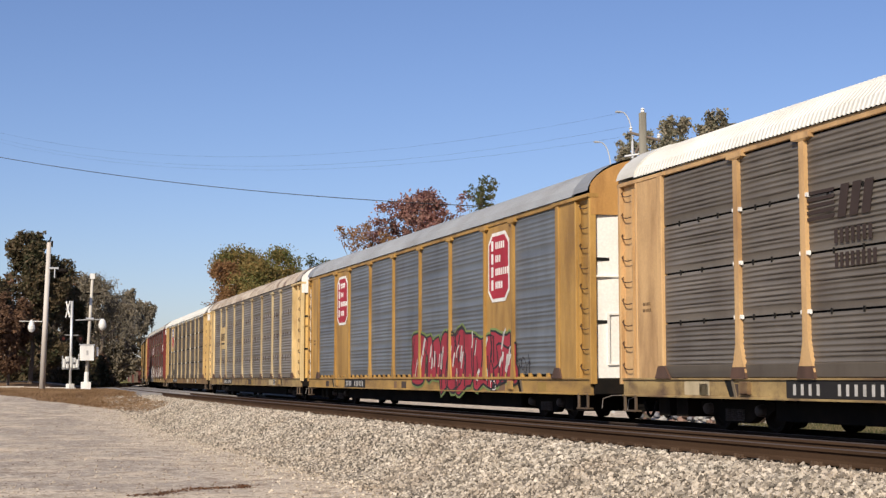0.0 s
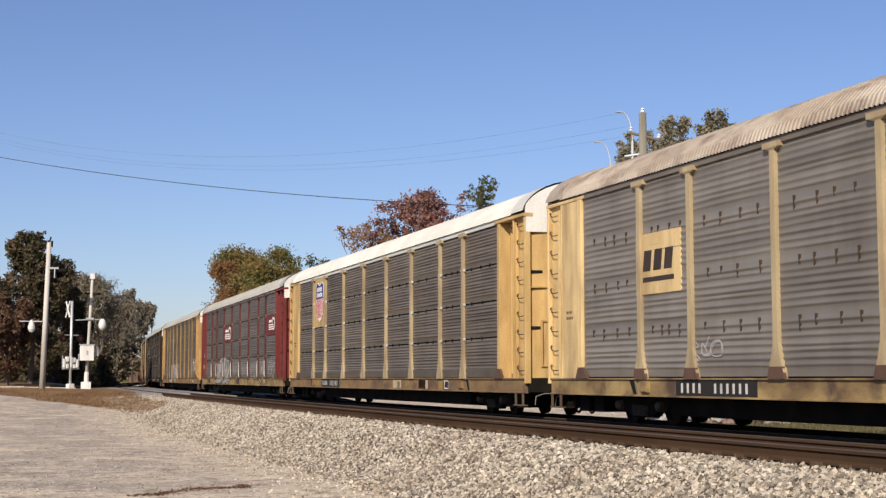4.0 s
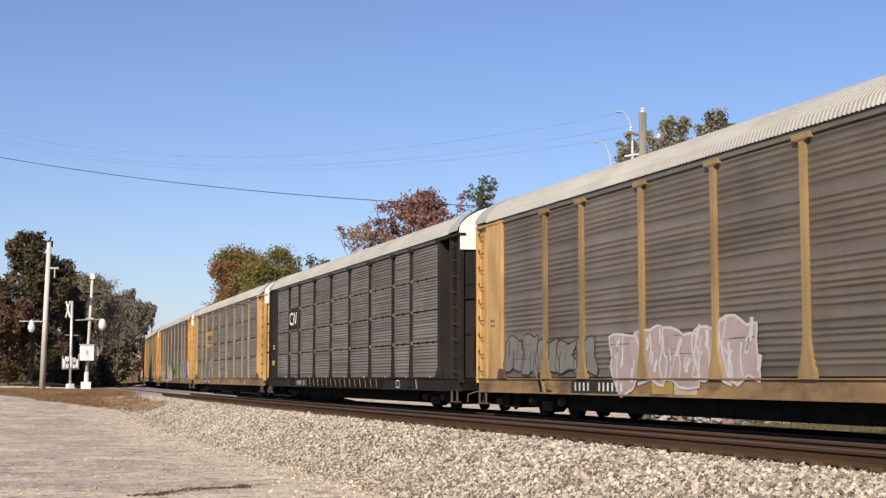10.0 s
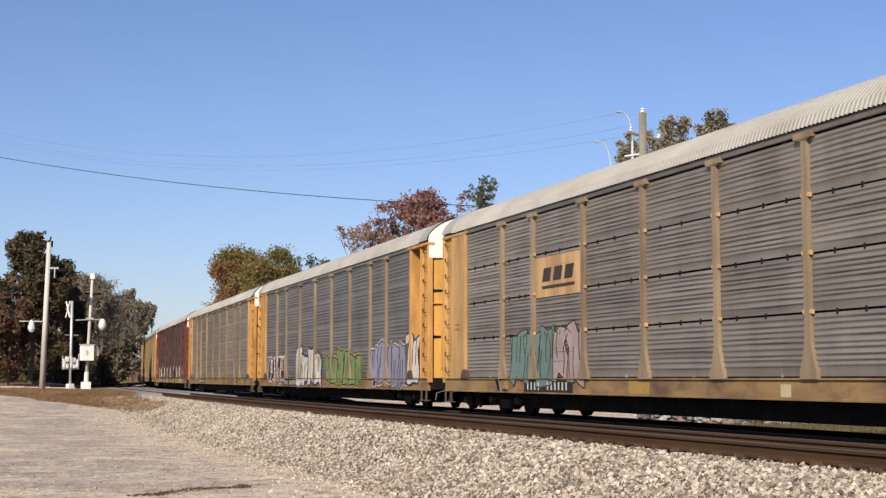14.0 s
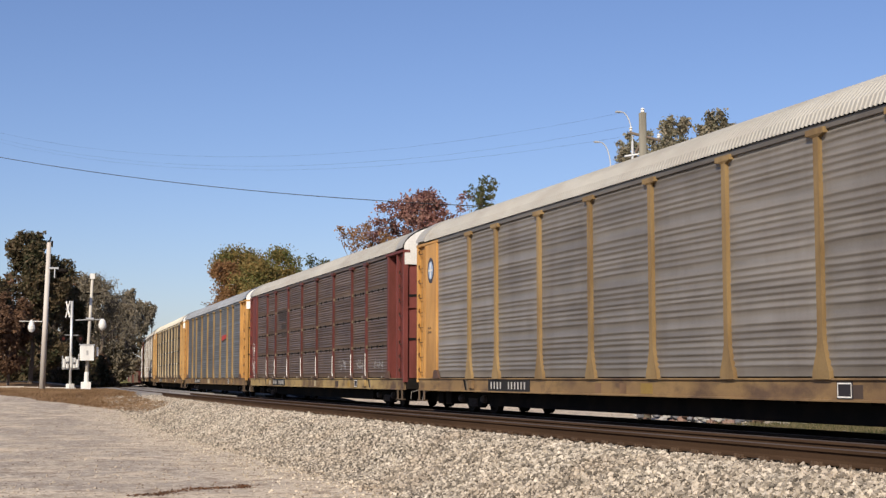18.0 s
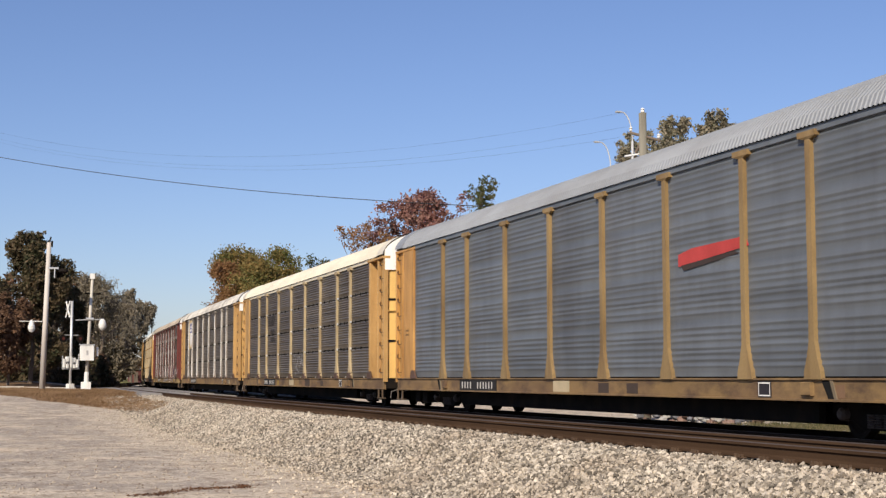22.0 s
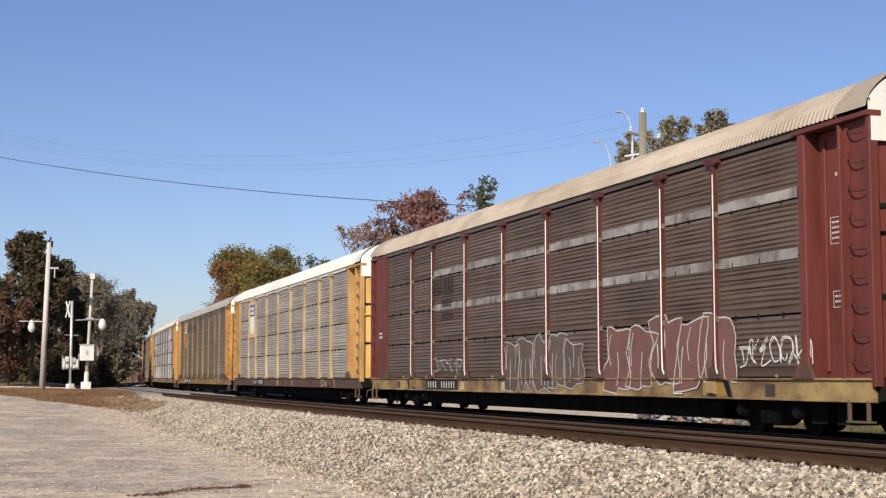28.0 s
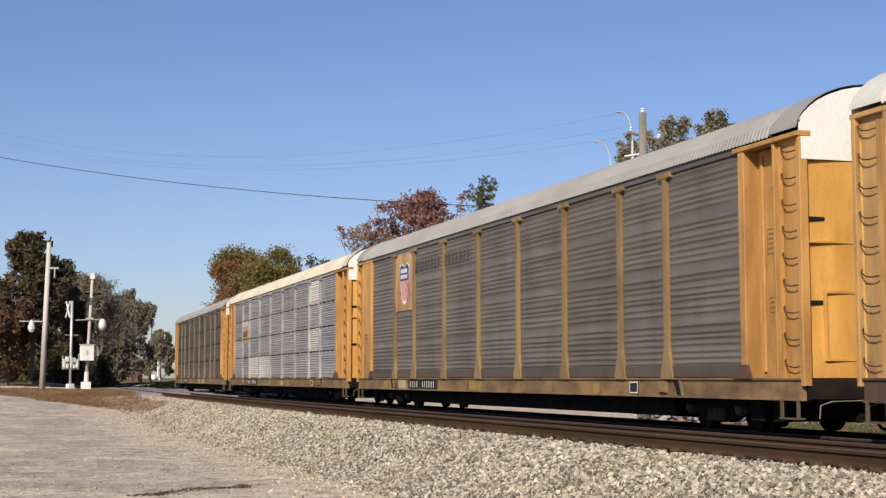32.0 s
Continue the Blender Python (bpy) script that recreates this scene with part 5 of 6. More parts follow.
    yard = blend(ranged(noise_at(2.6, 10.0), 0.565, 0.64, 0.0, 0.75), yard, (0.28, 0.22, 0.17))
    yard = blend(ranged(noise_at(13.0, 6.0), 0.60, 0.68, 0.0, 0.8), yard, (0.17, 0.11, 0.075))
    # darker than the loose stones: shade in the gaps between them is coloured in
    ballast = blend(ranged(bw.outputs[1], 0.0, 1.0), (0.09, 0.076, 0.062), (0.36, 0.315, 0.26))
    col = blend(mask("ballast", 0.7), yard, ballast)
    brown = blend(ranged(noise_at(6.0, 6.0), 0.3, 0.7), (0.15, 0.095, 0.058), (0.27, 0.175, 0.105))
    col = blend(mask("dry_grass", 0.5), col, brown)
    weeds = blend(ranged(noise_at(3.0, 6.0), 0.35, 0.65), (0.10, 0.12, 0.045), (0.24, 0.20, 0.10))
    col = blend(mask("weeds", 0.6), col, weeds)
    # near black under and behind the train: its shade, with oil, put into the colour
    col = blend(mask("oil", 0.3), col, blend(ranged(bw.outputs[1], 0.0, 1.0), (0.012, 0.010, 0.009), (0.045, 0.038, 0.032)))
    tar = blend(ranged(grit, 0.3, 0.7), (0.20, 0.19, 0.18), (0.29, 0.275, 0.26))
    col = blend(mask("road", 0.15), col, tar)
    L.new(col, b.inputs["Base Color"])
    bp = N.new("ShaderNodeBump")
    bp.inputs["Strength"].default_value, bp.inputs["Distance"].default_value = 0.7, 0.03
    L.new(bw.outputs[0], bp.inputs["Height"]), L.new(bp.outputs[0], b.inputs["Normal"])
    return m


def build_ground():
    xs, ys = axis(-180, 12, 0.8, 3800), axis(-8, 44, 0.4, 3800)
    X, Y = np.meshgrid(xs, ys, indexing="ij")
    Z = ground_z(X, Y)
    n, k = X.shape
    v = np.stack([X, Y, Z], -1).reshape(-1, 3)
    i = (np.arange(n - 1)[:, None] * k + np.arange(k - 1)[None, :]).ravel()
    f = np.stack([i, i + k, i + k + 1, i + 1], -1)
    me = bpy.data.meshes.new("ground")
    me.from_pydata(v.tolist(), [], f.tolist())
    me.polygons.foreach_set("use_smooth", [True] * len(me.polygons))
    q = side_np(X, Y)
    ballast = smooth(8.3, 7.0, q) * smooth(-4.2, -2.6, q) * smooth(-78, -75, X)
    tip = smooth(-58, -62, X)
    lane = 6.6 + 0.28 * (-60 - X)            # dry island widens away from its tip
    isl = tip * smooth(5.9, 6.5, q) * smooth(lane + 0.9, lane - 0.3, q)
    isl = np.maximum(isl, smooth(-80, -90, X) * smooth(6.2, 7.4, q))
    isl = isl * (1 - smooth(-124, -127, X) * smooth(30, 6, q))
    road = smooth(-75.5, -77, X) * smooth(-126, -124.5, X) * smooth(4.9, 4.2, np.abs(q - 2))
    road = np.maximum(road, smooth(-125, -127, X) * smooth(-134, -132, X) * (q > 3) * 0.9)
    weeds = 0.75 * smooth(-9.0, -10.5, q) * smooth(-50, -42, X) + (q < -2.5) * smooth(-24, -28, q)
    # strip covered by the painted shade of the train
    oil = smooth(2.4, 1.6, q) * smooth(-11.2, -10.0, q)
    weeds = np.maximum(weeds, smooth(-136, -142, X) * (q > 3))
    worn = 0.25 + 0.7 * smooth(8.6, 10.5, q)
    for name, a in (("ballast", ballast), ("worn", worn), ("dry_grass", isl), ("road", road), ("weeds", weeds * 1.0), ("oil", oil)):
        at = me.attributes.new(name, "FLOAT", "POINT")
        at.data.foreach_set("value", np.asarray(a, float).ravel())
    me.materials.append(soil("yard_soil"))
    tagged(new("ground", me), "pale gravel yard with patches of worn asphalt and dry grass", "ground", kind="structure")


build_ground()


# ---- track ----
def sweep(name, prof, q, s0, s1, step, material, rise=0.0):
    """A bar of constant section along the line."""
    ss = np.arange(s0, s1 + step / 2, step)
    v, f, k = [], [], len(prof)
    for s in ss:
        for d, z in prof:
            x, y, _ = on_track(s, q + d)
            v.append((x, y, z + rise))
    for i in range(len(ss) - 1):
        for j in range(k):
            f.append((i * k + j, i * k + (j + 1) % k, (i + 1) * k + (j + 1) % k, (i + 1) * k + j))
    sh = Shape()
    sh.v, sh.f = v, f
    return sh.mesh(name, material)


near_track = thing("track", "empty railway track with rusty rails and spiked ties on pale ballast", "track", "tracks", kind="structure")
train_track = thing("track", "railway track under the train, with dark rails", "track", "tracks", kind="structure")
FOOT = [(-0.07, -0.18), (-0.07, -0.168), (-0.02, -0.15), (-0.009, -0.13), (-0.009, -0.055), (-0.036, -0.042), (-0.037, -0.010), (0.037, -0.010), (0.036, -0.042), (0.009, -0.055), (0.009, -0.13), (0.02, -0.15), (0.07, -0.168), (0.07, -0.18)]
HEAD = [(-0.036, -0.011), (-0.030, 0.0), (0.030, 0.0), (0.036, -0.011)]
for owner, centre, top, tilt, rust in ((near_track, NEAR_Q, NEAR_Z, CANT, RAIL_RUST), (train_track, 0.0, ZR, 0.0, RAIL_DARK)):
    for sgn in (1, -1):
        rail = part("rail", sweep("rail", FOOT, centre + sgn * 0.7535, -560, 470, 2.0, rust, top + sgn * tilt), owner, "rusty steel rail")
        part("rail_head", sweep("rail_head", HEAD, centre + sgn * 0.7535, -560, 470, 2.0, RAIL_TOP, top + sgn * tilt), rail, "worn running surface")


def tie_shape(sh):
    sh.box(-0.115, 0.115, -1.30, 1.30, -0.37, -0.197, 0.012)


def tie_plate_shape(sh):
    sh.box(-0.09, 0.09, -0.15, 0.15, -0.198, -0.182, 0.004)
    for x, y in ((-0.06, -0.09), (0.05, -0.10), (0.0, 0.10), (0.06, -0.15)):
        sh.box(x - 0.012, x + 0.012, y - 0.02, y + 0.012, -0.184, -0.148)


def anchor_shape(sh):
    sh.box(-0.016, 0.016, -0.10, -0.062, -0.205, -0.150, 0.006)


TIE_STEP = 0.545
tie_rnd = random.Random(8)
for i in range(146):
    x, y, th = on_track(-75.6 + TIE_STEP * i, NEAR_Q)
    tie = part("tie", cached("tie", TIE, tie_shape), near_track, "", (x, y, NEAR_Z), -math.degrees(th) + tie_rnd.uniform(-0.6, 0.6))
    for s in (-1, 1):
        part("tie_plate", cached("tie_plate", PLATE, tie_plate_shape), tie, "", (0, s * 0.7535, -s * CANT))
    for a in (-0.14,):
        part("rail_anchor", cached("rail_anchor", PLATE, anchor_shape), tie, "", (a, -0.7535, CANT))


def joined_ties(owner, q, top, spans):
    """Ties that are never seen singly, in one mesh."""
    sh = Shape()
    for s in np.concatenate([np.arange(a, b, 0.56) for a, b in spans]):
        x, y, th = on_track(s, q)
        n = len(sh.v)
        sh.box(-0.115, 0.115, -1.30, 1.30, top - 0.37, top - 0.197)
        c, d = math.cos(-th), math.sin(-th)
        sh.v[n:] = [(x + a * c - b * d, y + a * d + b * c, z) for a, b, z in sh.v[n:]]
    me = bpy.data.meshes.new("far_ties")
    me.from_pydata(sh.v, [], sh.f)
    me.materials.append(TIE)
    part("far_ties", me, owner)["kind"] = "stuff"


joined_ties(near_track, NEAR_Q, NEAR_Z, ((-560, -128), (4.0, 470)))
joined_ties(train_track, 0.0, ZR, ((-560, -128), (-75, 470)))


def crossing_panels():
    """Timber and asphalt panels between and beside the rails where the road crosses."""
    cr = thing("level_crossing", "worn grey road crossing flush with the rails", "crossing", kind="structure")
    m = mat("crossing_asphalt", (0.26, 0.245, 0.23), 0.9, 0, (0.15, 0.13, 0.11), 0.5, (0.5, 0.5, 0.5), 20, 0.3)
    for centre, top in ((0.0, ZR), (NEAR_Q, NEAR_Z - 0.02)):
        for q0, q1 in ((0.84, 1.9), (-0.62, 0.62), (-1.9, -0.84)):
            for k in range(10):
                s0 = -125 + k * 4.9
                sh = Shape()
                ring = [on_track(s, centre + q)[:2] for s, q in ((s0, q0), (s0 + 4.86, q0), (s0 + 4.86, q1), (s0, q1))]
                sh.v = [(x, y, top - 0.12) for x, y in ring] + [(x, y, top - 0.006) for x, y in ring]
                sh.f = [(3, 2, 1, 0), (4, 5, 6, 7)] + [(i, (i + 1) % 4, 4 + (i + 1) % 4, 4 + i) for i in range(4)]
                part("crossing_panel", sh.mesh("crossing_panel", m), cr)


crossing_panels()


def rocks(name, pts, sizes, material, label, seed):
    """Broken stones: dented boxes, each turned and stretched its own way."""
    rng = np.random.default_rng(seed)
    n = len(pts)
    cube = np.array([(-1, -1, -1), (1, -1, -1), (1, 1, -1), (-1, 1, -1), (-1, -1, 1), (1, -1, 1), (1, 1, 1), (-1, 1, 1)], float) * 0.5
    v = cube[None] * (0.62 + 0.5 * rng.random((n, 8, 1))) * (0.7 + 0.6 * rng.random((n, 1, 3)))
    e = rng.normal(size=(n, 4))
    e /= np.linalg.norm(e, axis=1, keepdims=True)
    w, x, y, z = e.T
    rot = np.stack([np.stack([1 - 2 * (y * y + z * z), 2 * (x * y - z * w), 2 * (x * z + y * w)], -1), np.stack([2 * (x * y + z * w), 1 - 2 * (x * x + z * z), 2 * (y * z - x * w)], -1), np.stack([2 * (x * z - y * w), 2 * (y * z + x * w), 1 - 2 * (x * x + y * y)], -1)], 1)
    v = np.einsum("nij,nkj->nki", rot, v) * sizes[:, None, None] + pts[:, None, :]
    f = np.array([(0, 3, 2, 1), (4, 5, 6, 7), (0, 1, 5, 4), (1, 2, 6, 5), (2, 3, 7, 6), (3, 0, 4, 7)])
    faces = (f[None] + 8 * np.arange(n)[:, None, None]).reshape(-1, 4)
    me = bpy.data.meshes.new(name)
    me.from_pydata(v.reshape(-1, 3).tolist(), [], faces.tolist())
    me.materials.append(material)
    tagged(new(name, me), label, "stones", kind="stuff")


PEBBLE = mat("pale_pebble", (0.43, 0.375, 0.295), 0.9, 0.0, (0.40, 0.32, 0.23), 0.5, (0.5, 0.5, 0.5), 12, 0.2, 0.5, True, gloss=0.0)
LOOSE = mat("loose_pebble", (0.37, 0.315, 0.25), 0.9, 0.0, (0.34, 0.28, 0.21), 0.5, (0.5, 0.5, 0.5), 12, 0.2, 0.16, True, gloss=0.0)


def scatter_ballast():
    rng = np.random.default_rng(4)
    # the shoulder on the camera side, densest where the camera stands nearest
    n = 135000
    s = -9 - 67 * rng.random(n) ** 1.35
    q = 4.86 + 3.3 * rng.random(n)
    keep = (q < 7.1 + 1.0 * rng.random(n)) & ((q > 5.35) | (rng.random(n) < 0.35))
    x, y = on_line(s[keep], q[keep])
    z = ground_z(x, y) + 0.034 * rng.random(len(x)) ** 1.5 - 0.004
    rocks("ballast", np.stack([x, y, z], -1), 0.020 + 0.034 * rng.random(len(x)) ** 1.8, STONE, "crushed grey and tan ballast stones beside the rails", 5)
    n = 7000
    s = -10 - 65 * rng.random(n)
    q = np.where(rng.random(n) < 0.5, 2.4 + 0.75 * rng.random(n), 3.35 + 1.3 * rng.random(n))
    x, y = on_line(s, q)
    rocks("bed_ballast", np.stack([x, y, ground_z(x, y) + 0.005], -1), 0.045 + 0.03 * rng.random(n), STONE, "grey and tan ballast stones of the empty track", 8)
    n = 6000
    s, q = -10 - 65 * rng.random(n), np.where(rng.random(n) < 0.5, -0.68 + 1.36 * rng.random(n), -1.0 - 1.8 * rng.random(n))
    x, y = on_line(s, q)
    rocks("track_ballast", np.stack([x, y, ground_z(x, y) + 0.005], -1), 0.045 + 0.03 * rng.random(n), SHADE_OILY, "oily ballast stones of the train's track, darkened for its shade", 6)
    n = 3500
    x = -16 - 55 * rng.random(n) ** 1.7
    y = -1.5 + 7.5 * rng.random(n)
    z = ground_z(x, y) + 0.004
    rocks("loose_gravel", np.stack([x, y, z], -1), 0.012 + 0.026 * rng.random(n) ** 2.5, LOOSE, "loose gravel strewn over the yard", 7)


scatter_ballast()


def scatter_fines():
    """Finer stones where the ballast thins out into the yard."""
    rng = np.random.default_rng(44)
    n = 20000
    s = -14 - 60 * rng.random(n) ** 1.4
    q = 6.8 + 4.0 * rng.random(n)
    keep = rng.random(n) < np.exp(-((q - 7.6) / 1.1) ** 2)
    x, y = on_line(s[keep], q[keep])
    rocks("fine_gravel", np.stack([x, y, ground_z(x, y) + 0.004], -1), 0.014 + 0.022 * rng.random(len(x)) ** 1.5, PEBBLE, "fine pale gravel between ballast and yard", 45)


scatter_fines()


def grass_tufts(name, pts, h, c1, c2, label, seed, blades=7):
    rng = np.random.default_rng(seed)
    n = len(pts)
    base = np.repeat(pts, blades, 0) + np.concatenate([rng.normal(0, 0.06, (n * blades, 2)), np.zeros((n * blades, 1))], 1)
    a = rng.random(n * blades) * 6.283
    hh = h * (0.5 + rng.random(n * blades))
    lean = rng.normal(0, 0.35, (n * blades, 2)) * hh[:, None]
    d = np.stack([np.cos(a), np.sin(a), np.zeros_like(a)], -1) * 0.018
    tip = base + np.concatenate([lean, hh[:, None]], 1)
    v = np.stack([base - d, base + d, tip], 1).reshape(-1, 3)
    f = np.arange(len(v)).reshape(-1, 3)
    me = bpy.data.meshes.new(name)
    me.from_pydata(v.tolist(), [], f.tolist())
    me.materials.append(leaf_mat(name + "_blades", c1, c2))
    tagged(new(name, me), label, "grass", kind="stuff")


def scatter_grass():
    rng = np.random.default_rng(9)
    n = 20000
    x = -59 - 42 * rng.random(n) ** 0.9
    q = 5.9 + 13 * rng.random(n) ** 1.3
    keep = (q < 6.6 + 0.28 * (-60 - x) + 0.3 * rng.normal(size=n)) & (q > 6.0 + 0.6 * rng.random(n)) & ((x > -124) | (q < 4))
    y = np.interp(x, LINE[::-1, 0] if LINE[0, 0] > LINE[-1, 0] else LINE[:, 0], LINE[::-1, 1] if LINE[0, 0] > LINE[-1, 0] else LINE[:, 1]) - q
    x, y = x[keep], y[keep]
    grass_tufts("dry_grass", np.stack([x, y, ground_z(x, y) - 0.01], -1), 0.09, (0.17, 0.10, 0.05), (0.33, 0.215, 0.12), "low brown dry grass on the verge", 10)
    n = 30000
    x = -22 - 50 * rng.random(n)
    q = -10.2 - 20 * rng.random(n)
    clump = np.sin(x * 1.7 + 2 * np.sin(q * 1.1)) * np.sin(q * 1.9 + x * 0.6)
    keep = ((x > -43 + 2 * rng.normal(size=n)) & ((clump > -0.25) | (rng.random(n) < 0.3))) | ((q < -25) & (rng.random(n) < 0.4))
    y = np.interp(x, LINE[::-1, 0] if LINE[0, 0] > LINE[-1, 0] else LINE[:, 0], LINE[::-1, 1] if LINE[0, 0] > LINE[-1, 0] else LINE[:, 1]) - q
    x, y = x[keep], y[keep]
    grass_tufts("weeds", np.stack([x, y, ground_z(x, y) - 0.01], -1), 0.19, (0.045, 0.06, 0.02), (0.24, 0.19, 0.105), "green and straw-coloured weeds beyond the track", 11)


scatter_grass()


def rubble():
    """Broken pale and reddish blocks dumped beyond the track."""
    rnd = random.Random(12)
    p = thing("rubble_pile", "heap of pale and reddish broken stone beyond the track", "rubble")
    ms = [mat("rubble_pale", (0.40, 0.385, 0.36), 0.9, 0, (0.22, 0.19, 0.17), 0.5, (2, 2, 2), 12, 0.3, 0.25), mat("rubble_red", (0.20, 0.135, 0.11), 0.9, 0, (0.2, 0.12, 0.09), 0.5, (2, 2, 2), 12, 0.3, 0.25), mat("rubble_grey", (0.16, 0.16, 0.175), 0.9, 0, (0.08, 0.07, 0.06), 0.5, (2, 2, 2), 12, 0.3, 0.25)]
    for i in range(110):
        u = rnd.random()
        x, y = -48.8 + 5.0 * u + rnd.uniform(-0.6, 0.6), 24.2 + 0.9 * u + rnd.uniform(-0.5, 2.0)
        r, sh = rnd.uniform(0.10, 0.22), Shape()
        for a in range(5):
            for b in range(6):
                th, ph = math.pi * (a + 0.5) / 5, 2 * math.pi * b / 6
                k = r * rnd.uniform(0.75, 1.15)
                sh.v.append((k * 1.3 * math.sin(th) * math.cos(ph), k * math.sin(th) * math.sin(ph), k * 0.75 * math.cos(th)))
        for a in range(4):
            for b in range(6):
                c = (b + 1) % 6
                sh.f.append((6 * a + b, 6 * a + c, 6 * a + 6 + c, 6 * a + 6 + b))
        sh.f += [tuple(range(6)), tuple(29 - b for b in range(6))]
        part("stone", sh.mesh("stone", rnd.choice(ms)), p, "", (x, y, gz(x, y) + r * 0.4 + rnd.choice((0, 0.2, 0.4, 0.6)) * (1 - 0.5 * u)), rnd.uniform(0, 180))
    rng = np.random.default_rng(14)
    x = -46 + 18 * rng.random(130)
    y = 25.4 - 0.04 * (x + 40) + rng.normal(0, 0.45, 130)
    rocks("pale_stones", np.stack([x, y, ground_z(x, y) + 0.02], -1), 0.03 + 0.09 * rng.random(130) ** 2.5, ms[0], "pale broken stones along the far edge", 15)


# ---- poles, crossing signals, wires ----
def gz(x, y):
    return float(ground_z(x, y))


rubble()


def utility_pole():
    x, y = -94.8, 5.35
    z0 = gz(x, y)
    p = thing("utility_pole", "tall weathered grey wooden pole with a short bracket arm", "utility pole", at=(x, y, z0))
    h = 9.9 - z0
    part("pole", Shape().tube((0, 0, -0.05), (-0.05, 0.22, h), 0.195, 0.14, 14).mesh("pole", WOODPOLE, True), p)
    part("bracket_arm", Shape().box(0.05, 0.11, 0.15, 0.85, h - 1.72, h - 1.60).mesh("bracket_arm", GALV), p, "pale horizontal arm")
    sh = Shape().lathe([(0.05, 0.0), (0.28, -0.04), (0.33, -0.2), (0.12, -0.3)], "z", 14, (0.08, 1.15, h - 1.68)).tube((0.08, 0.8, h - 1.65), (0.08, 1.15, h - 1.68), 0.03)
    part("lamp_head", sh.mesh("lamp_head", BLACK), p, "dark street lamp head")
    part("drop_pipe", Shape().tube((0.08, 0.6, h - 2.3), (0.08, 0.6, h - 1.7), 0.04).mesh("drop_pipe", GALV), p)
    part("top_pin", Shape().tube((0, 0.25, h), (0, 0.32, h + 0.35), 0.05).tube((0, 0.4, h - 0.3), (0, 0.4, h + 0.1), 0.06).mesh("top_pin", BLACK), p)
    sh = Shape().tube((0.1, -0.1, h - 5.1), (0.1, -1.5, h - 5.1), 0.03).lathe([(0.05, 0.15), (0.12, 0.0), (0.22, -0.25), (0.22, -0.45), (0.12, -0.62), (0.02, -0.66)], "z", 14, (0.1, -0.75, h - 5.15))
    part("bell_lamp", sh.mesh("bell_lamp", WHITE), p, "round white lamp on a side arm")


def lamp_mast():
    x, y = -97.0, 8.25
    z0 = gz(x, y)
    p = thing("lamp_mast", "slim pale mast with a white relay box and round lamp", "mast", at=(x, y, z0))
    h = 8.05 - z0
    part("mast", Shape().tube((0, 0, 0), (0.0, 0.28, h), 0.12, 0.09, 12).mesh("mast", mat("mast_paint", (0.60, 0.56, 0.48), 0.6), True), p)
    part("base_box", Shape().box(-0.3, 0.3, -0.30, 0.30, -0.02, 0.55, 0.03).mesh("base_box", WHITE), p, "white base cabinet")
    part("base_foot", Shape().box(-0.15, 0.15, -0.18, 0.18, -0.25, 0.02).mesh("base_foot", WHITE), p)
    part("lower_sleeve", Shape().tube((0, 0.02, 0.5), (0, 0.05, 1.2), 0.15).mesh("lower_sleeve", WHITE), p)
    box = part("relay_box", Shape().box(0.12, 0.5, -0.45, 0.45, 1.95, 2.95, 0.03).mesh("relay_box", WHITE), p, "white metal relay box")
    part("box_label", Shape().box(0.5, 0.51, -0.05, 0.08, 2.3, 2.6).mesh("box_label", C_SILVER), box)
    part("box_hood", Shape().box(0.1, 0.54, -0.5, 0.5, 2.96, 3.02).mesh("box_hood", GALV), box)
    part("side_sign", Shape().box(0.1, 0.16, 0.62, 0.75, 2.25, 2.85).mesh("side_sign", WHITE), p)
    arm = Shape().tube((0.1, -0.75, 4.6), (0.1, 1.0, 4.68), 0.035).tube((0.1, -0.1, 4.68), (0.1, 0.4, 4.68), 0.1)
    part("cross_arm", arm.mesh("cross_arm", GALV), p)
    sh = Shape().lathe([(0.05, 0.1), (0.17, 0.0), (0.26, -0.25), (0.24, -0.5), (0.1, -0.66), (0.02, -0.68)], "z", 16, (0.1, 0.98, 4.62))
    part("round_lamp", sh.mesh("round_lamp", WHITE, True), p, "round white globe lamp")
    part("small_arm", Shape().tube((0, -0.2, h - 1.25), (0, 0.75, h - 1.3), 0.05).lathe([(0.03, 0), (0.16, -0.03), (0.14, -0.12)], "z", 10, (0, 0.7, h - 1.2)).mesh("small_arm", BLACK), p)
    part("cap", Shape().box(-0.15, 0.15, 0.12, 0.42, h - 0.3, h + 0.05).mesh("cap", WHITE), p)


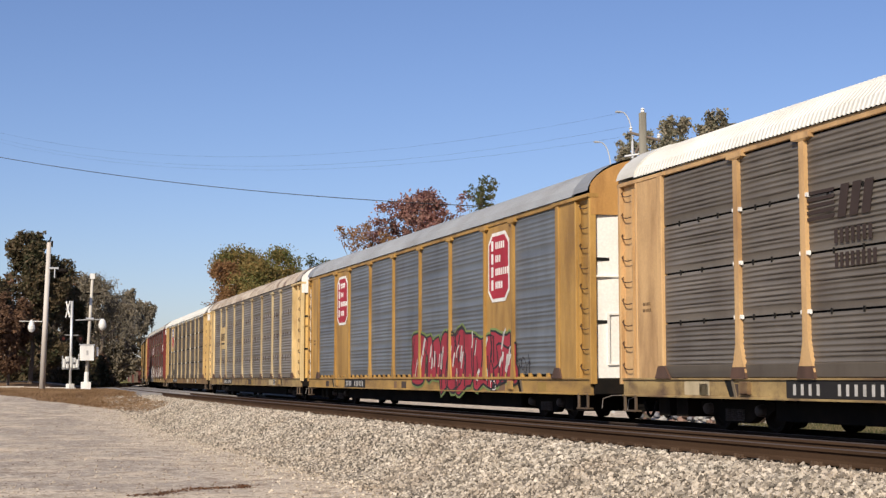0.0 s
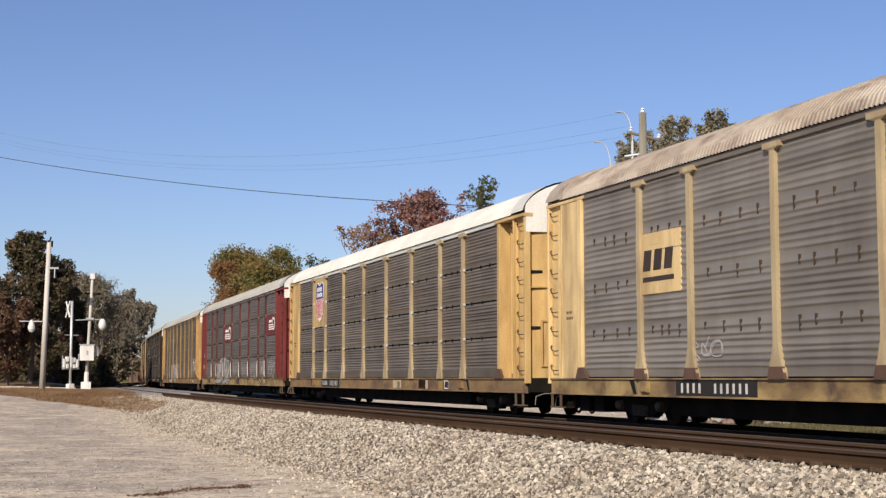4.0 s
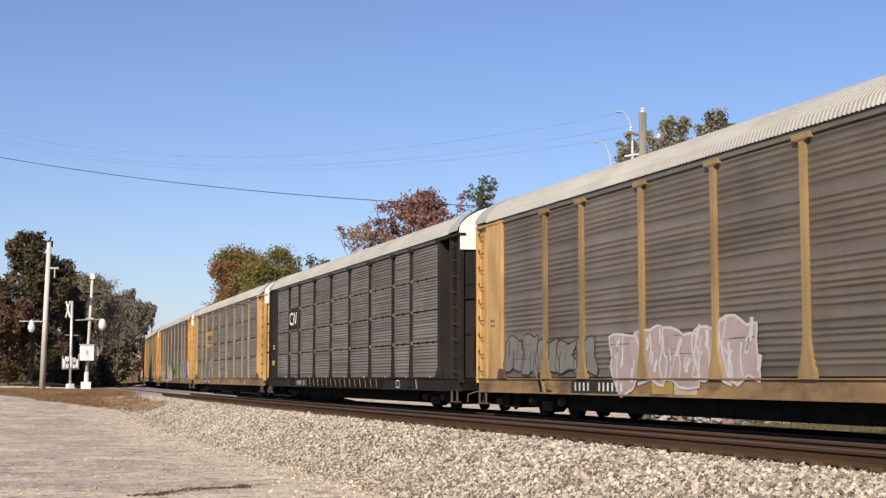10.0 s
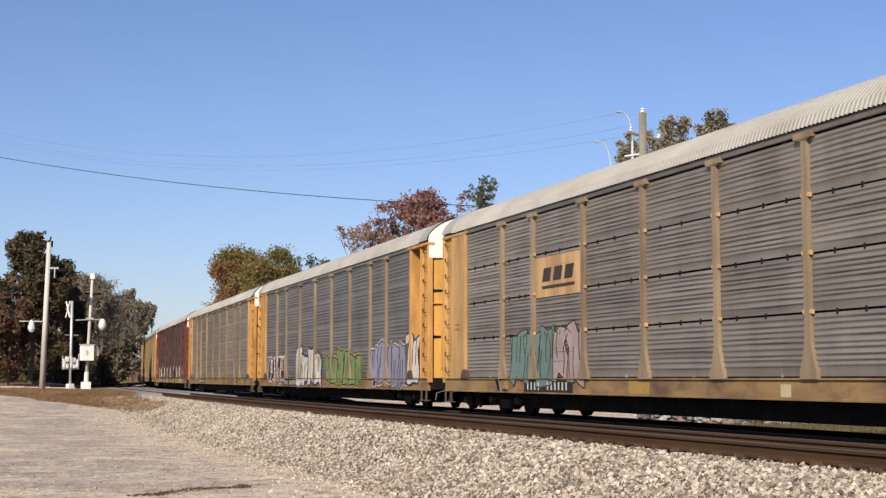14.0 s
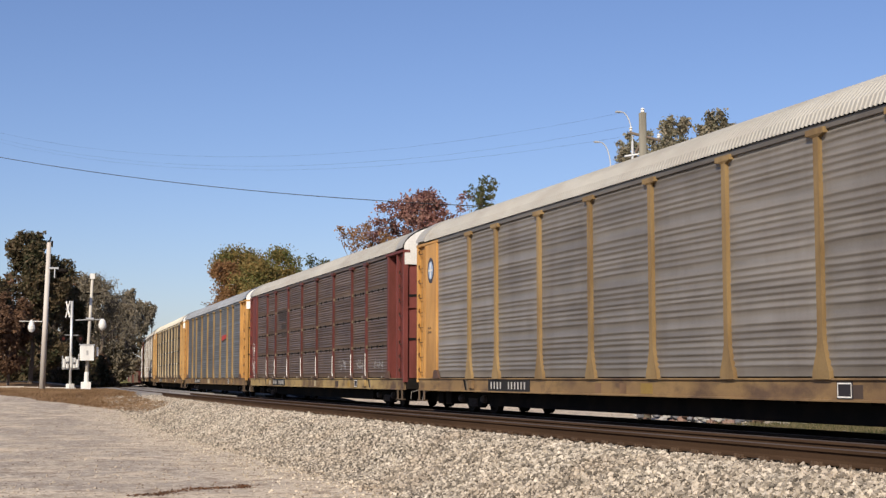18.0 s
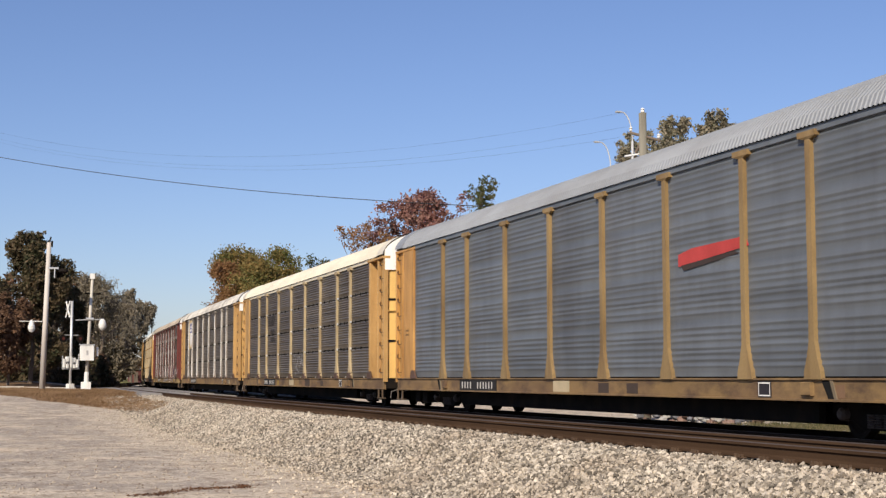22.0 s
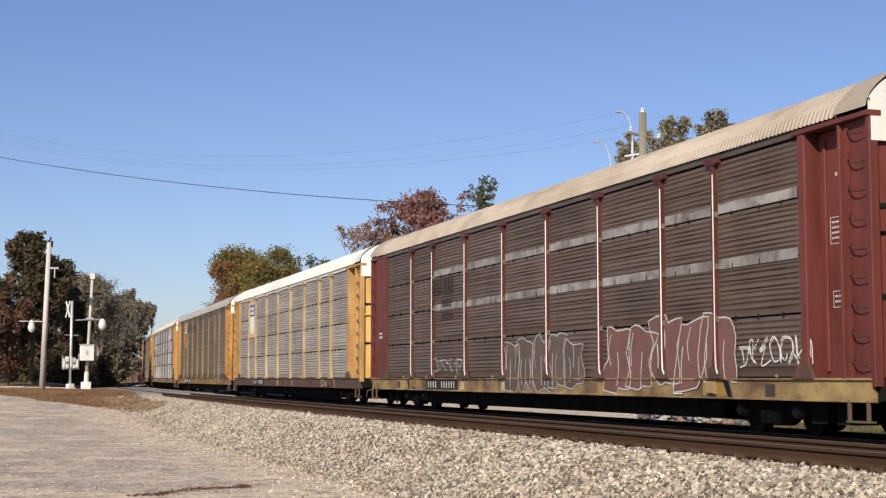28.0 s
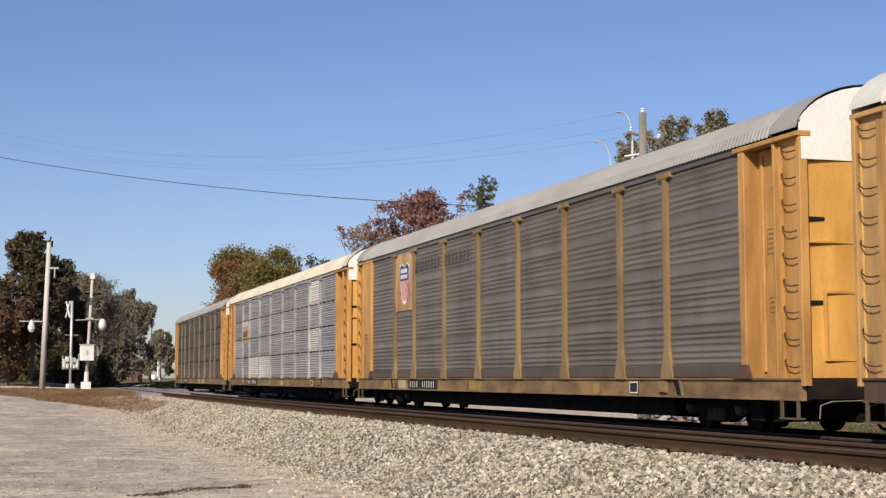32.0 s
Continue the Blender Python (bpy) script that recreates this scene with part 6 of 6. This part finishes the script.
def crossing_signal(name, x, y, face, label=""):
    """Mast with crossbuck, paired lamps, sign plates and a base box, turned to the road."""
    z0 = gz(x, y)
    p = thing(name, label, "crossing signal", "crossing signals", at=(x, y, z0))
    p.rotation_euler = (0, 0, face)
    part("mast", Shape().tube((0, 0, 0), (0, 0, 6.0), 0.09, seg=12).mesh("mast", GALV, True), p)
    part("base_box", Shape().box(-0.22, 0.22, -0.22, 0.22, -0.1, 0.42, 0.03).mesh("base_box", WHITE), p, "white base cabinet")
    for a in (1, -1):
        sh = Shape()
        n = len(sh.v)
        sh.box(-0.06, -0.03, -0.075, 0.075, -0.62, 0.62)
        ang = a * radians(28)
        c, s = math.cos(ang), math.sin(ang)
        sh.v = [(xx - 0.005 * a, 0.5 + yy * c - zz * s, 5.45 + yy * s + zz * c) for xx, yy, zz in sh.v]
        part("crossbuck_blade", sh.mesh("crossbuck_blade", WHITE), p, "white crossbuck blade")
    part("sign_arm", Shape().box(-0.03, 0.03, -0.1, 0.9, 5.45, 5.49).mesh("sign_arm", GALV), p)
    frame_ = part("weight_frame", Shape().box(-0.62, 0.62, -0.04, 0.04, 1.38, 1.44).box(-0.62, 0.62, -0.04, 0.04, 1.78, 1.83).box(-0.62, -0.57, -0.03, 0.03, 1.38, 2.3).box(0.56, 0.61, -0.03, 0.03, 1.38, 2.45).mesh("weight_frame", GALV), p, "frame with small gate-arm weights")
    for x1, z1, w1, h1 in ((-0.48, 1.5, 0.07, 0.6), (-0.27, 1.46, 0.09, 0.28), (-0.25, 1.9, 0.10, 0.34), (0.02, 1.5, 0.08, 0.72), (0.24, 1.46, 0.09, 0.26), (0.26, 1.86, 0.08, 0.3), (0.46, 1.5, 0.07, 0.55)):
        part("weight", Shape().box(x1 - w1, x1 + w1, -0.12, 0.12, z1, z1 + h1, 0.02).mesh("weight", WHITE), frame_)
    for x1 in (-0.62, 0.62):
        disc = part("flasher", Shape().lathe([(0.27, -0.10), (0.27, -0.08), (0.12, -0.05), (0.14, 0.16), (0.05, 0.2)], "y", 16, (x1, 0, 3.45)).mesh("flasher", BLACK), p, "round black backplate")
        part("lens", Shape().lathe([(0.105, 0.0), (0.06, 0.02), (0.01, 0.03)], "y", 12, (x1, -0.13, 3.45)).mesh("lens", RED_LENS), disc)
    part("flasher_arm", Shape().box(-0.62, 0.62, -0.03, 0.03, 3.66, 3.72).mesh("flasher_arm", GALV), p)


utility_pole()
lamp_mast()
crossing_signal("crossing_signal", -99.7, 7.45, radians(112), "white crossing signal with crossbuck and dark flashers")


def small_cabinets():
    for x, y, h, w, lab in ((-335.0, 43.6, 1.1, 0.9, "low white box by a far marker post"),):
        z = gz(x, y)
        c = thing("equipment_box", lab, "cabinet", at=(x, y, z))
        part("cabinet", Shape().box(-w / 2, w / 2, -w / 2, w / 2, 0, h, 0.03).mesh("cabinet", WHITE), c)
        part("lid", Shape().box(-w / 2 - 0.03, w / 2 + 0.03, -w / 2 - 0.03, w / 2 + 0.03, h, h + 0.05).mesh("lid", GALV), c)


small_cabinets()


def marker_post():
    x, y = -336.0, 44.8
    p = thing("marker_post", "tall tapered white marker post beside the far line", "post", at=(x, y, gz(x, y)))
    part("shaft", Shape().tube((0, 0, 0), (0, 0, 4.8), 0.26, 0.08, 8).mesh("shaft", WHITE), p)
    part("base", Shape().box(-0.5, 0.5, -0.5, 0.5, -0.1, 0.5, 0.05).mesh("base", WHITE), p)


marker_post()


def shed():
    x, y = -268.0, 31.6
    h = thing("shed", "small dull red shed under the trees", "shed", at=(x, y, gz(x, y)))
    m = mat("red_boards", (0.16, 0.055, 0.048), 0.8, 0, (0.08, 0.04, 0.03), 0.5, (2, 2, 0.5), 10)
    part("wall", Shape().box(-1.2, 1.2, -1.2, 1.2, 0, 2.4).mesh("wall", m), h)
    part("roof", Shape().plate([(-1.5, 2.35), (1.5, 2.35), (0, 3.1)], -1.4, 2.8).mesh("roof", BARK), h)
    part("door", Shape().box(1.2, 1.25, -0.4, 0.4, 0, 2.0).mesh("door", BARK), h)


shed()


def line_pole():
    """Power pole beyond the track: pole, tilted cross-arm, braces, insulators."""
    x, y = -53.5, 27.15
    z0 = gz(x, y)
    p = thing("power_pole", "grey wooden power pole with a cross-arm and insulators", "utility pole", at=(x, y, z0))
    h = 12.32 - z0
    part("pole", Shape().tube((0, 0, 0), (0, 0, h), 0.21, 0.16, 14).mesh("pole", mat("dark_pole_wood", (0.21, 0.195, 0.155), 0.9, 0.0, (0.10, 0.085, 0.065), 0.5, (6, 6, 0.4), 25, 0.3), True), p)
    part("cross_arm", Shape().path([(-0.38, -0.42, h - 0.80), (0.50, 0.56, h - 1.22)], 0.06, 8).mesh("cross_arm", BARK), p)
    part("brace", Shape().path([(0.1, 0.1, h - 0.95), (-0.25, -0.25, h - 1.7)], 0.07, 6).mesh("brace", BARK), p, "dark brace and transformer strap")
    for k in (-0.35, 0.46):
        part("insulator", Shape().lathe([(0.02, 0), (0.07, 0.04), (0.05, 0.1), (0.08, 0.14), (0.03, 0.2)], "z", 10, (k, k * 1.1, h - 0.92 - k * 0.46)).mesh("insulator", WHITE), p)
    part("insulator", Shape().lathe([(0.04, 0), (0.09, 0.05), (0.06, 0.12), (0.09, 0.16), (0.03, 0.22)], "z", 10, (0, 0, h)).mesh("insulator", WHITE), p)
    part("side_bracket", Shape().path([(-0.05, -0.15, h - 1.75), (-0.5, -0.6, h - 1.8)], 0.05, 6).mesh("side_bracket", GALV), p)


def lamp_post(x, y, h, reach, label):
    z0 = gz(x, y)
    p = thing("street_lamp", label, "street lamp", "street lamps", at=(x, y, z0))
    h -= z0
    part("post", Shape().tube((0, 0, 0), (0, 0, h - 1.4), 0.09, 0.06).mesh("post", GALV), p)
    pts = [(-reach * 0.32 * (i / 6) ** 2, -reach * 0.95 * (i / 6) ** 2, h - 1.4 + 1.4 * math.sin(math.pi / 2 * i / 6)) for i in range(7)]
    part("arm", Shape().path(pts, 0.03, 8).mesh("arm", GALV), p, "bright curved metal arm")
    a = pts[-1]
    part("lamp_head", Shape().box(a[0] - 0.12, a[0] + 0.03, a[1] - 0.2, a[1] + 0.03, a[2] - 0.05, a[2] + 0.03, 0.02).mesh("lamp_head", GALV), p)


line_pole()
lamp_post(-59.0, 29.4, 13.5, 0.55, "slim lamp post with a bright curved arm")
lamp_post(-63.2, 30.3, 12.8, 0.6, "lower slim lamp post with a bright curved arm")


def wire(a, b, sag, r, label):
    pts = [Vector(a).lerp(Vector(b), i / 20) - Vector((0, 0, sag * 4 * (i / 20) * (1 - i / 20))) for i in range(21)]
    w = tagged(new("overhead_wire", Shape().path(pts, r, 5).mesh("overhead_wire", WIRE)), label, "wire", "overhead wires")
    return w


wire((-95.0, 0.3, 15.6), (-59.3, 29.0, 8.9), 0.75, 0.020, "thick black overhead cable")
wire((-95.0, 0.3, 17.3), (-53.8, 26.6, 12.4), 2.00, 0.003, "thin dark overhead wire between poles")
wire((-95.0, 0.3, 16.9), (-53.7, 26.8, 11.8), 2.00, 0.003, "thin dark overhead wire between poles")
wire((-100.0, 0.3, 17.5), (-53.4, 27.4, 11.5), 2.00, 0.003, "thin dark overhead wire between poles")


# ---- trees ----
def tree(name, x, y, h, w, leafm, label, seed, leaves=9000, low=0.15, density=1.0, leaf=0.16, squash=1.0, top=None, fluff=0.04):
    """Tapered trunk, forking limbs, twigs and a ragged crown of single leaves in clumps."""
    rng = np.random.default_rng(seed)
    rnd = random.Random(seed)
    leaves, leaf = int(leaves * 1.7), leaf * 0.74
    q = float(side_of(x, y))
    if abs(q) < w / 2 + 2.4:                 # clear of the line
        y += q - math.copysign(w / 2 + 2.4, q)
    z0 = gz(x, y)
    h = h if top is None else top - z0
    t = thing(name, label, "tree", "trees", at=(x, y, z0))
    sh, tips = Shape(), []
    r0 = 0.012 * h + 0.05

    def limb(p, d, ln, r, depth):
        mid = p + d * ln * 0.5 + Vector((rnd.uniform(-1, 1), rnd.uniform(-1, 1), 0)) * ln * 0.06
        end = mid + (d + Vector((rnd.uniform(-1, 1), rnd.uniform(-1, 1), rnd.uniform(0, 0.6))) * 0.15).normalized() * ln * 0.5
        sg = 8 if depth < 2 else 5
        sh.tube(p, mid, r, r * 0.85, sg, False), sh.tube(mid, end, r * 0.85, r * 0.62, sg, False)
        if depth >= 2:
            tips.append((mid, 0.8)), tips.append((end, 1.0))
        if depth < 4 and ln > 0.35:
            for _ in range(3 if depth < 3 else 2):
                out = Vector((rnd.uniform(-1, 1) * w / h * 1.6, rnd.uniform(-1, 1) * w / h * 1.6, rnd.uniform(0.15, 0.95) * squash))
                limb(mid.lerp(end, rnd.uniform(0.2, 1.0)), (d * 0.45 + out).normalized(), ln * rnd.uniform(0.55, 0.75), r * 0.55, depth + 1)

    limb(Vector((0, 0, -0.1)), Vector((0, 0, 1)), h * (0.30 + low), r0, 0)
    for k in range(4):
        a = rnd.uniform(0, 6.28)
        limb(Vector((0, 0, h * (low + 0.08 * k))), Vector((math.cos(a), math.sin(a), 0.55)).normalized(), w * rnd.uniform(0.35, 0.5), r0 * 0.45, 1)
    # limbs and leaf tips are drawn into the crown's own height and width, narrower towards the top
    P = np.array([p for p, _ in tips])
    V = np.array(sh.v)
    peak, rad = P[:, 2].max(), np.percentile(np.hypot(P[:, 0], P[:, 1]), 92) + 1e-6

    def fit_crown(A):
        A = A.copy()
        A[:, 2] *= (h * 0.96) / peak
        zz = np.clip((A[:, 2] / h - low) / (1 - low), 0, 1)
        A[:, :2] *= (w * 0.56) / rad * (1.0 - 0.42 * zz ** 3)[:, None]
        return A

    P, sh.v = fit_crown(P), [tuple(a) for a in fit_crown(V)]
    rank = np.argsort(np.argsort(P[:, 2])) / len(P)
    P[:, 2] = 0.5 * np.clip(P[:, 2], h * low, None) + 0.5 * h * (low + (0.97 - low) * rank)
    part("trunk", sh.mesh("trunk", BARK), t)
    c = P[rng.integers(0, len(P), leaves)]
    spread = fluff * w * (0.4 + rng.random((leaves, 1)))
    pos = c + np.clip(rng.normal(0, 1, (leaves, 3)), -1.6, 1.6) * spread * np.array([1, 1, 0.7])
    pos = pos[rng.random(leaves) < density]
    n = len(pos)
    a = rng.normal(size=(n, 3))
    a /= np.linalg.norm(a, axis=1, keepdims=True)
    b = np.cross(a, rng.normal(size=(n, 3)))
    b /= np.linalg.norm(b, axis=1, keepdims=True)
    s = leaf * (0.6 + 0.8 * rng.random((n, 1)))
    v = np.stack([pos - a * s, pos + b * s * 0.55, pos + a * s, pos - b * s * 0.55], 1).reshape(-1, 3)
    f = np.arange(4 * n).reshape(-1, 4)
    me = bpy.data.meshes.new("crown")
    me.from_pydata(v.tolist(), [], f.tolist())
    me.materials.append(leafm)
    part("crown", me, t)


L_DARK = leaf_mat("leaf_dark_green", (0.052, 0.056, 0.029), (0.14, 0.10, 0.058))
L_OLIVE = leaf_mat("leaf_olive", (0.12, 0.14, 0.045), (0.27, 0.18, 0.065))
L_RED = leaf_mat("leaf_russet", (0.21, 0.095, 0.082), (0.32, 0.19, 0.155))
L_GREY = leaf_mat("leaf_grey_brown", (0.20, 0.175, 0.125), (0.28, 0.235, 0.17))
L_GREEN = leaf_mat("leaf_green", (0.07, 0.088, 0.034), (0.15, 0.135, 0.055))
L_RUST = leaf_mat("leaf_rust", (0.19, 0.11, 0.045), (0.32, 0.17, 0.08))
L_FADE = leaf_mat("leaf_faded", (0.21, 0.205, 0.135), (0.29, 0.245, 0.175))
L_BROWN = leaf_mat("leaf_brown", (0.10, 0.058, 0.036), (0.19, 0.11, 0.065))

tree("oak_tree", -121.9, 5.9, 0.0, 6.7, L_DARK, "dense dark green tree behind the crossing", 1, 20000, 0.06, 1.00, 0.20, top=13.5)
tree("oak_tree", -118.0, 1.5, 0.0, 6.5, L_DARK, "dense dark green tree behind the verge", 2, 14000, 0.06, 1.00, 0.22, top=11.8)
tree("oak_tree", -113.9, 3.9, 0.0, 5.2, L_BROWN, "brown-leaved tree in front of dark woods", 3, 9000, 0.05, 1.00, 0.18, top=7.8)
tree("oak_tree", -127.7, 8.7, 0.0, 4.1, L_DARK, "shaded green tree beyond the crossing road", 4, 12000, 0.05, 1.00, 0.20, top=9.5)
tree("oak_tree", -146.5, 15.6, 0.0, 7.4, L_GREY, "half-bare tree with grey-brown leaves", 5, 20000, 0.06, 0.95, 0.12, top=11.7, fluff=0.06)
tree("oak_tree", -158.8, 19.0, 0.0, 5.0, L_GREY, "half-bare grey tree with fine twigs", 6, 9000, 0.08, 0.90, 0.12, top=10.6, fluff=0.06)
tree("oak_tree", -175.0, 22.6, 0.0, 4.2, L_GREY, "thin bare grey tree beside the line", 18, 3500, 0.10, 0.80, 0.14, top=9.4)
tree("oak_tree", -149.1, 16.8, 0.0, 4.3, L_GREY, "low grey-brown tree beyond the track", 7, 7000, 0.04, 1.00, 0.18, top=5.2)
tree("oak_tree", -336.9, 45.6, 0.0, 6.0, L_GREEN, "low green and brown trees at the far bend", 32, 9000, 0.02, 1.00, 0.34, top=12.4)
tree("oak_tree", -258.3, 29.8, 0.0, 8.0, L_GREY, "tall grey-brown tree far down the line", 30, 13000, 0.03, 1.00, 0.30, top=17.4)
tree("oak_tree", -297.6, 38.2, 0.0, 7.0, L_GREY, "bare grey tree at the far bend", 31, 8000, 0.03, 0.90, 0.30, top=17.2)
tree("oak_tree", -213.3, 26.9, 0.0, 6.4, L_GREY, "grey-brown tree far down the line", 14, 7000, 0.04, 1.00, 0.22, top=10.3)
tree("oak_tree", -237.8, 32.6, 0.0, 7.6, L_GREEN, "low green tree far down the line", 16, 7000, 0.03, 1.00, 0.26, top=8.6)
tree("oak_tree", -188.9, 20.4, 0.0, 5.3, L_DARK, "dark tree beside the far line", 17, 7000, 0.03, 1.00, 0.24, top=7.0)
tree("oak_tree", -137.2, 27.4, 0.0, 9.0, L_OLIVE, "broad tree in green and rust autumn colour", 8, 56000, 0.15, 1.00, 0.15, top=14.2, fluff=0.058)
tree("oak_tree", -136.0, 25.6, 0.0, 6.0, L_RUST, "lower rust-coloured tree beside a broad one", 19, 20000, 0.15, 1.00, 0.15, top=12.6, fluff=0.058)
tree("oak_tree", -160.3, 39.3, 0.0, 7.6, L_GREEN, "pale green tree behind the train", 9, 10000, 0.25, 0.95, 0.18, top=15.6)
tree("oak_tree", -107.2, 33.3, 0.0, 8.4, L_RED, "russet autumn tree with open branches", 10, 14000, 0.30, 0.95, 0.18, top=16.2)
tree("oak_tree", -107.8, 30.9, 0.0, 5.6, L_RUST, "lower rust tree with open branches", 21, 6000, 0.30, 0.95, 0.14, top=14.0)
tree("oak_tree", -121.4, 46.6, 0.0, 4.6, L_GREEN, "tall thin green tree with gaps", 11, 5000, 0.55, 1.00, 0.16, top=20.2)
tree("oak_tree", -82.0, 41.7, 0.0, 3.6, L_FADE, "brownish tree top behind the power pole", 12, 9000, 0.45, 1.00, 0.15, top=16.9)
tree("oak_tree", -80.6, 44.7, 0.0, 4.6, L_FADE, "rust and green tree top behind the train", 13, 20000, 0.50, 1.00, 0.17, top=18.6)
tree("oak_tree", -80.8, 46.2, 0.0, 5.0, L_FADE, "tree top in faded autumn colour", 15, 22000, 0.50, 1.00, 0.17, top=19.2)
for i in range(9):
    tree("oak_tree", -172 - 7 * (i % 3), -14 + 4.6 * i, 10 + (i * 37 % 5), 10, L_DARK if i % 2 else L_BROWN, "far tree in the shaded woods", 20 + i, 4500, 0.03, 1, 0.3)


def undergrowth(name, spots, leafm, label, seed, leaf=0.12):
    """Ragged shrubs along the edge of the woods, leaves down to the ground."""
    rng = np.random.default_rng(seed)
    parts = []
    for x, y, w, h in spots:
        if abs(float(side_of(x, y))) < w / 2 + 2.6:
            continue
        n = int(1700 * w * h / 12)
        a = rng.random(n) * 6.2832
        r = np.sqrt(rng.random(n))
        zz = rng.random(n) ** 0.8
        k = (1 - 0.75 * zz ** 2) * (0.75 + 0.25 * np.sin(3 * a + seed))
        parts.append(np.stack([x + np.cos(a) * r * w / 2 * k, y + np.sin(a) * r * w / 2 * k, gz(x, y) - 0.1 + zz * h * (0.7 + 0.3 * np.sin(a * 5 + x))], -1))
    pos = np.concatenate(parts)
    n = len(pos)
    a = rng.normal(size=(n, 3))
    a /= np.linalg.norm(a, axis=1, keepdims=True)
    b = np.cross(a, rng.normal(size=(n, 3)))
    b /= np.linalg.norm(b, axis=1, keepdims=True)
    s = leaf * (0.6 + 0.8 * rng.random((n, 1)))
    v = np.stack([pos - a * s, pos + b * s * 0.6, pos + a * s, pos - b * s * 0.6], 1).reshape(-1, 3)
    me = bpy.data.meshes.new(name)
    me.from_pydata(v.tolist(), [], np.arange(4 * n).reshape(-1, 4).tolist())
    me.materials.append(leafm)
    tagged(new(name, me), label, "shrubs", kind="stuff")


UR = random.Random(77)
undergrowth("undergrowth", [(-128 - UR.uniform(0, 22), -14 + 1.15 * i + UR.uniform(-0.6, 0.6), UR.uniform(4, 6), UR.uniform(2.6, 6.0)) for i in range(26)], L_DARK, "dark undergrowth along the edge of the woods", 5, 0.16)
undergrowth("shrubs", [(-132 - UR.uniform(0, 26), 2 + 1.3 * i + UR.uniform(-0.8, 0.8), UR.uniform(3, 5), UR.uniform(1.6, 3.6)) for i in range(10)], L_BROWN, "brown and rust shrubs under the trees", 6, 0.14)
undergrowth("far_shrubs", [(-165 - UR.uniform(0, 40), 24 + 2.4 * i, UR.uniform(5, 8), UR.uniform(3, 6)) for i in range(10)], L_GREEN, "green shrubs beyond the crossing", 7, 0.2)


def kerb():
    """Low pale concrete kerb where the side road meets the verge."""
    k = thing("kerb", "low pale concrete kerb beside the side road", "kerb", kind="structure")
    m = mat("kerb_concrete", (0.52, 0.47, 0.39), 0.9, 0, (0.3, 0.25, 0.2), 0.4, (1, 1, 1), 20)
    for i in range(10):
        y0 = -9.0 + 1.7 * i
        z = gz(-101.5, y0 + 0.85)
        part("kerb_stone", Shape().box(-101.7, -101.4, y0, y0 + 1.66, z - 0.1, z + 0.14, 0.02).mesh("kerb_stone", m), k)


kerb()


CRACK = (-20.85, 2.47, -1.85, 2.02)        # start and run of the line of dead leaves


def leaf_litter():
    rng = np.random.default_rng(31)
    n = 800
    t = rng.random(n)
    x = CRACK[0] + CRACK[2] * t + 0.22 * np.sin(t * 9) + rng.normal(0, 0.10, n)
    y = CRACK[1] + CRACK[3] * t + 0.05 * np.sin(t * 17) + rng.normal(0, 0.09, n)
    x2, y2 = -17 - 45 * rng.random(900) ** 1.6, -1.5 + 8 * rng.random(900)
    x, y = np.concatenate([x, x2]), np.concatenate([y, y2])
    n = len(x)
    pos = np.stack([x, y, ground_z(x, y) + 0.012], -1)
    a = rng.random(n) * 6.283
    d = np.stack([np.cos(a), np.sin(a), rng.normal(0, 0.3, n)], -1) * 0.022
    e = np.stack([-np.sin(a), np.cos(a), rng.normal(0, 0.3, n)], -1) * 0.014
    v = np.stack([pos - d, pos + e, pos + d, pos - e], 1).reshape(-1, 3)
    me = bpy.data.meshes.new("leaf_litter")
    me.from_pydata(v.tolist(), [], np.arange(4 * n).reshape(-1, 4).tolist())
    me.materials.append(leaf_mat("dead_leaf", (0.09, 0.045, 0.025), (0.20, 0.10, 0.05)))
    tagged(new("leaf_litter", me), "dead brown leaves strewn in a line over the gravel", "leaves", kind="stuff")


leaf_litter()


def motions():
    times = [float(t) for t in range(0, 33)]
    for i, car in enumerate(CARS):
        walk(car, [(t, car_pose(i, t)) for t in times])
    for ws, i, ahead in WHEELS:
        rows, turn, last = [], 0.0, None
        base = ws.location.copy()
        spin = [k / 30 for k in range(0, 961) if -46 < car_at(i, k / 30) + ahead < -8]
        if not spin:
            walk(ws, [(0.0, pose(*base)), (32.0, pose(*base))])
            continue
        if spin[0] > 0.05:
            rows.append((0.0, pose(*base)))
        s0 = car_at(i, spin[0])
        for t in spin:
            a = math.degrees((car_at(i, t) - s0) / WHEEL_R)
            rows.append((t, pose(*base, 0, a % 360, 0)))
        if spin[-1] < 31.9:
            rows.append((32.0, rows[-1][1]))
        walk(ws, rows)


motions()
